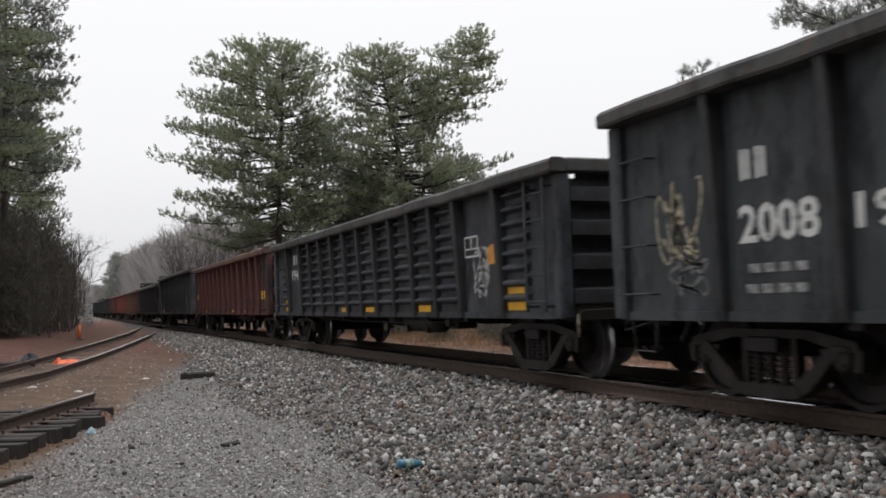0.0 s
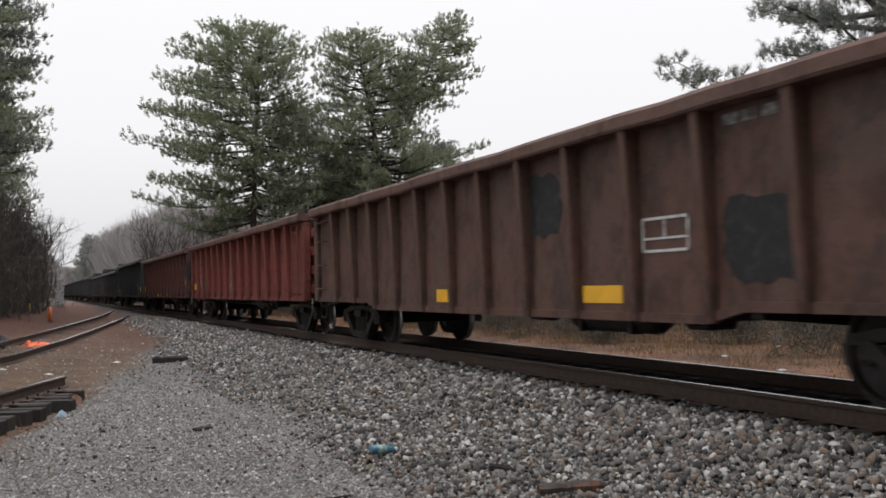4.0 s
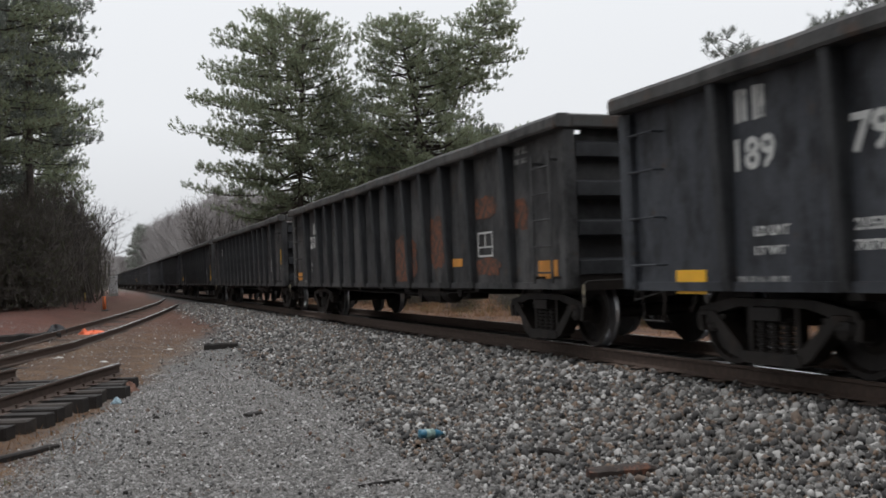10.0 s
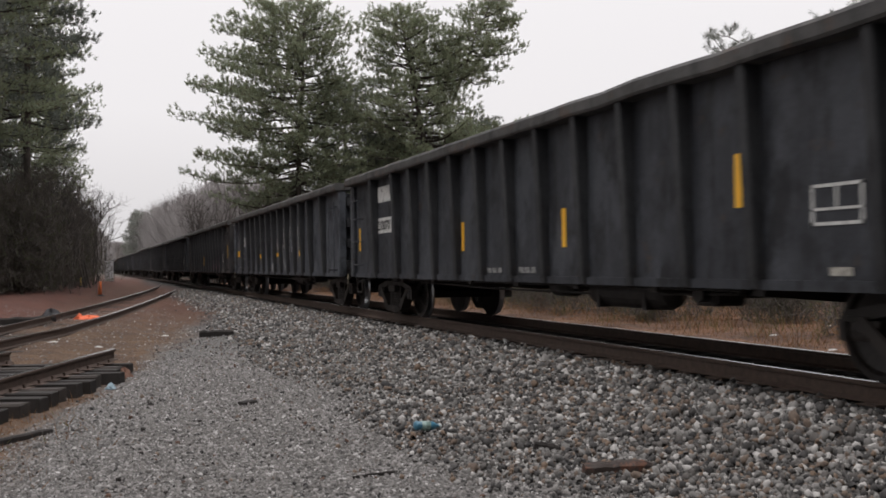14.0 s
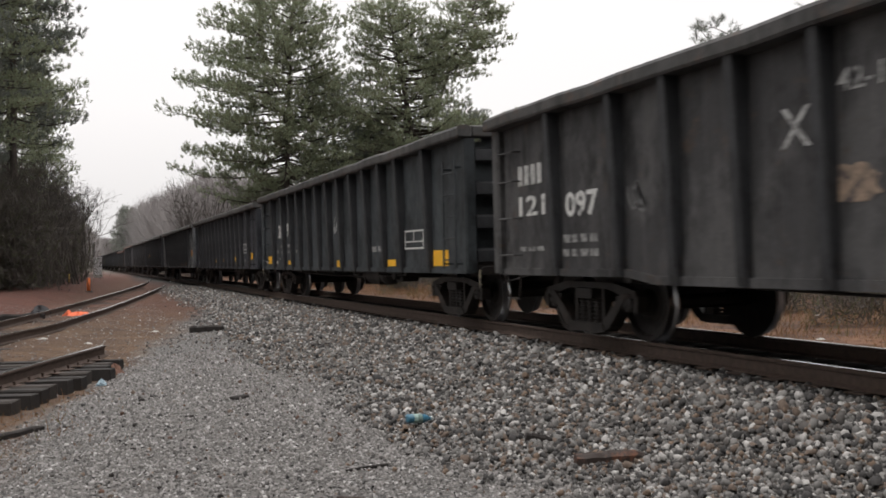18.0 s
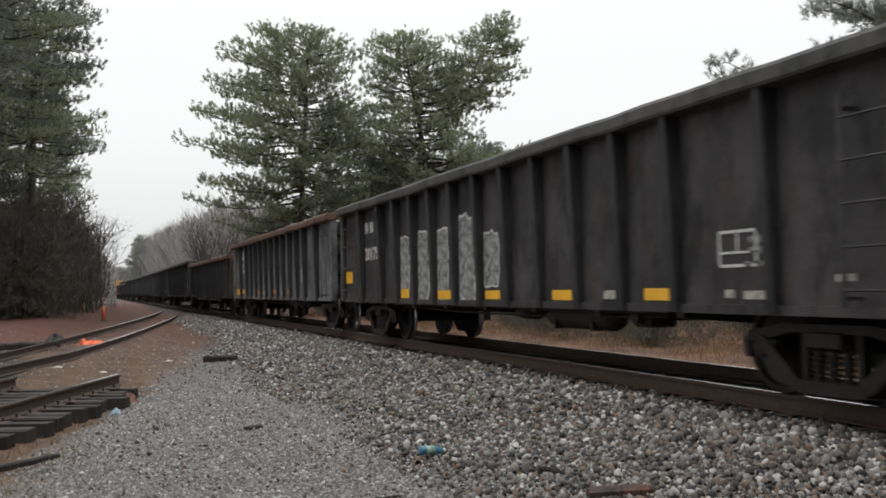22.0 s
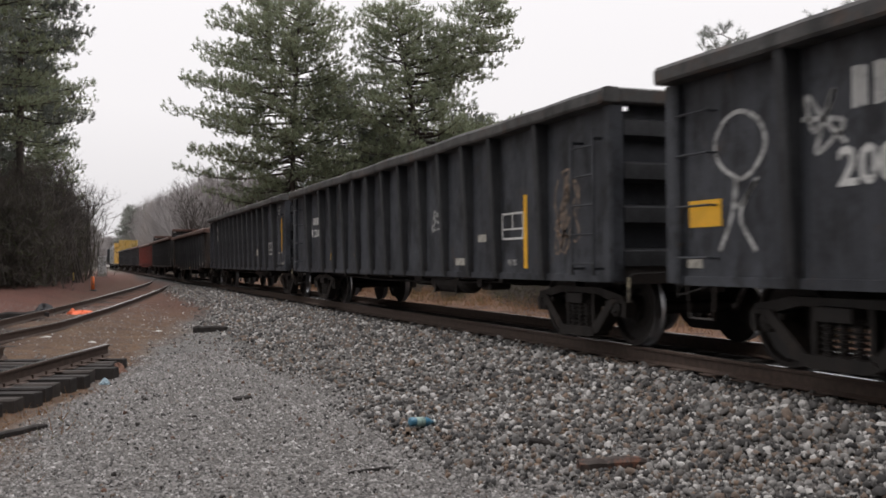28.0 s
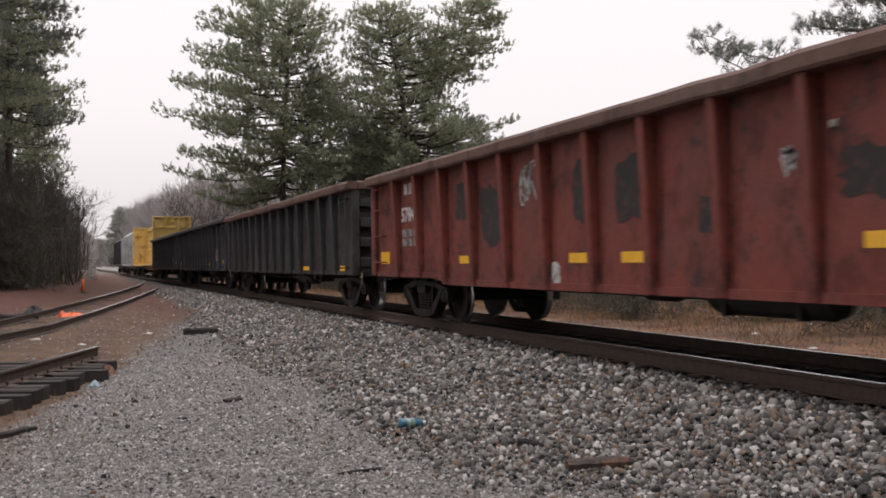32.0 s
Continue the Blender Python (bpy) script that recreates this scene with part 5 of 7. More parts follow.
# ---- what is painted and stuck on the sides: u runs from the wagon's rear end, z up from the rails ----
def in_panel(car, u0, u1, z=2.0):
    """Keeps a mark clear of the posts of the panel that it is painted on."""
    edges = [0.05] + [HALF - y for y in PLANS[car["plan"]]] + [2 * HALF - 0.05]
    mid = (u0 + u1) / 2
    for a, b in zip(edges[:-1], edges[1:]):
        if a <= mid < b:
            lo, hi = a + 0.09, b - 0.10 - 0.13 * min(1.0, max(0.0, (z - 0.8) / 1.8))
            w = min(u1 - u0, hi - lo)
            c = min(max(mid, lo + w / 2), hi - w / 2)
            return c - w / 2, c + w / 2
    return u0, u1


def plate(car, u0, u1, z0, z1, kind="yellow", proud=0.004, name="reflector"):
    if proud < 0.02:
        u0, u1 = in_panel(car, u0, u1, z1)
    key = ("plate", kind, round(u1 - u0, 2), round(z1 - z0, 2))
    w, h = (u1 - u0) / 2, (z1 - z0) / 2
    me = shared(key, lambda: Build().box(-0.003, 0.003, -w, w, -h, h, 0.0).mesh(name, SHEET[kind]))
    return part(name, me, car, m=pose(-SIDE - proud, HALF - (u0 + u1) / 2, (z0 + z1) / 2))


def on_post(car, u, z0, z1, kind="yellow", wide=0.10):
    """An upright strip, stuck on the sheet, or on a post's face where one stands there."""
    y = min(PLANS[car["plan"]], key=lambda q: abs(q - (HALF - u)))
    if abs(HALF - y - u) < 0.13:
        return plate(car, HALF - y - wide / 2, HALF - y + wide / 2, z0, z1, kind, 0.19)
    return plate(car, u - wide / 2, u + wide / 2, z0, z1, kind)


def glyphs(text, bold):
    cu = bpy.data.curves.new("lettering", "FONT")
    cu.body, cu.size, cu.offset, cu.extrude, cu.resolution_u = text, 1.0, bold, 0.004, 2
    ob = bpy.data.objects.new("lettering", cu)
    scene.collection.objects.link(ob)
    dg = bpy.context.evaluated_depsgraph_get()
    me = bpy.data.meshes.new_from_object(ob.evaluated_get(dg))
    bpy.data.objects.remove(ob)
    return me


def lettering(car, text, u0, u1, z0, z1, kind="letter", bold=0.022, proud=0.005):
    """Words or numbers fitted into the given stretch of the side."""
    u0, u1 = in_panel(car, u0, u1, z1)
    def make():
        me = glyphs(text, bold)
        co = np.empty(len(me.vertices) * 3)
        me.vertices.foreach_get("co", co)
        co = co.reshape(-1, 3)
        lo, hi = co.min(0), co.max(0)
        w, h = (u1 - u0) / max(hi[0] - lo[0], 1e-3), (z1 - z0) / max(hi[1] - lo[1], 1e-3)
        out = np.stack([-co[:, 2] * 0.5, -(co[:, 0] - lo[0]) * w, (co[:, 1] - lo[1]) * h], -1)
        me.vertices.foreach_set("co", out.ravel())
        me.materials.clear()
        me.materials.append(SHEET[kind])
        me.update()
        return me
    return part("lettering", make(), car, m=pose(-SIDE - proud, HALF - u0, z0))


def bars(car, u0, u1, z0, z1, count=3, kind="faint"):
    """Small print: a row of short strokes."""
    u0, u1 = in_panel(car, u0, u1, z1)
    b = Build()
    rng = random.Random(int(100 * u0) + int(100 * z0))
    step = (u1 - u0) / count
    for i in range(count):
        a = i * step + 0.12 * step
        b.box(-0.003, 0.003, -(a + step * rng.uniform(0.6, 0.8)), -a, 0, z1 - z0)
    return tagged(part("small_print", b.mesh("small_print", SHEET[kind]), car, m=pose(-SIDE - 0.004, HALF - u0, z0)), kind="stuff")


def emblem(car, u0, u1, z0, z1, count=2, kind="letter"):
    """The owner's mark, as plain strokes."""
    u0, u1 = in_panel(car, u0, u1, z1)
    b = Build()
    step, h = (u1 - u0) / count, z1 - z0
    for i in range(count):
        a, w = -i * step, step * 0.30
        b.box(-0.003, 0.003, a - w * 0.86, a, 0, h)
        b.prism([(a - w * 1.25, h * 0.06), (a - w * 1.25, h), (a - w * 2.1, h * 0.94), (a - w * 2.1, 0)], "x", -0.003, 0.003)
    return part("owner_mark", b.mesh("owner_mark", SHEET[kind]), car, m=pose(-SIDE - 0.004, HALF - u0, z0))


def stencil_box(car, u0, u1, z0, z1, kind="letter"):
    """The framed lubrication stencil: a white outline with cells in it."""
    u0, u1 = in_panel(car, u0, u1, z1)
    b = Build()
    w, h, t = u1 - u0, z1 - z0, 0.028
    for a, c, p, q in ((0, w, 0, t), (0, w, h - t, h), (0, t, 0, h), (w - t, w, 0, h), (0, w, h * 0.36, h * 0.36 + t * 0.8), (w * 0.48, w * 0.48 + t * 0.8, h * 0.36, h)):
        b.box(-0.003, 0.003, -c, -a, p, q)
    return part("stencil_box", b.mesh("stencil_box", SHEET[kind]), car, m=pose(-SIDE - 0.004, HALF - u0, z0))


def scrawl(car, u0, u1, z0, z1, kind="chalk", seed=1, strokes=3, wide=0.035):
    """Spray-can marks: looping ribbons of paint; not any word."""
    u0, u1 = in_panel(car, u0, u1, z1)
    rng = np.random.default_rng(seed)
    b = Build()
    w, h = u1 - u0, z1 - z0
    for s in range(strokes):
        n = 16
        t = np.linspace(0, 1, n)
        ph = rng.uniform(0, 6.28, 4)
        fx = 0.5 + 0.42 * np.sin(ph[0] + 6.28 * t * rng.choice((0.5, 0.8, 1.1))) * (0.6 + 0.4 * np.cos(ph[1] + 5 * t))
        fy = (s + 0.5) / strokes * 0.3 + 0.35 + 0.42 * np.sin(ph[2] + 6.28 * t * rng.choice((0.6, 1.0, 1.4)))
        p = np.stack([np.clip(fx, 0, 1) * w, np.clip(fy, 0, 1) * h], -1)
        d = np.gradient(p, axis=0)
        d /= np.linalg.norm(d, axis=1, keepdims=True) + 1e-6
        nn = np.stack([-d[:, 1], d[:, 0]], -1) * wide / 2
        v = [(-0.003, -a, c) for a, c in p + nn] + [(-0.003, -a, c) for a, c in p - nn]
        b.add(v, [(i, i + 1, n + i + 1, n + i) for i in range(n - 1)])
    return part("spray_tag", b.mesh("spray_tag", SHEET[kind]), car, m=pose(-SIDE - 0.003, HALF - u0, z0))


SHAPES = {
    "arch": [(0.0, 0.0), (0.05, 0.7), (0.2, 1.0), (0.38, 0.75), (0.42, 0.2), (0.46, 0.75), (0.62, 1.0), (0.82, 0.7), (0.9, 0.0)],
    "peak": [(0.05, 0.0), (0.3, 0.6), (0.5, 1.0), (0.7, 0.5), (0.95, 0.02), (0.7, 0.42), (0.2, 0.40)],
    "loop": [(0.5, 0.0), (0.12, 0.25), (0.0, 0.6), (0.22, 0.92), (0.55, 1.0), (0.88, 0.8), (0.98, 0.45), (0.75, 0.12), (0.48, 0.0)],
    "legs": [(0.05, 0.0), (0.35, 0.5), (0.45, 1.0), (0.5, 0.6), (0.95, 0.98), (0.55, 0.5), (0.9, 0.0)],
    "star": [(0.0, 0.6), (0.95, 0.45), (0.35, 0.0), (0.5, 0.5), (0.75, 1.0), (0.3, 0.35), (0.1, 0.98), (0.55, 0.5), (1.0, 0.1)],
    "kite": [(0.5, 0.0), (0.1, 0.3), (0.0, 0.55), (0.35, 0.5), (0.15, 0.85), (0.4, 1.0), (0.6, 0.6), (0.9, 0.9), (0.8, 0.4), (0.5, 0.02)],
    "hook": [(0.15, 0.0), (0.2, 0.5), (0.05, 0.85), (0.4, 1.0), (0.9, 0.9), (0.95, 0.6), (0.5, 0.5), (0.45, 0.75), (0.6, 0.78)],
    "stem": [(0.2, 0.0), (0.25, 0.55), (0.15, 0.98), (0.6, 0.9), (0.75, 0.65), (0.3, 0.5), (0.85, 0.02)],
}


def tag_shape(car, u0, u1, z0, z1, shape, kind="chalk", wide=0.045):
    """One stroke of a spray can, after a simple shape."""
    u0, u1 = in_panel(car, u0, u1, z1)
    ctrl = np.array(SHAPES[shape]) * (u1 - u0, z1 - z0)
    pts = np.vstack([2 * ctrl[0] - ctrl[1], ctrl, 2 * ctrl[-1] - ctrl[-2]])
    out = []
    for i in range(1, len(pts) - 2):
        for t in np.linspace(0, 1, 5, endpoint=False):
            a, b, c, d = pts[i - 1:i + 3]
            out.append(0.5 * (2 * b + (c - a) * t + (2 * a - 5 * b + 4 * c - d) * t * t + (3 * b - a - 3 * c + d) * t ** 3))
    p = np.array(out + [pts[-2]])
    d = np.gradient(p, axis=0)
    d /= np.linalg.norm(d, axis=1, keepdims=True) + 1e-6
    w = np.stack([-d[:, 1], d[:, 0]], -1) * wide / 2
    n = len(p)
    b = Build().add([(-0.003, -x, z) for x, z in p + w] + [(-0.003, -x, z) for x, z in p - w], [(i, i + 1, n + i + 1, n + i) for i in range(n - 1)])
    return part("spray_tag", b.mesh("spray_tag", SHEET[kind]), car, m=pose(-SIDE - 0.004, HALF - u0, z0))


def blob(car, u0, u1, z0, z1, kind="soot", seed=1, lumps=0.18, edge=None):
    """A patch of other paint with an uneven edge."""
    rng = np.random.default_rng(seed)
    n = 22
    a = np.linspace(0, 2 * math.pi, n, endpoint=False)
    box_r = 1 / np.maximum(np.abs(np.cos(a)), np.abs(np.sin(a))) ** 0.75
    r = box_r * (1 + rng.uniform(-lumps, lumps * 0.4, n))
    ring = [((u1 - u0) / 2 * rr * 0.92 * c, (z1 - z0) / 2 * rr * 0.92 * s) for rr, c, s in zip(r, np.cos(a), np.sin(a))]
    b = Build().prism(ring, "x", -0.003, 0.0)
    me = b.mesh("paint_patch", SHEET[kind])
    ob = part("paint_patch", me, car, m=pose(-SIDE - 0.0025, HALF - (u0 + u1) / 2, (z0 + z1) / 2))
    if edge:
        rim = Build().prism([(p * 1.09, q * 1.06) for p, q in ring], "x", -0.0015, 0.0)
        part("paint_patch", rim.mesh("paint_patch", SHEET[edge]), car, m=pose(-SIDE - 0.0015, HALF - (u0 + u1) / 2, (z0 + z1) / 2))
    return ob


# ---- the wagons, from the front of the shot to the tail ----
c = gondola(0, "green_black", "dark green-black gondola with large white numbers and cream graffiti", tall=3.07, plan="wide_ends")
REAR[0] = 8.69
emblem(c, 1.98, 2.38, 2.04, 2.32, 2)
lettering(c, "2008", 1.94, 2.90, 1.47, 1.82)
lettering(c, "19", 3.28, 3.72, 1.50, 1.79)
bars(c, 2.02, 2.79, 1.21, 1.29, 4)
bars(c, 1.98, 2.78, 1.03, 1.11, 4)
scrawl(c, 0.62, 1.52, 1.32, 2.16, "cream", 5, 5)
scrawl(c, 0.71, 1.53, 1.03, 1.36, "grey", 6, 3)
c = gondola(1, "black", "black gondola with pressed ribbed sides and yellow reflectors", tall=2.76, plan="wide_ends", ribs=2)
REAR[1] = 26.49
plate(c, 14.94, 15.44, 1.10, 1.22)
plate(c, 14.91, 15.44, 0.89, 1.01)
blob(c, 14.28, 14.69, 1.53, 1.84, "orange", 19)
stencil_box(c, 13.25, 13.74, 1.68, 2.00)
scrawl(c, 13.76, 14.50, 1.09, 1.87, "chalk", 21, 5)
plate(c, 11.28, 11.84, 0.85, 0.98)
plate(c, 8.03, 8.60, 0.82, 0.96)
plate(c, 6.92, 7.47, 0.82, 0.96)
lettering(c, "1944", 1.86, 2.85, 1.71, 1.98)
emblem(c, 2.0, 2.6, 2.11, 2.37, 2)
plate(c, 1.02, 1.54, 1.10, 1.22)
plate(c, 1.02, 1.54, 0.89, 1.01)
c = gondola(2, "sooty_red", "dark oxide-red gondola with sooty panels", tall=2.81, top="rusty_top", post="dark_red")
REAR[2] = 44.18
plate(c, 14.89, 15.44, 1.27, 1.52)
plate(c, 16.25, 16.50, 1.54, 1.79, "yellow", name="sticker")
plate(c, 12.48, 12.94, 0.83, 0.96)
plate(c, 9.70, 10.20, 0.82, 0.95)
plate(c, 5.55, 6.00, 0.85, 0.99)
plate(c, 2.77, 3.19, 0.83, 0.98)
plate(c, 13.59, 13.83, 0.85, 0.94, "pale", name="sticker")
plate(c, 0.05, 0.57, 1.44, 1.69)
lettering(c, "8171", 1.18, 2.12, 1.84, 2.19)
c = gondola(3, "blue_grey", "faded blue-grey gondola with a pale repaint patch", tall=2.99, plan="wide_ends")
REAR[3] = 62.02
stencil_box(c, 13.75, 14.28, 1.32, 1.69)
blob(c, 14.84, 15.17, 1.66, 1.87, "orange", 52)
blob(c, 15.93, 16.50, 1.43, 1.74, "grey", 3)
on_post(c, 16.43, 1.02, 2.02)
plate(c, 12.70, 13.26, 0.90, 1.08)
plate(c, 9.31, 9.89, 0.89, 1.06)
plate(c, 6.05, 6.50, 0.84, 1.05)
plate(c, 3.88, 4.33, 0.84, 1.06)
plate(c, 1.67, 2.17, 0.84, 1.06)
plate(c, 12.80, 13.10, 1.32, 1.45, "pale", name="sticker")
bars(c, 15.29, 15.94, 1.31, 1.38, 3)
bars(c, 15.51, 15.81, 0.98, 1.04, 2)
bars(c, 15.47, 15.95, 2.56, 2.64, 2)
bars(c, 15.76, 15.96, 2.67, 2.74, 1)
plate(c, 7.47, 7.64, 2.09, 2.79, "pale", name="sticker")
emblem(c, 1.41, 2.12, 2.22, 2.55, 2)
lettering(c, "28152", 1.22, 2.14, 1.79, 2.03)
bars(c, 1.35, 2.11, 1.37, 1.52, 2)
c = gondola(4, "rusty_black", "brown-black gondola with high end walls and red primer patches", tall=2.75, up=0.5)
REAR[4] = 79.85
emblem(c, 1.49, 1.90, 2.15, 2.47, 2)
lettering(c, "189", 1.45, 1.97, 1.82, 2.12)
lettering(c, "158", 2.61, 3.12, 1.83, 2.13)
bars(c, 1.58, 2.07, 1.38, 1.51, 2)
bars(c, 2.61, 3.33, 1.32, 1.45, 4)
bars(c, 1.57, 2.03, 1.20, 1.33, 2)
bars(c, 2.75, 3.33, 1.17, 1.30, 4)
plate(c, 0.33, 0.86, 1.45, 1.68)
plate(c, 2.78, 3.30, 0.93, 1.05)
plate(c, 5.18, 5.73, 0.91, 1.03)
plate(c, 0.05, 0.66, 0.97, 1.03, "pale", name="sticker")
blob(c, 4.93, 5.82, 1.20, 1.58, "primer", 79)
plate(c, 11.69, 12.20, 0.89, 1.03)
plate(c, 15.23, 15.80, 1.43, 1.68)
stencil_box(c, 14.07, 14.70, 1.35, 1.74)
scrawl(c, 12.66, 13.23, 1.65, 2.00, "tan", 71, 3)
scrawl(c, 11.44, 12.08, 1.61, 1.80, "tan", 72, 3)
bars(c, 15.30, 15.64, 2.14, 2.22, 2)
blob(c, 11.53, 12.39, 1.08, 1.53, "primer", 74)
tag_shape(c, 16.15, 16.45, 1.67, 2.04, "legs", "chalk")
bars(c, 15.42, 15.96, 0.97, 1.03, 4)
blob(c, 10.13, 11.05, 1.13, 1.61, "primer", 77)
c = gondola(5, "rust", "rust-brown gondola with worn paint", tall=2.79, top="rusty_top", drop=0.12)
REAR[5] = 97.73
plate(c, 14.81, 15.46, 0.82, 1.06)
plate(c, 10.63, 11.40, 0.84, 1.03)
stencil_box(c, 11.64, 12.38, 1.35, 1.70)
blob(c, 12.96, 14.02, 1.00, 1.86, "grime", 88)
bars(c, 13.44, 14.17, 2.44, 2.54, 3)
plate(c, 6.62, 7.17, 0.82, 1.01)
blob(c, 9.18, 10.28, 1.57, 2.43, "grime", 91)
c = gondola(6, "red", "oxide-red gondola with cream numbers and faded graffiti", tall=2.79, top="rusty_top")
REAR[6] = 115.30
emblem(c, 1.56, 1.99, 2.26, 2.57, 2)
lettering(c, "58", 0.56, 1.07, 1.83, 2.16)
lettering(c, "2271", 1.47, 2.50, 1.81, 2.22)
bars(c, 1.46, 1.83, 1.54, 1.65, 3)
bars(c, 1.44, 1.78, 1.33, 1.44, 3)
bars(c, 2.23, 2.77, 1.58, 1.66, 3)
bars(c, 2.18, 2.75, 1.33, 1.39, 3)
plate(c, 0.11, 0.58, 1.12, 1.34)
scrawl(c, 2.69, 2.89, 1.02, 1.64, "teal", 110, 3)
scrawl(c, 5.28, 10.25, 0.98, 2.32, "cream", 102, 5)
scrawl(c, 0.05, 4.50, 1.12, 2.30, "chalk", 103, 5)
c = gondola(7, "sooty_red", "red gondola blackened by soot between its posts", tall=2.79, top="rusty_top", post="dark_red")
REAR[7] = 133.23
plate(c, 15.62, 16.13, 1.30, 1.54)
stencil_box(c, 13.44, 13.95, 1.35, 1.72)
plate(c, 9.61, 10.06, 0.87, 1.00)
plate(c, 7.34, 7.90, 0.86, 1.01)
blob(c, 13.34, 14.36, 1.74, 2.18, "tan", 123)
lettering(c, "598170", 1.36, 2.58, 1.75, 2.12)
emblem(c, 1.52, 1.87, 2.20, 2.48, 2)
bars(c, 1.42, 2.46, 1.57, 1.70, 4)
bars(c, 1.38, 2.43, 1.35, 1.50, 4)
plate(c, 0.05, 0.59, 1.13, 1.40)
plate(c, 3.02, 3.48, 0.88, 1.02)
plate(c, 5.92, 6.37, 0.85, 0.98)
c = gondola(8, "green_black", "clean green-black gondola with white spray tags", tall=2.99, plan="wide_ends")
REAR[8] = 150.95
emblem(c, 2.15, 2.69, 2.20, 2.56, 2)
lettering(c, "20", 1.97, 2.59, 1.61, 1.97)
lettering(c, "037", 3.10, 3.74, 1.57, 1.94)
bars(c, 2.27, 2.61, 1.38, 1.49, 2)
bars(c, 3.13, 3.47, 1.37, 1.48, 2)
bars(c, 3.10, 3.47, 1.21, 1.31, 2)
bars(c, 2.28, 2.58, 1.21, 1.30, 2)
plate(c, 0.05, 0.57, 1.13, 1.36)
plate(c, 4.28, 4.81, 1.13, 1.26)
plate(c, 2.35, 2.61, 0.93, 1.04, "pale", name="sticker")
plate(c, 4.39, 4.67, 0.89, 1.01, "pale", name="sticker")
plate(c, 6.64, 6.88, 0.88, 1.00, "pale", name="sticker")
plate(c, 0.07, 0.33, 0.97, 1.07, "pale", name="sticker")
tag_shape(c, 6.37, 7.08, 1.35, 1.80, "arch", "chalk")
tag_shape(c, 7.64, 8.19, 1.24, 1.80, "peak", "chalk")
tag_shape(c, 8.64, 9.18, 1.15, 1.72, "stem", "chalk")
plate(c, 7.68, 8.14, 1.09, 1.19)
tag_shape(c, 7.78, 7.99, 0.85, 1.13, "loop", "chalk")
scrawl(c, 7.53, 7.99, 1.83, 2.05, "grey", 154, 3)
plate(c, 8.27, 8.39, 2.29, 2.45, "pale", name="sticker")
stencil_box(c, 13.52, 14.21, 1.23, 1.63)
plate(c, 15.01, 15.55, 1.12, 1.37)
c = gondola(9, "brown_black", "brown-black gondola with high ends and cream graffiti", tall=2.75, up=0.5)
REAR[9] = 168.70
lettering(c, "169", 2.61, 3.31, 1.68, 2.00)
plate(c, 0.05, 0.64, 1.08, 1.32)
plate(c, 5.17, 5.70, 0.92, 1.04)
scrawl(c, 0.05, 1.20, 1.30, 2.31, "cream", 156, 5)
scrawl(c, 1.50, 2.21, 1.13, 1.98, "cream", 157, 5)
scrawl(c, 3.81, 4.36, 1.27, 1.89, "cream", 158, 3)
scrawl(c, 4.95, 5.72, 1.16, 1.91, "tan", 159, 5)
scrawl(c, 6.29, 6.90, 1.13, 1.73, "chalk", 160, 3)
bars(c, 1.65, 2.21, 2.27, 2.44, 3)
plate(c, 1.57, 1.84, 0.81, 0.88, "pale", name="sticker")
plate(c, 14.72, 15.25, 1.06, 1.29)
scrawl(c, 12.11, 13.17, 1.70, 2.30, "chalk", 154, 3)
bars(c, 14.58, 15.19, 1.94, 2.25, 2)
bars(c, 14.52, 15.20, 1.60, 1.78, 2)
stencil_box(c, 15.13, 15.68, 2.05, 2.31)
bars(c, 15.04, 15.82, 1.66, 1.81, 4)
scrawl(c, 13.87, 14.61, 1.09, 1.66, "chalk", 156, 3)
c = gondola(10, "rusty_black", "dirty brown-black gondola with high end walls", tall=2.75, up=0.5)
REAR[10] = 186.70
emblem(c, 1.45, 1.99, 1.82, 2.14, 2)
lettering(c, "189", 2.70, 3.29, 1.80, 2.13)
lettering(c, "946", 3.85, 4.58, 1.82, 2.17)
bars(c, 1.86, 2.20, 1.34, 1.42, 2)
bars(c, 2.60, 3.21, 1.37, 1.47, 3)
bars(c, 2.73, 3.23, 1.17, 1.27, 3)
plate(c, 0.05, 0.56, 1.13, 1.35)
plate(c, 2.73, 3.25, 1.04, 1.16)
plate(c, 5.25, 5.62, 1.15, 1.27)
blob(c, 0.05, 0.49, 1.39, 1.78, "tan", 179)
plate(c, 0.05, 0.36, 1.45, 1.62, "pale", name="sticker")
stencil_box(c, 13.45, 14.03, 1.68, 2.01)
plate(c, 14.67, 15.17, 1.09, 1.34)
plate(c, 12.38, 12.88, 1.13, 1.25)
plate(c, 10.05, 10.54, 1.14, 1.25)
blob(c, 5.90, 6.52, 0.72, 0.94, "grey", 10)
c = gondola(11, "black", "clean black gondola with crisp white numbers", tall=2.92, plan="wide_ends")
REAR[11] = 204.74
emblem(c, 1.86, 2.34, 2.33, 2.64, 2)
lettering(c, "189", 1.83, 2.37, 1.88, 2.19)
lettering(c, "796", 3.06, 3.69, 1.87, 2.20)
lettering(c, "LD LMT", 2.06, 2.51, 1.28, 1.37)
lettering(c, "LT WT", 2.06, 2.46, 1.11, 1.19)
lettering(c, "215300", 2.95, 3.42, 1.27, 1.37)
lettering(c, "70700", 3.00, 3.40, 1.11, 1.20)
plate(c, 0.83, 1.32, 0.75, 0.99)
bars(c, 1.74, 2.45, 0.87, 0.92, 5)
stencil_box(c, 13.84, 14.37, 1.11, 1.47)
plate(c, 14.89, 15.43, 0.77, 1.00)
bars(c, 15.03, 15.41, 1.32, 1.42, 2)
bars(c, 15.00, 15.38, 1.13, 1.25, 2)
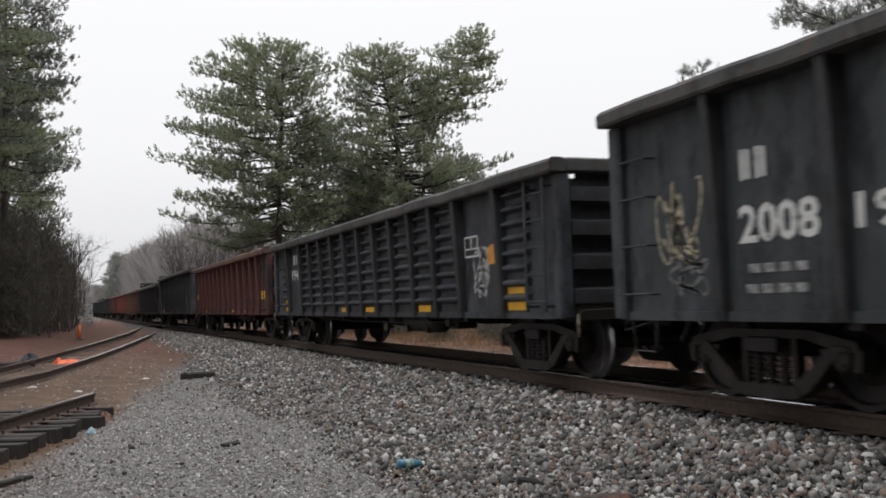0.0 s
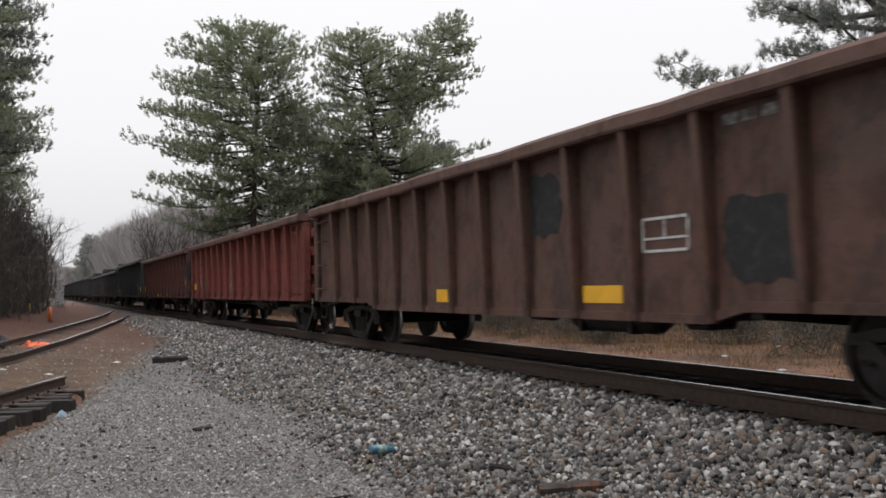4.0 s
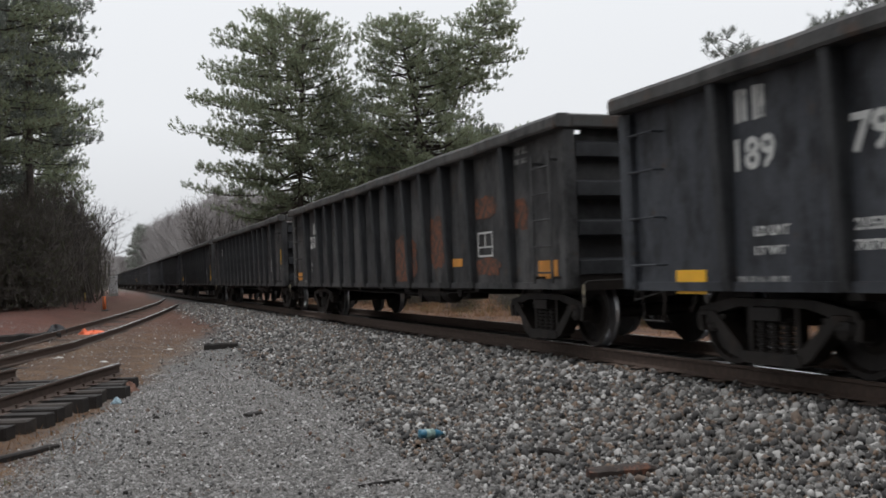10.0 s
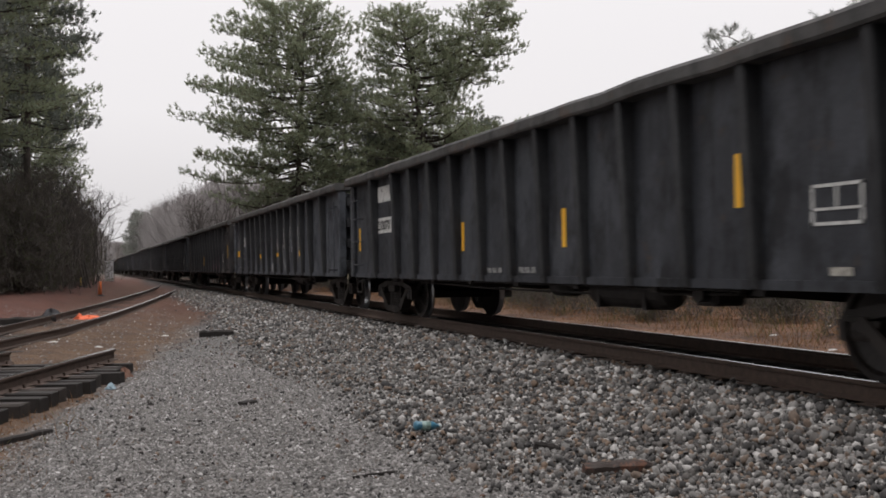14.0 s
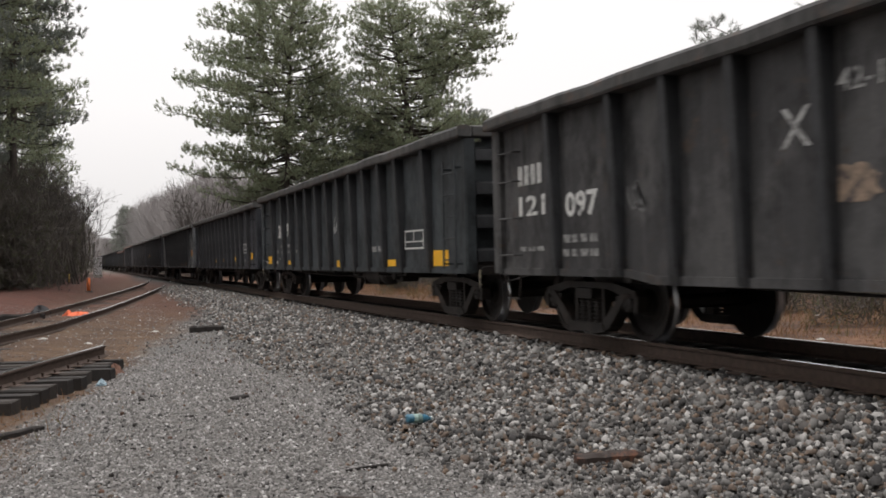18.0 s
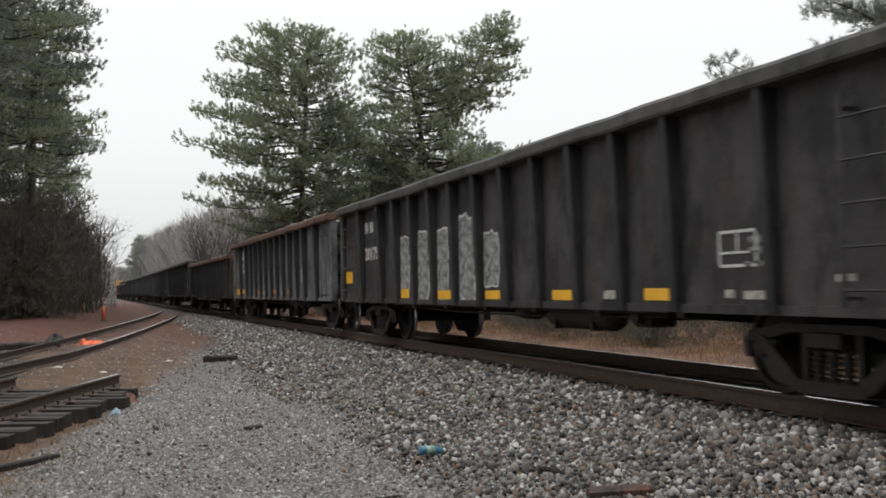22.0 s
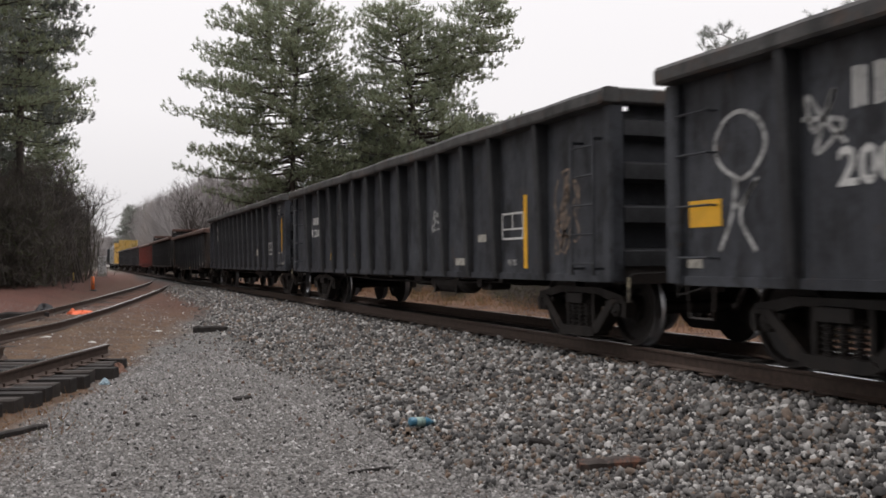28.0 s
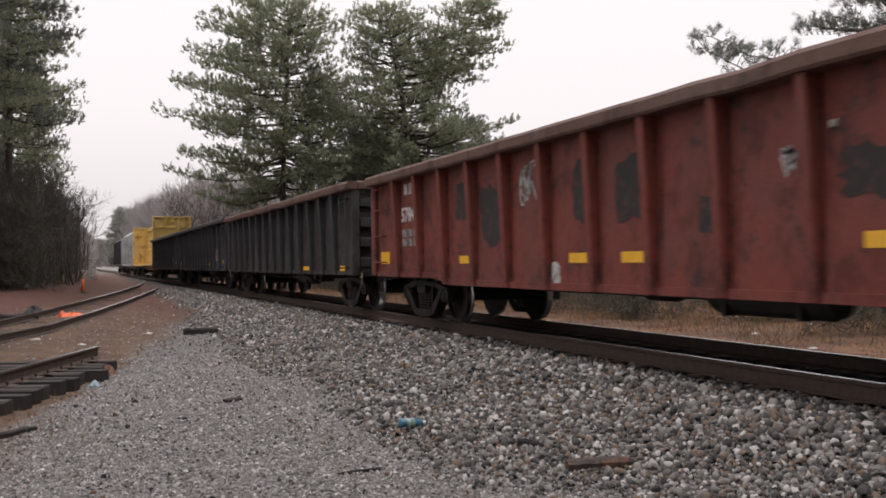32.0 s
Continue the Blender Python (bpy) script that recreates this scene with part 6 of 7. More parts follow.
plate(c, 11.63, 12.08, 0.80, 0.95)
plate(c, 9.19, 9.77, 0.80, 0.95)
plate(c, 5.65, 6.32, 0.78, 0.93)
scrawl(c, 6.52, 8.40, 0.95, 1.79, "grey", 194, 5)
c = gondola(12, "dark_grey", "dark olive-grey gondola with orange primer showing through", tall=2.99, plan="wide_ends")
REAR[12] = 222.68
stencil_box(c, 13.57, 14.13, 1.26, 1.64)
plate(c, 15.64, 16.18, 0.92, 1.16, "orange")
bars(c, 14.98, 15.43, 2.65, 2.75, 2)
bars(c, 14.94, 15.40, 2.52, 2.59, 2)
blob(c, 14.88, 15.39, 1.58, 2.05, "rust", 208)
blob(c, 13.39, 14.44, 0.96, 1.26, "rust", 209)
blob(c, 11.28, 12.38, 1.07, 2.09, "rust", 210)
blob(c, 9.07, 10.77, 0.88, 1.79, "rust", 211)
blob(c, 13.42, 14.32, 1.82, 2.20, "rust", 212)
plate(c, 12.44, 12.86, 1.13, 1.26, "orange")
scrawl(c, 4.40, 5.12, 1.37, 2.19, "grey", 214, 5)
lettering(c, "INSIDE", 1.07, 1.42, 2.68, 2.79)
lettering(c, "HEIGHT", 1.00, 1.42, 2.50, 2.62)
lettering(c, "5-6", 1.01, 1.41, 2.33, 2.43)
lettering(c, "210", 1.87, 2.41, 1.80, 2.13)
plate(c, 0.10, 0.65, 0.95, 1.17, "orange")
emblem(c, 2.22, 2.52, 2.17, 2.46, 2)
bars(c, 0.96, 1.29, 0.89, 0.95, 3)
bars(c, 1.88, 2.07, 1.32, 1.42, 2)
bars(c, 1.88, 2.02, 1.17, 1.25, 2)
c = gondola(13, "dark_grey", "dark grey-brown gondola with slim yellow strips", tall=2.99, plan="wide_ends")
REAR[13] = 240.96
stencil_box(c, 14.11, 14.67, 1.25, 1.63)
on_post(c, 15.82, 1.46, 1.94)
on_post(c, 13.07, 1.13, 1.60)
plate(c, 11.78, 12.12, 0.93, 1.07, "pale", name="sticker")
plate(c, 16.26, 16.43, 1.01, 1.10, "pale", name="sticker")
blob(c, 13.73, 14.86, 1.77, 2.79, "grime", 226)
plate(c, 1.36, 2.11, 2.13, 2.42, "letter", name="sticker")
plate(c, 1.26, 2.01, 1.62, 1.91, "letter", name="sticker")
bars(c, 15.41, 15.82, 1.32, 1.40, 2)
plate(c, 14.27, 14.51, 0.97, 1.05, "pale", name="sticker")
c = gondola(14, "dark_grey", "dark grey gondola with a brown and white spray-painted panel", tall=2.99, plan="wide_ends")
REAR[14] = 259.10
blob(c, 5.87, 7.69, 0.78, 2.08, "brown", 238, 0.12, "letter")
blob(c, 7.80, 9.40, 0.79, 2.07, "brown", 239, 0.12, "letter")
stencil_box(c, 13.73, 14.34, 1.29, 1.64)
on_post(c, 15.23, 1.26, 1.81)
plate(c, 15.07, 15.58, 1.03, 1.25)
bars(c, 15.22, 15.60, 2.66, 2.75, 2)
bars(c, 15.18, 15.57, 2.51, 2.60, 2)
lettering(c, "5-6", 15.18, 15.55, 2.32, 2.44)
on_post(c, 11.65, 1.28, 1.75)
bars(c, 13.67, 14.20, 0.98, 1.06, 3)
emblem(c, 1.02, 1.64, 2.33, 2.54, 2)
lettering(c, "210193", 0.94, 1.96, 1.86, 2.11)
plate(c, 0.05, 0.75, 1.04, 1.28)
scrawl(c, 4.47, 5.06, 1.35, 2.31, "grey", 251, 5)
c = gondola(15, "black", "black gondola with faint chalk tags along its side", tall=2.99, plan="wide_ends")
REAR[15] = 276.96
stencil_box(c, 13.79, 14.54, 1.24, 1.65)
plate(c, 16.08, 16.44, 1.07, 1.29, "orange")
plate(c, 12.86, 13.29, 1.01, 1.12, "orange")
bars(c, 15.53, 15.87, 1.12, 1.17, 3)
bars(c, 15.45, 15.88, 1.02, 1.08, 3)
plate(c, 14.03, 14.27, 0.97, 1.04, "pale", name="sticker")
scrawl(c, 13.88, 14.31, 1.82, 2.13, "chalk", 261, 3)
tag_shape(c, 12.80, 13.26, 1.28, 2.02, "hook", "chalk")
scrawl(c, 11.82, 12.55, 1.40, 1.94, "grey", 263, 3)
scrawl(c, 8.89, 10.00, 1.47, 1.88, "grey", 264, 3)
plate(c, 8.82, 9.25, 0.99, 1.11, "orange")
plate(c, 5.59, 6.02, 0.99, 1.12, "orange")
blob(c, 1.47, 2.12, 1.43, 1.80, "grey", 15)
blob(c, 1.43, 1.90, 1.90, 2.19, "grey", 15)
plate(c, 8.71, 8.84, 0.76, 0.99, "pale", name="sticker")
scrawl(c, 7.46, 8.08, 1.53, 1.94, "grey", 270, 3)
c = gondola(16, "black", "black gondola with white number panels and yellow post strips", tall=2.99, plan="wide_ends")
REAR[16] = 294.92
on_post(c, 13.16, 1.53, 2.03)
on_post(c, 9.79, 1.24, 1.73)
on_post(c, 6.41, 1.25, 1.71)
stencil_box(c, 14.08, 14.64, 1.32, 1.66)
plate(c, 14.28, 14.51, 0.91, 0.98, "pale", name="sticker")
plate(c, 1.34, 2.18, 2.32, 2.64, "letter", name="sticker")
bars(c, 7.35, 7.91, 0.91, 0.98, 3)
bars(c, 8.45, 9.00, 0.91, 0.99, 3)
on_post(c, 0.40, 1.35, 1.85)
plate(c, 1.34, 2.21, 1.69, 2.00, "letter", name="number_panel")
lettering(c, "210070", 1.38, 2.17, 1.74, 1.95, "ink", proud=0.01)
c = gondola(17, "blue_grey", "dark blue-grey gondola with outlined white tags", tall=2.99, plan="wide_ends")
REAR[17] = 312.58
emblem(c, 2.15, 2.56, 2.30, 2.60, 2)
lettering(c, "201209", 1.81, 2.91, 1.80, 2.16)
plate(c, 0.28, 0.80, 1.42, 1.65)
bars(c, 1.79, 2.17, 1.47, 1.56, 3)
bars(c, 1.77, 2.14, 1.31, 1.38, 2)
bars(c, 2.45, 2.93, 1.46, 1.56, 4)
bars(c, 2.53, 2.92, 1.29, 1.37, 4)
bars(c, 0.82, 1.50, 2.64, 2.73, 5)
bars(c, 0.79, 1.48, 2.52, 2.60, 5)
bars(c, 0.78, 1.07, 0.99, 1.04, 3)
plate(c, 2.82, 3.34, 1.29, 1.40)
plate(c, 5.06, 5.56, 1.33, 1.46)
plate(c, 8.36, 8.89, 1.35, 1.46)
plate(c, 11.71, 12.23, 1.33, 1.48)
tag_shape(c, 9.32, 10.20, 0.91, 2.31, "kite", "chalk")
tag_shape(c, 10.34, 11.27, 1.24, 2.21, "arch", "chalk")
tag_shape(c, 11.61, 12.26, 1.26, 2.22, "hook", "chalk")
scrawl(c, 8.41, 8.86, 1.57, 1.93, "chalk", 296, 3)
blob(c, 7.58, 7.79, 0.81, 1.15, "chalk", 297)
c = gondola(18, "brown_black", "brown-grey gondola with pink spray paint", tall=2.99, plan="wide_ends")
REAR[18] = 330.57
blob(c, 10.14, 10.93, 0.80, 1.90, "pink", 306)
blob(c, 11.22, 12.71, 0.82, 1.97, "pink", 307)
stencil_box(c, 13.75, 14.27, 1.26, 1.63)
on_post(c, 16.00, 1.23, 1.69)
on_post(c, 15.37, 1.41, 1.94)
bars(c, 15.18, 15.50, 2.66, 2.75, 2)
bars(c, 15.16, 15.48, 2.55, 2.62, 2)
on_post(c, 8.19, 1.12, 1.55)
on_post(c, 6.02, 1.16, 1.56)
emblem(c, 0.89, 1.58, 2.01, 2.32, 2)
lettering(c, "210019", 0.79, 1.68, 1.66, 1.93)
bars(c, 13.61, 14.51, 0.87, 0.93, 4)
c = gondola(19, "black", "plain black gondola with yellow reflectors", tall=2.99, plan="wide_ends")
REAR[19] = 348.21
plate(c, 0.5, 0.84, 1.05, 1.18)
plate(c, 3.4, 3.74, 0.98, 1.11)
plate(c, 7.6, 7.94, 0.98, 1.11)
plate(c, 11.5, 11.84, 0.98, 1.11)
plate(c, 15.3, 15.64, 1.1, 1.23)
stencil_box(c, 13.4, 13.9, 1.2, 1.62)
bars(c, 1.6, 2.4, 1.3, 1.38, 4)
bars(c, 1.6, 2.4, 1.15, 1.23, 4)
c = gondola(20, "dark_grey", "dark grey gondola with faded chalk letters along its side", tall=3.0, plan="wide_ends", drop=0.07)
REAR[20] = 365.86
stencil_box(c, 13.72, 14.45, 1.34, 1.72)
scrawl(c, 3.15, 3.58, 1.50, 1.82, "grey", 351, 3)
blob(c, 6.2, 6.75, 1.40, 1.72, "tan", 352, 0.3)
tag_shape(c, 7.50, 8.04, 1.36, 2.14, "peak", "grey")
tag_shape(c, 8.60, 9.14, 1.46, 2.14, "hook", "grey")
tag_shape(c, 9.76, 10.31, 1.50, 2.13, "loop", "grey")
tag_shape(c, 10.75, 11.24, 1.46, 2.16, "stem", "chalk")
tag_shape(c, 11.70, 12.18, 1.45, 2.17, "legs", "grey")
tag_shape(c, 12.84, 13.24, 1.53, 2.12, "peak", "chalk")
scrawl(c, 14.97, 15.79, 1.15, 1.91, "tan", 348, 5)
plate(c, 15.78, 15.90, 2.01, 2.23, "pale", name="sticker")
plate(c, 15.48, 15.80, 1.11, 1.17, "pale", name="sticker")
plate(c, 15.45, 15.79, 1.03, 1.08, "pale", name="sticker")
plate(c, 14.89, 15.14, 1.10, 1.15, "pale", name="sticker")
bars(c, 13.96, 14.19, 0.99, 1.07, 3)
plate(c, 12.89, 13.18, 1.35, 1.52, "pale", name="sticker")
emblem(c, 0.60, 1.34, 1.98, 2.25, 4)
lettering(c, "121", 0.61, 1.36, 1.57, 1.84)
lettering(c, "097", 1.89, 2.66, 1.50, 1.81)
bars(c, 1.81, 2.66, 1.19, 1.29, 4)
bars(c, 1.78, 2.65, 1.02, 1.11, 4)
bars(c, 0.59, 1.35, 1.10, 1.16, 3)
lettering(c, "42-13", 5.98, 6.60, 2.28, 2.46, "chalk", 0.004)
lettering(c, "X", 6.05, 6.40, 1.90, 2.24, "chalk", 0.0)
c = gondola(21, "green_black", "green-black gondola with bold white numbers", tall=3.06, plan="wide_ends")
REAR[21] = 383.50
emblem(c, 2.41, 2.93, 2.31, 2.70, 2)
lettering(c, "200", 2.14, 2.91, 1.71, 2.10)
lettering(c, "947", 3.32, 3.97, 1.72, 2.10)
plate(c, 0.53, 1.06, 0.95, 1.18)
plate(c, 3.43, 3.95, 0.93, 1.04)
bars(c, 2.47, 2.88, 1.41, 1.50, 3)
bars(c, 2.53, 2.83, 1.25, 1.33, 2)
bars(c, 3.31, 3.69, 1.41, 1.50, 3)
bars(c, 3.36, 3.70, 1.25, 1.32, 3)
plate(c, 0.21, 0.44, 0.97, 1.06, "pale", name="sticker")
plate(c, 1.76, 1.98, 0.95, 1.04, "pale", name="sticker")
bars(c, 1.84, 2.16, 1.26, 1.35, 2)
bars(c, 2.19, 2.38, 1.07, 1.13, 2)
plate(c, 4.45, 4.55, 1.25, 1.33, "pale", name="sticker")
plate(c, 14.91, 15.59, 0.90, 1.16)
plate(c, 12.26, 12.74, 0.89, 1.02)
plate(c, 8.94, 9.42, 0.86, 1.02)
stencil_box(c, 13.14, 14.12, 1.20, 1.54)
scrawl(c, 8.70, 9.38, 1.65, 2.13, "chalk", 361, 3)
bars(c, 11.30, 12.51, 1.18, 1.29, 2)
c = gondola(22, "black", "black gondola with small yellow reflectors", tall=2.99, plan="wide_ends")
REAR[22] = 401.08
stencil_box(c, 13.49, 14.05, 1.33, 1.67)
plate(c, 14.61, 15.13, 1.11, 1.34)
plate(c, 11.57, 11.98, 1.08, 1.21)
plate(c, 8.55, 8.91, 1.06, 1.20)
plate(c, 6.37, 6.67, 1.03, 1.18)
plate(c, 3.28, 3.72, 1.99, 2.20, "pale", name="sticker")
plate(c, 4.27, 4.68, 1.54, 1.72, "pale", name="sticker")
bars(c, 13.66, 13.89, 1.03, 1.12, 2)
plate(c, 1.17, 1.71, 1.08, 1.31)
bars(c, 0.57, 1.16, 0.99, 1.05, 4)
lettering(c, "199999", 3.51, 4.97, 1.55, 1.75)
emblem(c, 3.55, 4.07, 2.08, 2.28, 2)
c = gondola(23, "pale_grey", "faded grey gondola with ghosts of old graffiti", tall=2.99, plan="wide_ends")
REAR[23] = 418.87
plate(c, 15.00, 15.63, 1.39, 1.68, "orange")
stencil_box(c, 12.31, 12.87, 1.32, 1.70)
plate(c, 12.37, 13.04, 0.86, 1.07, "orange")
plate(c, 10.18, 10.79, 0.79, 1.00, "orange")
plate(c, 7.96, 8.54, 0.79, 1.04, "orange")
plate(c, 15.77, 16.08, 0.99, 1.12, "pale", name="sticker")
plate(c, 11.50, 11.80, 0.93, 1.06, "pale", name="sticker")
scrawl(c, 13.43, 14.54, 1.13, 2.01, "grey", 398, 5)
bars(c, 15.00, 15.61, 1.25, 1.36, 2)
scrawl(c, 9.96, 12.11, 1.09, 2.20, "grey", 400, 5)
lettering(c, "20104", 0.92, 1.93, 2.24, 2.58)
plate(c, 5.76, 6.23, 0.82, 1.04, "pale", name="sticker")
scrawl(c, 6.60, 7.68, 1.63, 2.17, "grey", 391, 3)
scrawl(c, 7.94, 8.75, 1.50, 2.03, "grey", 392, 3)
scrawl(c, 8.98, 9.76, 1.44, 2.00, "grey", 393, 3)
plate(c, 6.22, 6.78, 0.97, 1.07, "orange")
plate(c, 8.43, 9.07, 0.96, 1.07, "orange")
c = gondola(24, "black", "blue-black gondola with slim yellow strips on its posts", tall=2.99, plan="wide_ends")
REAR[24] = 436.90
stencil_box(c, 13.84, 14.46, 1.30, 1.67)
on_post(c, 15.84, 1.39, 2.36)
on_post(c, 11.70, 1.32, 1.80)
on_post(c, 9.47, 1.26, 1.73)
on_post(c, 6.14, 1.47, 1.79)
plate(c, 15.22, 15.91, 1.30, 1.36, "pale", name="sticker")
plate(c, 15.48, 15.80, 0.96, 1.02, "pale", name="sticker")
bars(c, 15.38, 15.89, 2.67, 2.75, 3)
bars(c, 15.35, 15.86, 2.54, 2.61, 3)
plate(c, 14.58, 14.82, 0.95, 1.01, "pale", name="sticker")
plate(c, 13.98, 14.20, 0.90, 0.97, "pale", name="sticker")
lettering(c, "10065", 1.08, 2.00, 1.81, 2.19)
plate(c, 7.25, 7.68, 0.85, 0.95, "pale", name="sticker")
plate(c, 1.32, 1.97, 2.25, 2.70, "letter", name="sticker")
blob(c, 15.37, 15.99, 2.29, 2.52, "grey", 24)
c = gondola(25, "brown_black", "dark brown gondola with a large white spray-painted panel", tall=2.99, plan="wide_ends")
REAR[25] = 454.76
blob(c, 3.97, 4.83, 0.92, 2.11, "faint", 425, 0.12, "letter")
blob(c, 4.99, 5.91, 0.77, 2.15, "faint", 426, 0.12, "letter")
blob(c, 6.05, 6.87, 0.78, 2.14, "faint", 427, 0.12, "letter")
blob(c, 7.09, 8.05, 0.79, 2.29, "faint", 428, 0.12, "letter")
blob(c, 8.31, 8.94, 1.02, 1.95, "faint", 429, 0.12, "letter")
stencil_box(c, 14.07, 14.63, 1.22, 1.57)
bars(c, 14.72, 14.92, 1.44, 1.50, 2)
bars(c, 14.69, 14.90, 1.34, 1.40, 2)
plate(c, 8.40, 8.93, 0.89, 1.02)
plate(c, 10.61, 11.13, 0.89, 1.02)
plate(c, 12.85, 13.37, 0.90, 1.03)
plate(c, 11.91, 12.16, 0.91, 1.01, "pale", name="sticker")
plate(c, 14.16, 14.29, 0.93, 1.01, "pale", name="sticker")
plate(c, 14.56, 14.87, 0.92, 1.00, "pale", name="sticker")
emblem(c, 1.42, 2.14, 2.28, 2.52, 2)
lettering(c, "201790", 1.45, 3.45, 1.69, 1.97)
plate(c, 0.05, 0.61, 1.21, 1.48)
plate(c, 4.18, 4.66, 0.89, 1.06)
plate(c, 6.26, 6.88, 0.88, 1.03)
bars(c, 14.66, 14.94, 1.22, 1.27, 2)
plate(c, 15.58, 15.78, 1.07, 1.13, "pale", name="sticker")
c = gondola(26, "pale_grey", "grey gondola with white number panels", tall=2.99, plan="wide_ends", top="rusty_top")
REAR[26] = 472.35
plate(c, 1.38, 2.27, 2.29, 2.65, "letter", name="sticker")
plate(c, 1.34, 2.23, 1.80, 2.13, "letter", name="number_panel")
lettering(c, "210018", 1.38, 2.19, 1.85, 2.08, "ink", proud=0.01)
plate(c, 1.71, 2.19, 0.96, 1.14)
plate(c, 0.05, 1.04, 0.93, 1.15)
plate(c, 5.09, 5.65, 0.97, 1.09, "orange")
plate(c, 8.37, 8.81, 0.98, 1.09, "orange")
plate(c, 6.35, 6.63, 0.95, 1.07, "pale", name="sticker")
plate(c, 9.69, 9.94, 0.96, 1.08, "pale", name="sticker")
plate(c, 10.69, 11.22, 0.98, 1.10, "orange")
plate(c, 11.96, 12.24, 0.98, 1.09, "pale", name="sticker")
stencil_box(c, 12.90, 13.40, 1.31, 1.65)
plate(c, 11.91, 12.20, 1.32, 1.45, "pale", name="sticker")
scrawl(c, 3.77, 4.46, 1.33, 1.81, "grey", 454, 3)
bars(c, 7.34, 7.86, 1.11, 1.16, 3)
c = gondola(27, "rusty_black", "brown-black gondola with peeling cream letters and a heaped load", tall=2.67, drop=0.13, top="rusty_top", load=3)
REAR[27] = 490.16
blob(c, 4.45, 5.04, 1.64, 2.33, "ghost", 459, 0.3)
blob(c, 5.40, 5.92, 1.67, 2.17, "ghost", 460, 0.3)
blob(c, 6.42, 6.94, 1.73, 2.30, "ghost", 461, 0.3)
blob(c, 7.37, 7.81, 1.74, 2.33, "ghost", 462, 0.3)
blob(c, 8.29, 8.82, 1.71, 2.34, "ghost", 463, 0.3)
blob(c, 9.23, 9.85, 1.64, 2.35, "ghost", 464, 0.3)
blob(c, 10.19, 10.73, 1.65, 2.37, "ghost", 465, 0.3)
blob(c, 11.25, 11.69, 1.69, 2.35, "ghost", 466, 0.3)
plate(c, 3.59, 4.01, 1.23, 1.37)
plate(c, 7.52, 7.87, 1.23, 1.36)
plate(c, 0.35, 0.67, 1.23, 1.48)
plate(c, 8.43, 8.67, 0.67, 0.72, "pale", name="sticker")
emblem(c, 1.45, 1.82, 2.13, 2.38, 1)
lettering(c, "57", 1.47, 1.81, 1.68, 1.88)
lettering(c, "115", 2.52, 3.07, 1.63, 1.89)
bars(c, 1.39, 2.12, 1.13, 1.30, 2)
scrawl(c, 9.17, 9.77, 0.71, 1.09, "tan", 476, 3)
plate(c, 14.58, 15.05, 1.20, 1.40, "orange")
c = gondola(28, "blue_grey", "faded blue-grey gondola with a chalked arrow", tall=2.99, plan="wide_ends")
REAR[28] = 508.09
emblem(c, 1.61, 2.01, 2.37, 2.60, 2)
lettering(c, "201324", 1.40, 2.48, 1.84, 2.10)
plate(c, 0.39, 0.95, 1.39, 1.53)
plate(c, 3.02, 3.50, 1.27, 1.40)
plate(c, 6.34, 6.84, 1.24, 1.36)
blob(c, 7.81, 7.90, 0.90, 1.26, "chalk", 481)
blob(c, 7.71, 7.95, 0.79, 0.95, "chalk", 482)
bars(c, 1.43, 2.40, 1.47, 1.58, 3)
bars(c, 1.41, 2.38, 1.30, 1.41, 3)
bars(c, 0.46, 0.97, 2.57, 2.69, 3)
plate(c, 0.39, 0.79, 1.00, 1.07, "pale", name="sticker")
stencil_box(c, 13.47, 14.09, 1.42, 1.75)
on_post(c, 15.51, 1.37, 1.79)
plate(c, 15.09, 15.50, 1.35, 1.47)
c = gondola(29, "black", "black gondola with yellow tags", tall=2.99, plan="wide_ends")
REAR[29] = 525.81
plate(c, 14.68, 15.19, 1.03, 1.28)
stencil_box(c, 13.07, 13.63, 1.21, 1.54)
scrawl(c, 13.11, 13.88, 1.60, 2.08, "cream", 495, 3)
blob(c, 7.61, 8.09, 0.80, 2.29, "grey", 29)
blob(c, 4.56, 4.98, 1.50, 2.38, "grey", 29)
plate(c, 12.03, 12.41, 1.04, 1.18)
plate(c, 0.05, 0.73, 1.08, 1.33)
plate(c, 14.09, 14.45, 1.06, 1.15, "orange")
scrawl(c, 13.49, 14.39, 1.59, 2.12, "tan", 494, 3)
plate(c, 8.16, 8.54, 0.91, 1.19, "pale", name="sticker")
scrawl(c, 5.89, 7.14, 1.42, 2.04, "grey", 496, 3)
c = gondola(30, "black", "plain black gondola with worn sides", tall=2.99, plan="wide_ends")
REAR[30] = 543.41
plate(c, 0.5, 0.84, 1.05, 1.18)
plate(c, 3.4, 3.74, 0.98, 1.11)
plate(c, 7.6, 7.94, 0.98, 1.11)
plate(c, 11.5, 11.84, 0.98, 1.11)
plate(c, 15.3, 15.64, 1.1, 1.23)
stencil_box(c, 13.4, 13.9, 1.2, 1.62)
bars(c, 1.6, 2.4, 1.3, 1.38, 4)
bars(c, 1.6, 2.4, 1.15, 1.23, 4)
c = gondola(31, "black", "black gondola with looping white tags and clean numbers", tall=2.99, plan="wide_ends")
REAR[31] = 561.01
lettering(c, "200", 2.18, 2.80, 1.60, 1.93)
lettering(c, "997", 3.30, 3.86, 1.59, 1.95)
emblem(c, 2.34, 2.78, 2.21, 2.54, 2)
plate(c, 3.99, 4.46, 0.90, 1.02)
plate(c, 6.28, 6.52, 0.91, 1.02, "pale", name="sticker")
plate(c, 7.26, 7.73, 0.90, 1.01)
plate(c, 8.31, 8.81, 0.90, 1.01)
plate(c, 9.58, 9.80, 0.90, 1.01, "pale", name="sticker")
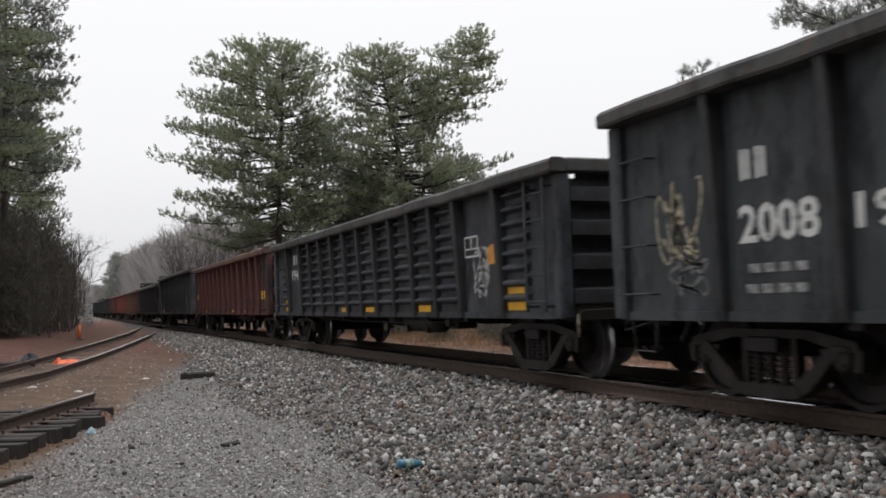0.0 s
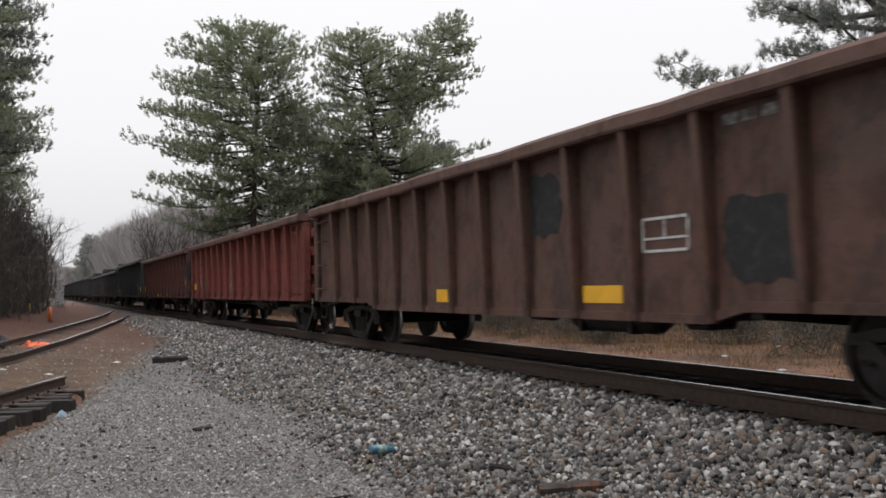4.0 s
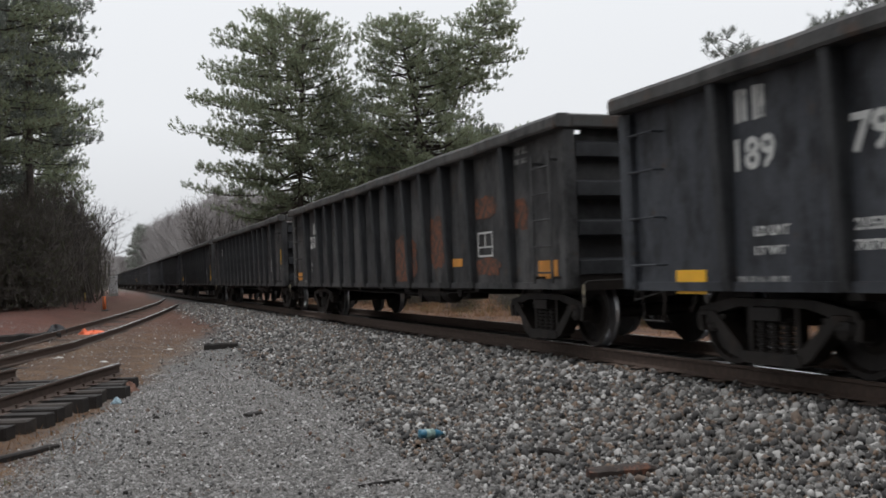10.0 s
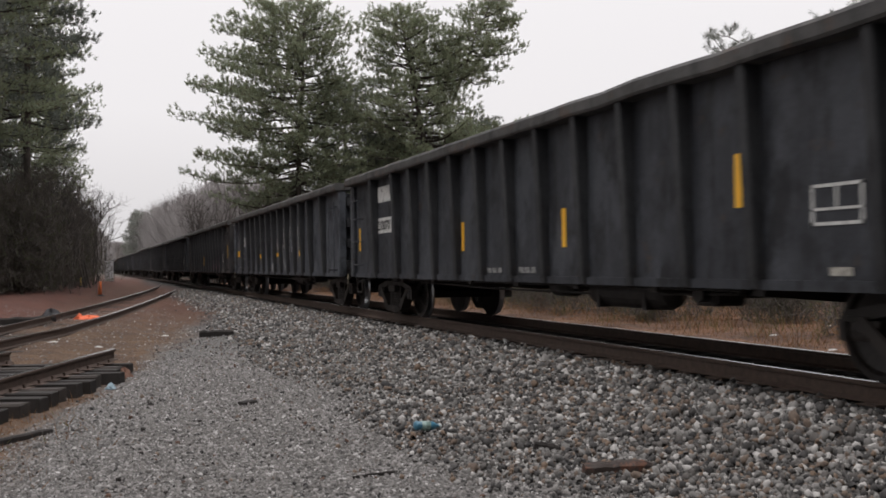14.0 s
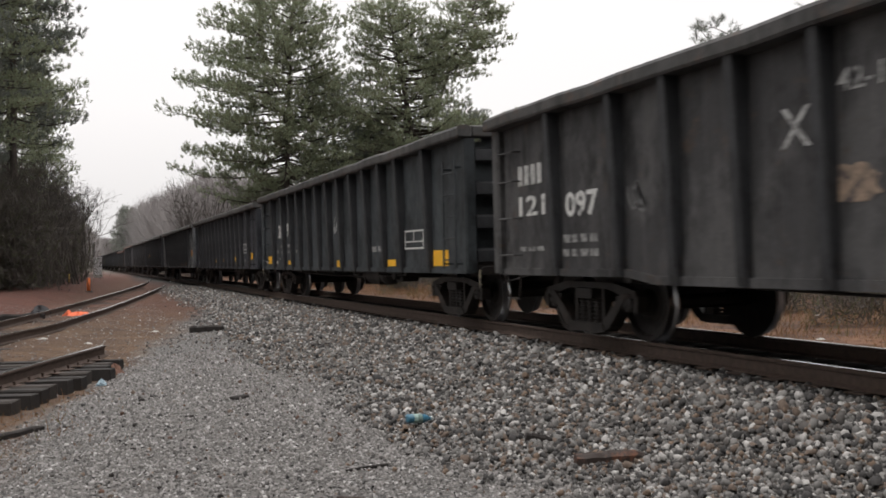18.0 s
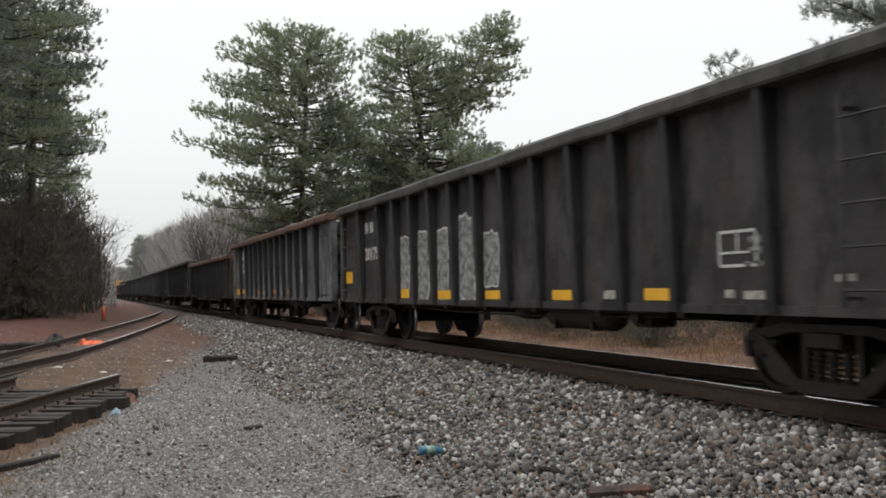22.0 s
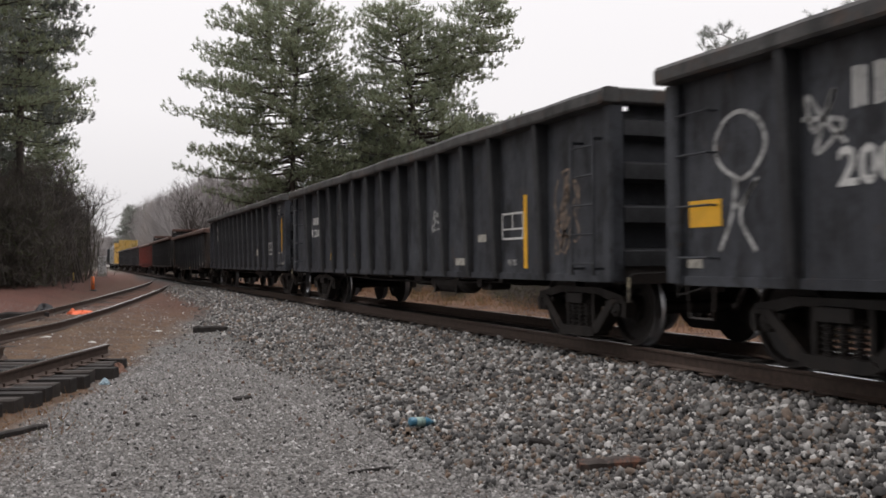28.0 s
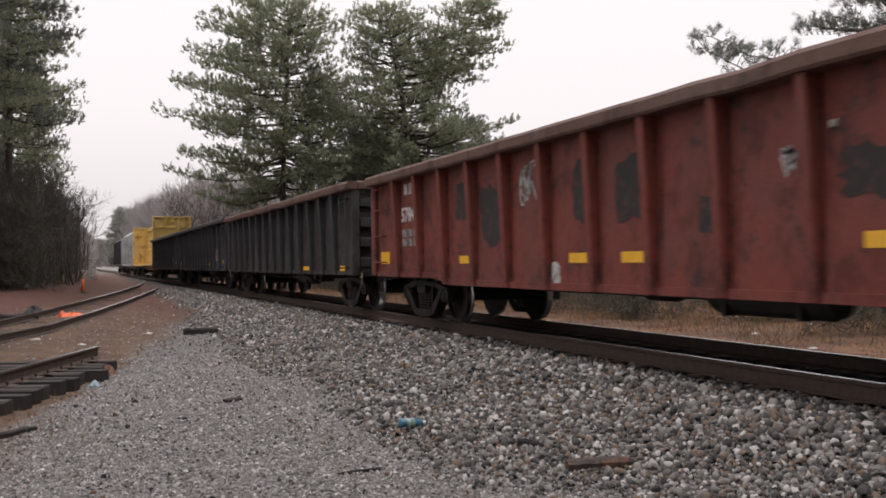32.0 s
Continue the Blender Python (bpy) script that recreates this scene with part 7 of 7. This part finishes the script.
plate(c, 11.67, 12.18, 0.91, 1.02)
bars(c, 11.84, 12.08, 1.23, 1.29, 2)
bars(c, 3.34, 3.78, 1.38, 1.46, 2)
bars(c, 3.36, 3.76, 1.22, 1.30, 2)
tag_shape(c, 0.64, 1.35, 1.76, 2.39, "loop", "chalk")
tag_shape(c, 0.67, 1.26, 1.11, 1.78, "legs", "chalk")
tag_shape(c, 1.78, 2.26, 1.90, 2.40, "star", "chalk")
plate(c, 0.23, 0.72, 1.35, 1.61)
plate(c, 0.19, 0.42, 0.95, 1.06, "pale", name="sticker")
c = gondola(32, "black", "black gondola with tall yellow strips on its posts", tall=2.99, plan="wide_ends")
REAR[32] = 578.70
stencil_box(c, 13.52, 14.21, 1.33, 1.71)
on_post(c, 14.27, 0.93, 1.93)
on_post(c, 11.16, 0.99, 1.49)
on_post(c, 8.09, 1.10, 1.63)
on_post(c, 5.89, 1.14, 1.67)
on_post(c, 3.78, 1.09, 1.63)
scrawl(c, 10.50, 11.17, 1.54, 1.88, "chalk", 550, 3)
scrawl(c, 14.65, 15.56, 1.12, 2.16, "tan", 551, 5)
blob(c, 1.28, 1.92, 1.69, 2.13, "grey", 32)
plate(c, 11.75, 12.12, 0.97, 1.08, "pale", name="sticker")
plate(c, 12.66, 12.95, 1.32, 1.43, "pale", name="sticker")
bars(c, 13.69, 14.00, 0.97, 1.05, 2)
lettering(c, "120", 1.84, 2.78, 1.68, 1.87)
emblem(c, 1.99, 2.76, 1.98, 2.17, 4)
on_post(c, 1.56, 1.30, 2.06)
c = gondola(33, "black", "black gondola with new yellow strips and white numbers", tall=3.03, plan="wide_ends")
REAR[33] = 596.49
stencil_box(c, 13.63, 14.18, 1.28, 1.66)
on_post(c, 15.70, 1.35, 2.34)
on_post(c, 11.89, 1.25, 1.71)
on_post(c, 3.66, 1.19, 1.68)
plate(c, 15.21, 15.75, 1.30, 1.36, "pale", name="sticker")
bars(c, 15.23, 15.64, 2.68, 2.75, 3)
bars(c, 15.21, 15.61, 2.56, 2.64, 3)
bars(c, 15.19, 15.59, 2.45, 2.52, 3)
plate(c, 11.45, 11.72, 1.27, 1.48, "pale", name="sticker")
plate(c, 15.49, 15.83, 0.97, 1.02, "pale", name="sticker")
plate(c, 15.91, 16.12, 0.97, 1.07, "pale", name="sticker")
bars(c, 14.41, 14.72, 0.96, 1.01, 2)
emblem(c, 1.35, 2.50, 2.35, 2.62, 4)
lettering(c, "322", 1.23, 2.27, 1.97, 2.20)
lettering(c, "192", 2.76, 3.35, 1.92, 2.09)
c = gondola(34, "rusty_black", "brown-black gondola with peeling letters and a heaped load", tall=2.66, drop=0.13, top="rusty_top", load=5)
REAR[34] = 614.33
blob(c, 4.05, 4.63, 1.60, 2.30, "ghost", 578, 0.3)
blob(c, 4.99, 5.42, 1.67, 2.31, "ghost", 579, 0.3)
blob(c, 5.90, 6.18, 1.69, 2.30, "ghost", 580, 0.3)
blob(c, 6.91, 7.40, 1.74, 2.32, "ghost", 581, 0.3)
blob(c, 7.87, 8.46, 1.65, 2.30, "ghost", 582, 0.3)
blob(c, 8.87, 9.40, 1.61, 2.27, "ghost", 583, 0.3)
blob(c, 9.81, 10.36, 1.61, 2.30, "ghost", 584, 0.3)
blob(c, 10.81, 11.40, 1.65, 2.31, "ghost", 585, 0.3)
plate(c, 10.86, 11.40, 0.86, 1.00)
plate(c, 8.01, 8.58, 0.67, 0.79)
plate(c, 4.29, 4.69, 0.97, 1.10)
stencil_box(c, 14.01, 14.53, 1.47, 1.81)
stencil_box(c, 12.70, 13.35, 0.91, 1.76)
bars(c, 15.16, 15.59, 1.07, 1.16, 3)
bars(c, 13.80, 14.65, 2.13, 2.24, 3)
bars(c, 13.77, 14.62, 1.95, 2.06, 3)
plate(c, 14.00, 14.29, 0.92, 1.03, "pale", name="sticker")
plate(c, 15.84, 15.94, 1.11, 1.30)
emblem(c, 0.93, 1.48, 2.01, 2.23, 2)
lettering(c, "187801", 0.81, 1.85, 1.69, 1.94)
bars(c, 11.88, 12.27, 0.92, 0.97, 3)
c = gondola(35, "brown_black", "brown-black gondola with high end walls and rusty rim", tall=2.77, up=0.5, top="rusty_top")
REAR[35] = 632.95
lettering(c, "189", 1.76, 2.46, 1.71, 2.00)
lettering(c, "534", 2.85, 3.44, 1.74, 2.03)
bars(c, 1.79, 2.45, 1.38, 1.53, 2)
bars(c, 1.76, 2.42, 1.19, 1.33, 2)
plate(c, 0.15, 0.63, 1.36, 1.60)
plate(c, 2.96, 3.42, 1.38, 1.51)
plate(c, 6.46, 6.98, 1.41, 1.54)
plate(c, 8.82, 9.38, 1.41, 1.54)
plate(c, 12.54, 13.08, 1.40, 1.54)
blob(c, 7.01, 7.18, 0.99, 1.33, "chalk", 604)
blob(c, 10.12, 10.24, 0.79, 1.02, "tan", 605)
plate(c, 15.73, 16.23, 1.23, 1.45)
c = gondola(36, "red", "brick-red gondola with dark touch-up patches", tall=2.73, drop=0.1, top="rusty_top")
REAR[36] = 650.83
lettering(c, "57840", 1.69, 2.56, 1.77, 2.04)
bars(c, 1.58, 2.65, 1.51, 1.64, 3)
bars(c, 1.56, 2.63, 1.34, 1.47, 3)
emblem(c, 1.68, 2.16, 2.26, 2.46, 2)
plate(c, 0.31, 0.82, 1.02, 1.25)
plate(c, 4.24, 4.74, 1.02, 1.14)
plate(c, 7.66, 8.17, 1.02, 1.14)
plate(c, 8.87, 9.36, 1.02, 1.14)
blob(c, 7.72, 8.31, 1.46, 2.32, "soot", 620)
blob(c, 8.67, 9.27, 1.42, 2.22, "soot", 621)
blob(c, 10.13, 10.70, 1.28, 1.68, "soot", 622)
blob(c, 5.00, 5.86, 1.23, 2.20, "soot", 623)
blob(c, 4.05, 4.71, 1.64, 2.30, "soot", 624)
scrawl(c, 6.45, 7.09, 1.80, 2.36, "chalk", 625, 3)
scrawl(c, 11.28, 11.55, 1.75, 1.99, "chalk", 626, 3)
blob(c, 7.11, 7.44, 0.67, 1.06, "chalk", 627)
plate(c, 11.85, 11.93, 2.09, 2.15, "pale", name="sticker")
plate(c, 12.33, 12.86, 1.12, 1.25)
blob(c, 13.15, 14.05, 1.50, 2.22, "soot", 628, 0.3)
blob(c, 11.9, 12.7, 1.45, 1.95, "soot", 629, 0.35)
c = gondola(37, "brown_black", "brown-black gondola with rusty rim", tall=2.79, top="rusty_top")
REAR[37] = 668.82
plate(c, 15.08, 15.68, 0.78, 0.99)
plate(c, 11.51, 12.13, 0.79, 0.97)
blob(c, 12.40, 12.87, 1.49, 1.84, "grey", 37)
blob(c, 13.65, 13.97, 1.47, 1.87, "grey", 37)
c = gondola(38, "black", "dark gondola with worn black sides", tall=2.85, plan="wide_ends")
REAR[38] = 686.12
plate(c, 0.5, 0.84, 1.05, 1.18)
plate(c, 3.4, 3.74, 0.98, 1.11)
plate(c, 7.6, 7.94, 0.98, 1.11)
plate(c, 11.5, 11.84, 0.98, 1.11)
plate(c, 15.3, 15.64, 1.1, 1.23)
stencil_box(c, 13.4, 13.9, 1.2, 1.62)
bars(c, 1.6, 2.4, 1.3, 1.38, 4)
bars(c, 1.6, 2.4, 1.15, 1.23, 4)
c = gondola(39, "dark_grey", "dark gondola with worn grey-black sides", tall=2.85, plan="wide_ends")
REAR[39] = 703.42
plate(c, 0.5, 0.84, 1.05, 1.18)
plate(c, 3.4, 3.74, 0.98, 1.11)
plate(c, 7.6, 7.94, 0.98, 1.11)
plate(c, 11.5, 11.84, 0.98, 1.11)
plate(c, 15.3, 15.64, 1.1, 1.23)
stencil_box(c, 13.4, 13.9, 1.2, 1.62)
bars(c, 1.6, 2.4, 1.3, 1.38, 4)
bars(c, 1.6, 2.4, 1.15, 1.23, 4)


# ---- the tail of the train: a lumber flat, a covered hopper and a dark box ----
LENGTHS = {40: 11.3, 41: 8.4, 42: 8.6}


def bulkhead_flat(k):
    car = thing("centre_beam_flat", "empty yellow centre-beam lumber flat with end bulkheads", "railway wagon", "wagons of the freight train")
    h = 11.3
    part("deck", Build().box(-1.4, 1.4, -h, h, 0.95, 1.12, 0.02).box(-0.3, 0.3, -h, h, 0.6, 0.95).mesh("deck", PAINT["yellow"]), car)
    for y in (-h + 0.15, h - 0.15):
        b = Build().box(-1.35, 1.35, y - 0.05, y + 0.05, 1.12, 4.6, 0.01)
        part("bulkhead", b.mesh("bulkhead", PAINT["yellow"]), car)
        for x in (-1.3, -0.43, 0.43, 1.3):
            part("bulkhead_post", Build().box(x - 0.06, x + 0.06, y - 0.16, y + 0.16, 1.12, 4.62, 0.01).mesh("bulkhead_post", PAINT["yellow"]), car)
        for z in (2.0, 2.9, 3.8, 4.55):
            part("bulkhead_rail", Build().box(-1.36, 1.36, y - 0.13, y + 0.13, z - 0.05, z + 0.05, 0.01).mesh("bulkhead_rail", PAINT["yellow"]), car)
    part("centre_beam", Build().box(-0.12, 0.12, -h, h, 4.2, 4.45, 0.02).box(-0.1, 0.1, -h, h, 2.4, 2.55).mesh("centre_beam", PAINT["yellow"]), car)
    for i in range(15):
        y = -h + 0.8 + i * (2 * h - 1.6) / 14
        part("beam_post", Build().box(-0.07, 0.07, y - 0.16, y + 0.16, 1.12, 4.2, 0.01).mesh("beam_post", PAINT["yellow"]), car)
    trucks(car, k, (h - 2.2, 2.2 - h))
    CARS[k] = car


def hopper(k, paint, label, tall=4.5, half=8.4):
    car = thing("covered_hopper", label, "railway wagon", "wagons of the freight train")
    mat = PAINT[paint]
    out = [(-1.5, 1.2), (-1.56, 2.4), (-1.5, tall - 0.5), (-1.1, tall - 0.12), (-0.5, tall), (0.5, tall), (1.1, tall - 0.12), (1.5, tall - 0.5), (1.56, 2.4), (1.5, 1.2), (0.9, 0.7), (-0.9, 0.7)]
    part("body", Build().prism(out, "y", -half + 1.0, half - 1.0).mesh("body", mat), car)
    part("sill", Build().box(-1.5, 1.5, -half, half, 0.95, 1.2, 0.02).mesh("sill", mat), car)
    for i in range(9):
        y = -half + 1.4 + i * (2 * half - 2.8) / 8
        part("side_post", Build().box(-1.63, -1.5, y - 0.05, y + 0.05, 1.2, tall - 0.5, 0.01).mesh("side_post", mat), car)
    for s in (-1, 1):
        part("end_platform", Build().box(-1.4, 1.4, min(s * half, s * (half - 0.9)), max(s * half, s * (half - 0.9)), 1.2, 1.26).tube([(-1.3, s * (half - 0.1), 1.2), (-1.3, s * (half - 0.1), tall - 0.5), (-0.4, s * (half - 0.9), tall - 0.2)], 0.04, 5).mesh("end_platform", mat), car)
    part("roof_hatch", Build().box(-0.35, 0.35, -half + 1.6, half - 1.6, tall - 0.01, tall + 0.10, 0.02).mesh("roof_hatch", mat), car)
    trucks(car, k, (half - 2.0, 2.0 - half))
    CARS[k] = car


REAR[40], REAR[41], REAR[42] = REAR[39] + 23.5, REAR[39] + 41.7, REAR[39] + 60.1
bulkhead_flat(40)
hopper(41, "white", "pale grey covered hopper at the tail of the train")
hopper(42, "black", "dark covered hopper, last in the train", 4.4, 8.6)


# ---- things lying about the yard ----
def on_ground(x, y):
    return float(height(np.array(x), np.array(y)))


def drink_bottle(x, y):
    b = Build().lathe([(-0.095, 0.020), (-0.090, 0.031), (0.045, 0.032), (0.075, 0.022), (0.085, 0.013), (0.100, 0.013)], "x", (0, 0, 0), 16)
    top = tagged(new("drink_bottle"), "crushed blue plastic drink bottle lying on the gravel", "bottle")
    top.matrix_basis = pose(x, y, on_ground(x, y) + 0.085, 0, 6, 12) @ Matrix.Scale(1.25, 4)
    part("bottle_body", b.mesh("bottle_body", plain("blue_plastic", (0.045, 0.16, 0.24), 0.35, vary=0.3, scale=20), True), top)
    part("cap", Build().lathe([(0.098, 0.016), (0.098, 0.017), (0.118, 0.017), (0.118, 0.014)], "x", (0, 0, 0), 12).mesh("cap", plain("white_plastic", (0.5, 0.55, 0.55), 0.4), True), top)
    part("wrapper", Build().lathe([(-0.05, 0.0325), (-0.05, 0.0335), (0.02, 0.0335), (0.02, 0.0325)], "x", (0, 0, 0), 16).mesh("wrapper", plain("pale_green_film", (0.25, 0.36, 0.33), 0.4, vary=0.4, scale=30), True), top)


drink_bottle(2.80, 7.82)


def timber(name, label, x, y, ln, w, h, turn, seed, mat, tilt=0):
    rng = random.Random(seed)
    b = Build()
    n = 9
    for i in range(n):
        ww, hh = w * rng.uniform(0.78, 1.08), h * rng.uniform(0.7, 1.1)
        if i in (0, n - 1):
            ww, hh = ww * 0.7, hh * 0.7
        x1 = -ln / 2 + ln * i / (n - 1) + (rng.uniform(-0.02, 0.02) if 0 < i < n - 1 else 0)
        b.v += [(x1, -ww / 2, -h / 2), (x1, -ww / 2 * 0.95, hh * 0.25), (x1, -ww / 2 * 0.6, hh / 2), (x1, ww / 2 * 0.55, hh / 2 * 0.95), (x1, ww / 2 * 0.95, hh * 0.2), (x1, ww / 2, -h / 2)]
    b.f = [(6 * i + k, 6 * i + (k + 1) % 6, 6 * i + 6 + (k + 1) % 6, 6 * i + 6 + k) for i in range(n - 1) for k in range(6)] + [tuple(range(6)), tuple(range(6 * n - 6, 6 * n))]
    b.mi = [0] * len(b.f)
    ob = tagged(new(name, b.mesh(name, mat)), label, "timber")
    ob.matrix_basis = pose(x, y, on_ground(x, y) + h * 0.42, 0, tilt, turn)
    return ob


ROT = worn("rotten_red_wood", (0.030, 0.020, 0.016), (0.15, 0.056, 0.028), 0.2)
timber("broken_tie", "short piece of rotten reddish tie on the ballast", 3.53, 5.84, 0.50, 0.15, 0.10, -14, 1, ROT)
timber("wood_scrap", "small dark splinter of tie on the gravel", 3.42, 6.71, 0.22, 0.09, 0.08, -20, 2, TIE, 12)
timber("wood_scrap", "thin dark splinter of wood on the ballast", 4.16, 9.37, 0.30, 0.07, 0.05, 26, 3, ROT)
timber("wood_scrap", "dark stick on the ballast", 3.90, 15.66, 0.40, 0.08, 0.07, 4, 4, TIE)
timber("old_plank", "grey weathered plank lying on the gravel", 2.61, 20.6, 0.72, 0.22, 0.15, -2, 5, TIE)
timber("wood_scrap", "dark scrap of bark on the gravel", 1.64, 10.33, 0.20, 0.12, 0.05, 30, 6, TIE)
timber("wood_scrap", "long thin twig on the gravel", 1.95, 6.55, 0.36, 0.03, 0.03, 8, 7, TIE)
timber("wood_scrap", "curled strip of bark on the gravel", 1.55, 5.62, 0.17, 0.06, 0.05, -25, 8, ROT)
timber("old_tie", "half-buried old tie at the edge of the gravel", -0.58, 9.2, 0.80, 0.10, 0.06, 48, 9, TIE)
timber("old_tie", "rotten tie end sunk in the dirt", -1.35, 9.6, 0.9, 0.22, 0.16, 66, 10, TIE)
timber("old_tie", "dark tie lying beyond the lead track", -1.55, 27.2, 1.6, 0.24, 0.2, 20, 11, TIE)
for i, (x, y) in enumerate([(1.0, 9.33), (2.47, 9.19), (2.76, 10.63), (1.6, 14.5), (3.1, 11.3), (2.9, 17.2), (3.2, 8.7)]):
    timber("wood_scrap", "small dark wood chip on the gravel", x, y, 0.08 + 0.02 * (i % 3), 0.035, 0.022, 50 * i, 20 + i, TIE)


def heap(name, label, cat, x, y, sx, sy, sz, mat, seed):
    rng = np.random.default_rng(seed)
    n, m = 18, 9
    v, f = [], []
    for j in range(m + 1):
        a = math.pi / 2 * j / m
        for i in range(n):
            t = 2 * math.pi * i / n
            r = 1 + 0.22 * math.sin(3 * t + seed) * math.cos(a) + rng.normal() * 0.09
            v.append((sx * r * math.cos(t) * math.cos(a), sy * r * math.sin(t) * math.cos(a), sz * (math.sin(a) * (1 + 0.3 * math.sin(2 * t + seed)))))
    for j in range(m):
        for i in range(n):
            f.append((j * n + i, j * n + (i + 1) % n, (j + 1) * n + (i + 1) % n, (j + 1) * n + i))
    me = Build().add(v, f).mesh(name, mat)
    ob = tagged(new(name, me), label, cat)
    ob.matrix_basis = pose(x, y, on_ground(x, y) - 0.01)
    return ob


ORANGE = plain("orange_cloth", (0.72, 0.15, 0.06), 0.7, vary=0.25, scale=9)
heap("orange_vest", "crumpled bright orange safety vest between the rails", "vest", 0.06, 28.4, 0.32, 0.2, 0.10, ORANGE, 2)
heap("orange_vest", "folded edge of the bright orange cloth", "vest", -0.20, 28.6, 0.14, 0.12, 0.15, ORANGE, 5)
heap("dark_bag", "dark grey bag lying by the old rails", "bag", -1.75, 15.2, 0.30, 0.2, 0.12, plain("dark_sacking", (0.045, 0.045, 0.05), 0.7), 3)
heap("dark_bag", "dark bundle lying beyond the lead track", "bag", -0.95, 28.6, 0.28, 0.2, 0.26, plain("black_sacking", (0.025, 0.025, 0.028), 0.7), 7)
heap("plastic_bag", "scrap of pale blue plastic by the tie ends", "litter", 0.30, 13.15, 0.07, 0.09, 0.08, plain("pale_blue_plastic", (0.26, 0.36, 0.42), 0.4), 4)
heap("clay_clod", "reddish clod of clay by the cut rail", "clod", 0.50, 14.3, 0.12, 0.12, 0.13, plain("red_clay", (0.16, 0.085, 0.06), 0.9), 6)
for i, (x, y) in enumerate([(-0.6, 19.6), (0.2, 18.9), (1.6, 21.5), (-0.9, 11.6), (11.9, 12.6), (13.2, 15.6), (14.8, 11.5), (16.0, 17.0)]):
    heap("litter", "scrap of white litter on the ground", "litter", x, y, 0.10, 0.05, 0.03, plain("white_litter", (0.5, 0.5, 0.48), 0.6), 10 + i)


def marker_post(x, y, tall, wide, colour, label):
    top = tagged(new("marker_post"), label, "marker")
    top.matrix_basis = pose(x, y, on_ground(x, y))
    m = plain("marker_plastic", colour, 0.5, vary=0.15)
    part("post", Build().lathe([(0, wide / 2), (tall * 0.97, wide / 2), (tall, wide * 0.35)], "z", (0, 0, 0), 12).mesh("post", m, True), top)
    part("foot", Build().lathe([(0, wide * 1.3), (0.04, wide * 1.2), (0.07, wide * 0.5)], "z", (0, 0, 0), 14).mesh("foot", SHEET["ink"], True), top)


marker_post(0.60, 49.6, 0.72, 0.17, (0.72, 0.17, 0.04), "bright orange marker post on a dark foot")
marker_post(-0.35, 60.0, 0.55, 0.09, (0.42, 0.30, 0.08), "short yellow marker stake")


def relay_cabinet(x, y):
    top = tagged(new("relay_cabinet"), "pale grey lineside relay cabinet on a concrete base", "cabinet")
    top.matrix_basis = pose(x, y, on_ground(x, y), 0, 0, 8)
    m = plain("pale_grey_enamel", (0.50, 0.51, 0.52), 0.5, vary=0.08)
    part("base", Build().box(-0.34, 0.34, -0.3, 0.3, 0, 0.25, 0.01).mesh("base", plain("concrete", (0.30, 0.29, 0.27), 0.9)), top)
    part("body", Build().box(-0.30, 0.30, -0.26, 0.26, 0.25, 1.62, 0.02).mesh("body", m), top)
    part("roof", Build().box(-0.35, 0.35, -0.32, 0.32, 1.62, 1.70, 0.015).mesh("roof", m), top)
    d = part("door", Build().box(-0.26, 0.26, -0.275, -0.255, 0.32, 1.55, 0.006).mesh("door", m), top)
    part("handle", Build().box(0.17, 0.20, -0.30, -0.27, 0.85, 1.0).mesh("handle", SHEET["ink"]), d)


relay_cabinet(1.75, 83.5)
marker_post(1.5, 86.0, 3.0, 0.16, (0.10, 0.10, 0.10), "dark slender lineside post")


# ---- how the train runs ----


def travelled(t):
    """Metres that the train has come since the start; it gathers a little speed."""
    return 19.788 * t + 0.948 * ((t - 16) ** 2 - 256) / 100


def motions():
    for k, car in CARS.items():
        y0 = REAR[k] - LENGTHS.get(k, HALF)
        walk(car, [(t, pose(XC, y0 - travelled(t), 0)) for t in range(0, 33)])
    for k, wheel, along in WHEELSETS:
        y0 = REAR[k] - LENGTHS.get(k, HALF) + along
        at = wheel.matrix_basis.translation.copy()
        near = [f for f in range(0, 32 * FPS + 1) if -9 < y0 - travelled(f / FPS) < 34]
        rows = [(0.0, Matrix.Translation(at))]
        turn = 0.0
        for i, f in enumerate(near):
            if i:
                turn += (travelled(f / FPS) - travelled((f - 1) / FPS)) / 0.457
            if f:
                rows.append((f / FPS, Matrix.Translation(at) @ Matrix.Rotation(turn, 4, "X")))
        if rows[-1][0] < 31.99:
            rows.append((32.0, rows[-1][1]))
        if len(rows) > 2:
            walk(wheel, rows)


motions()
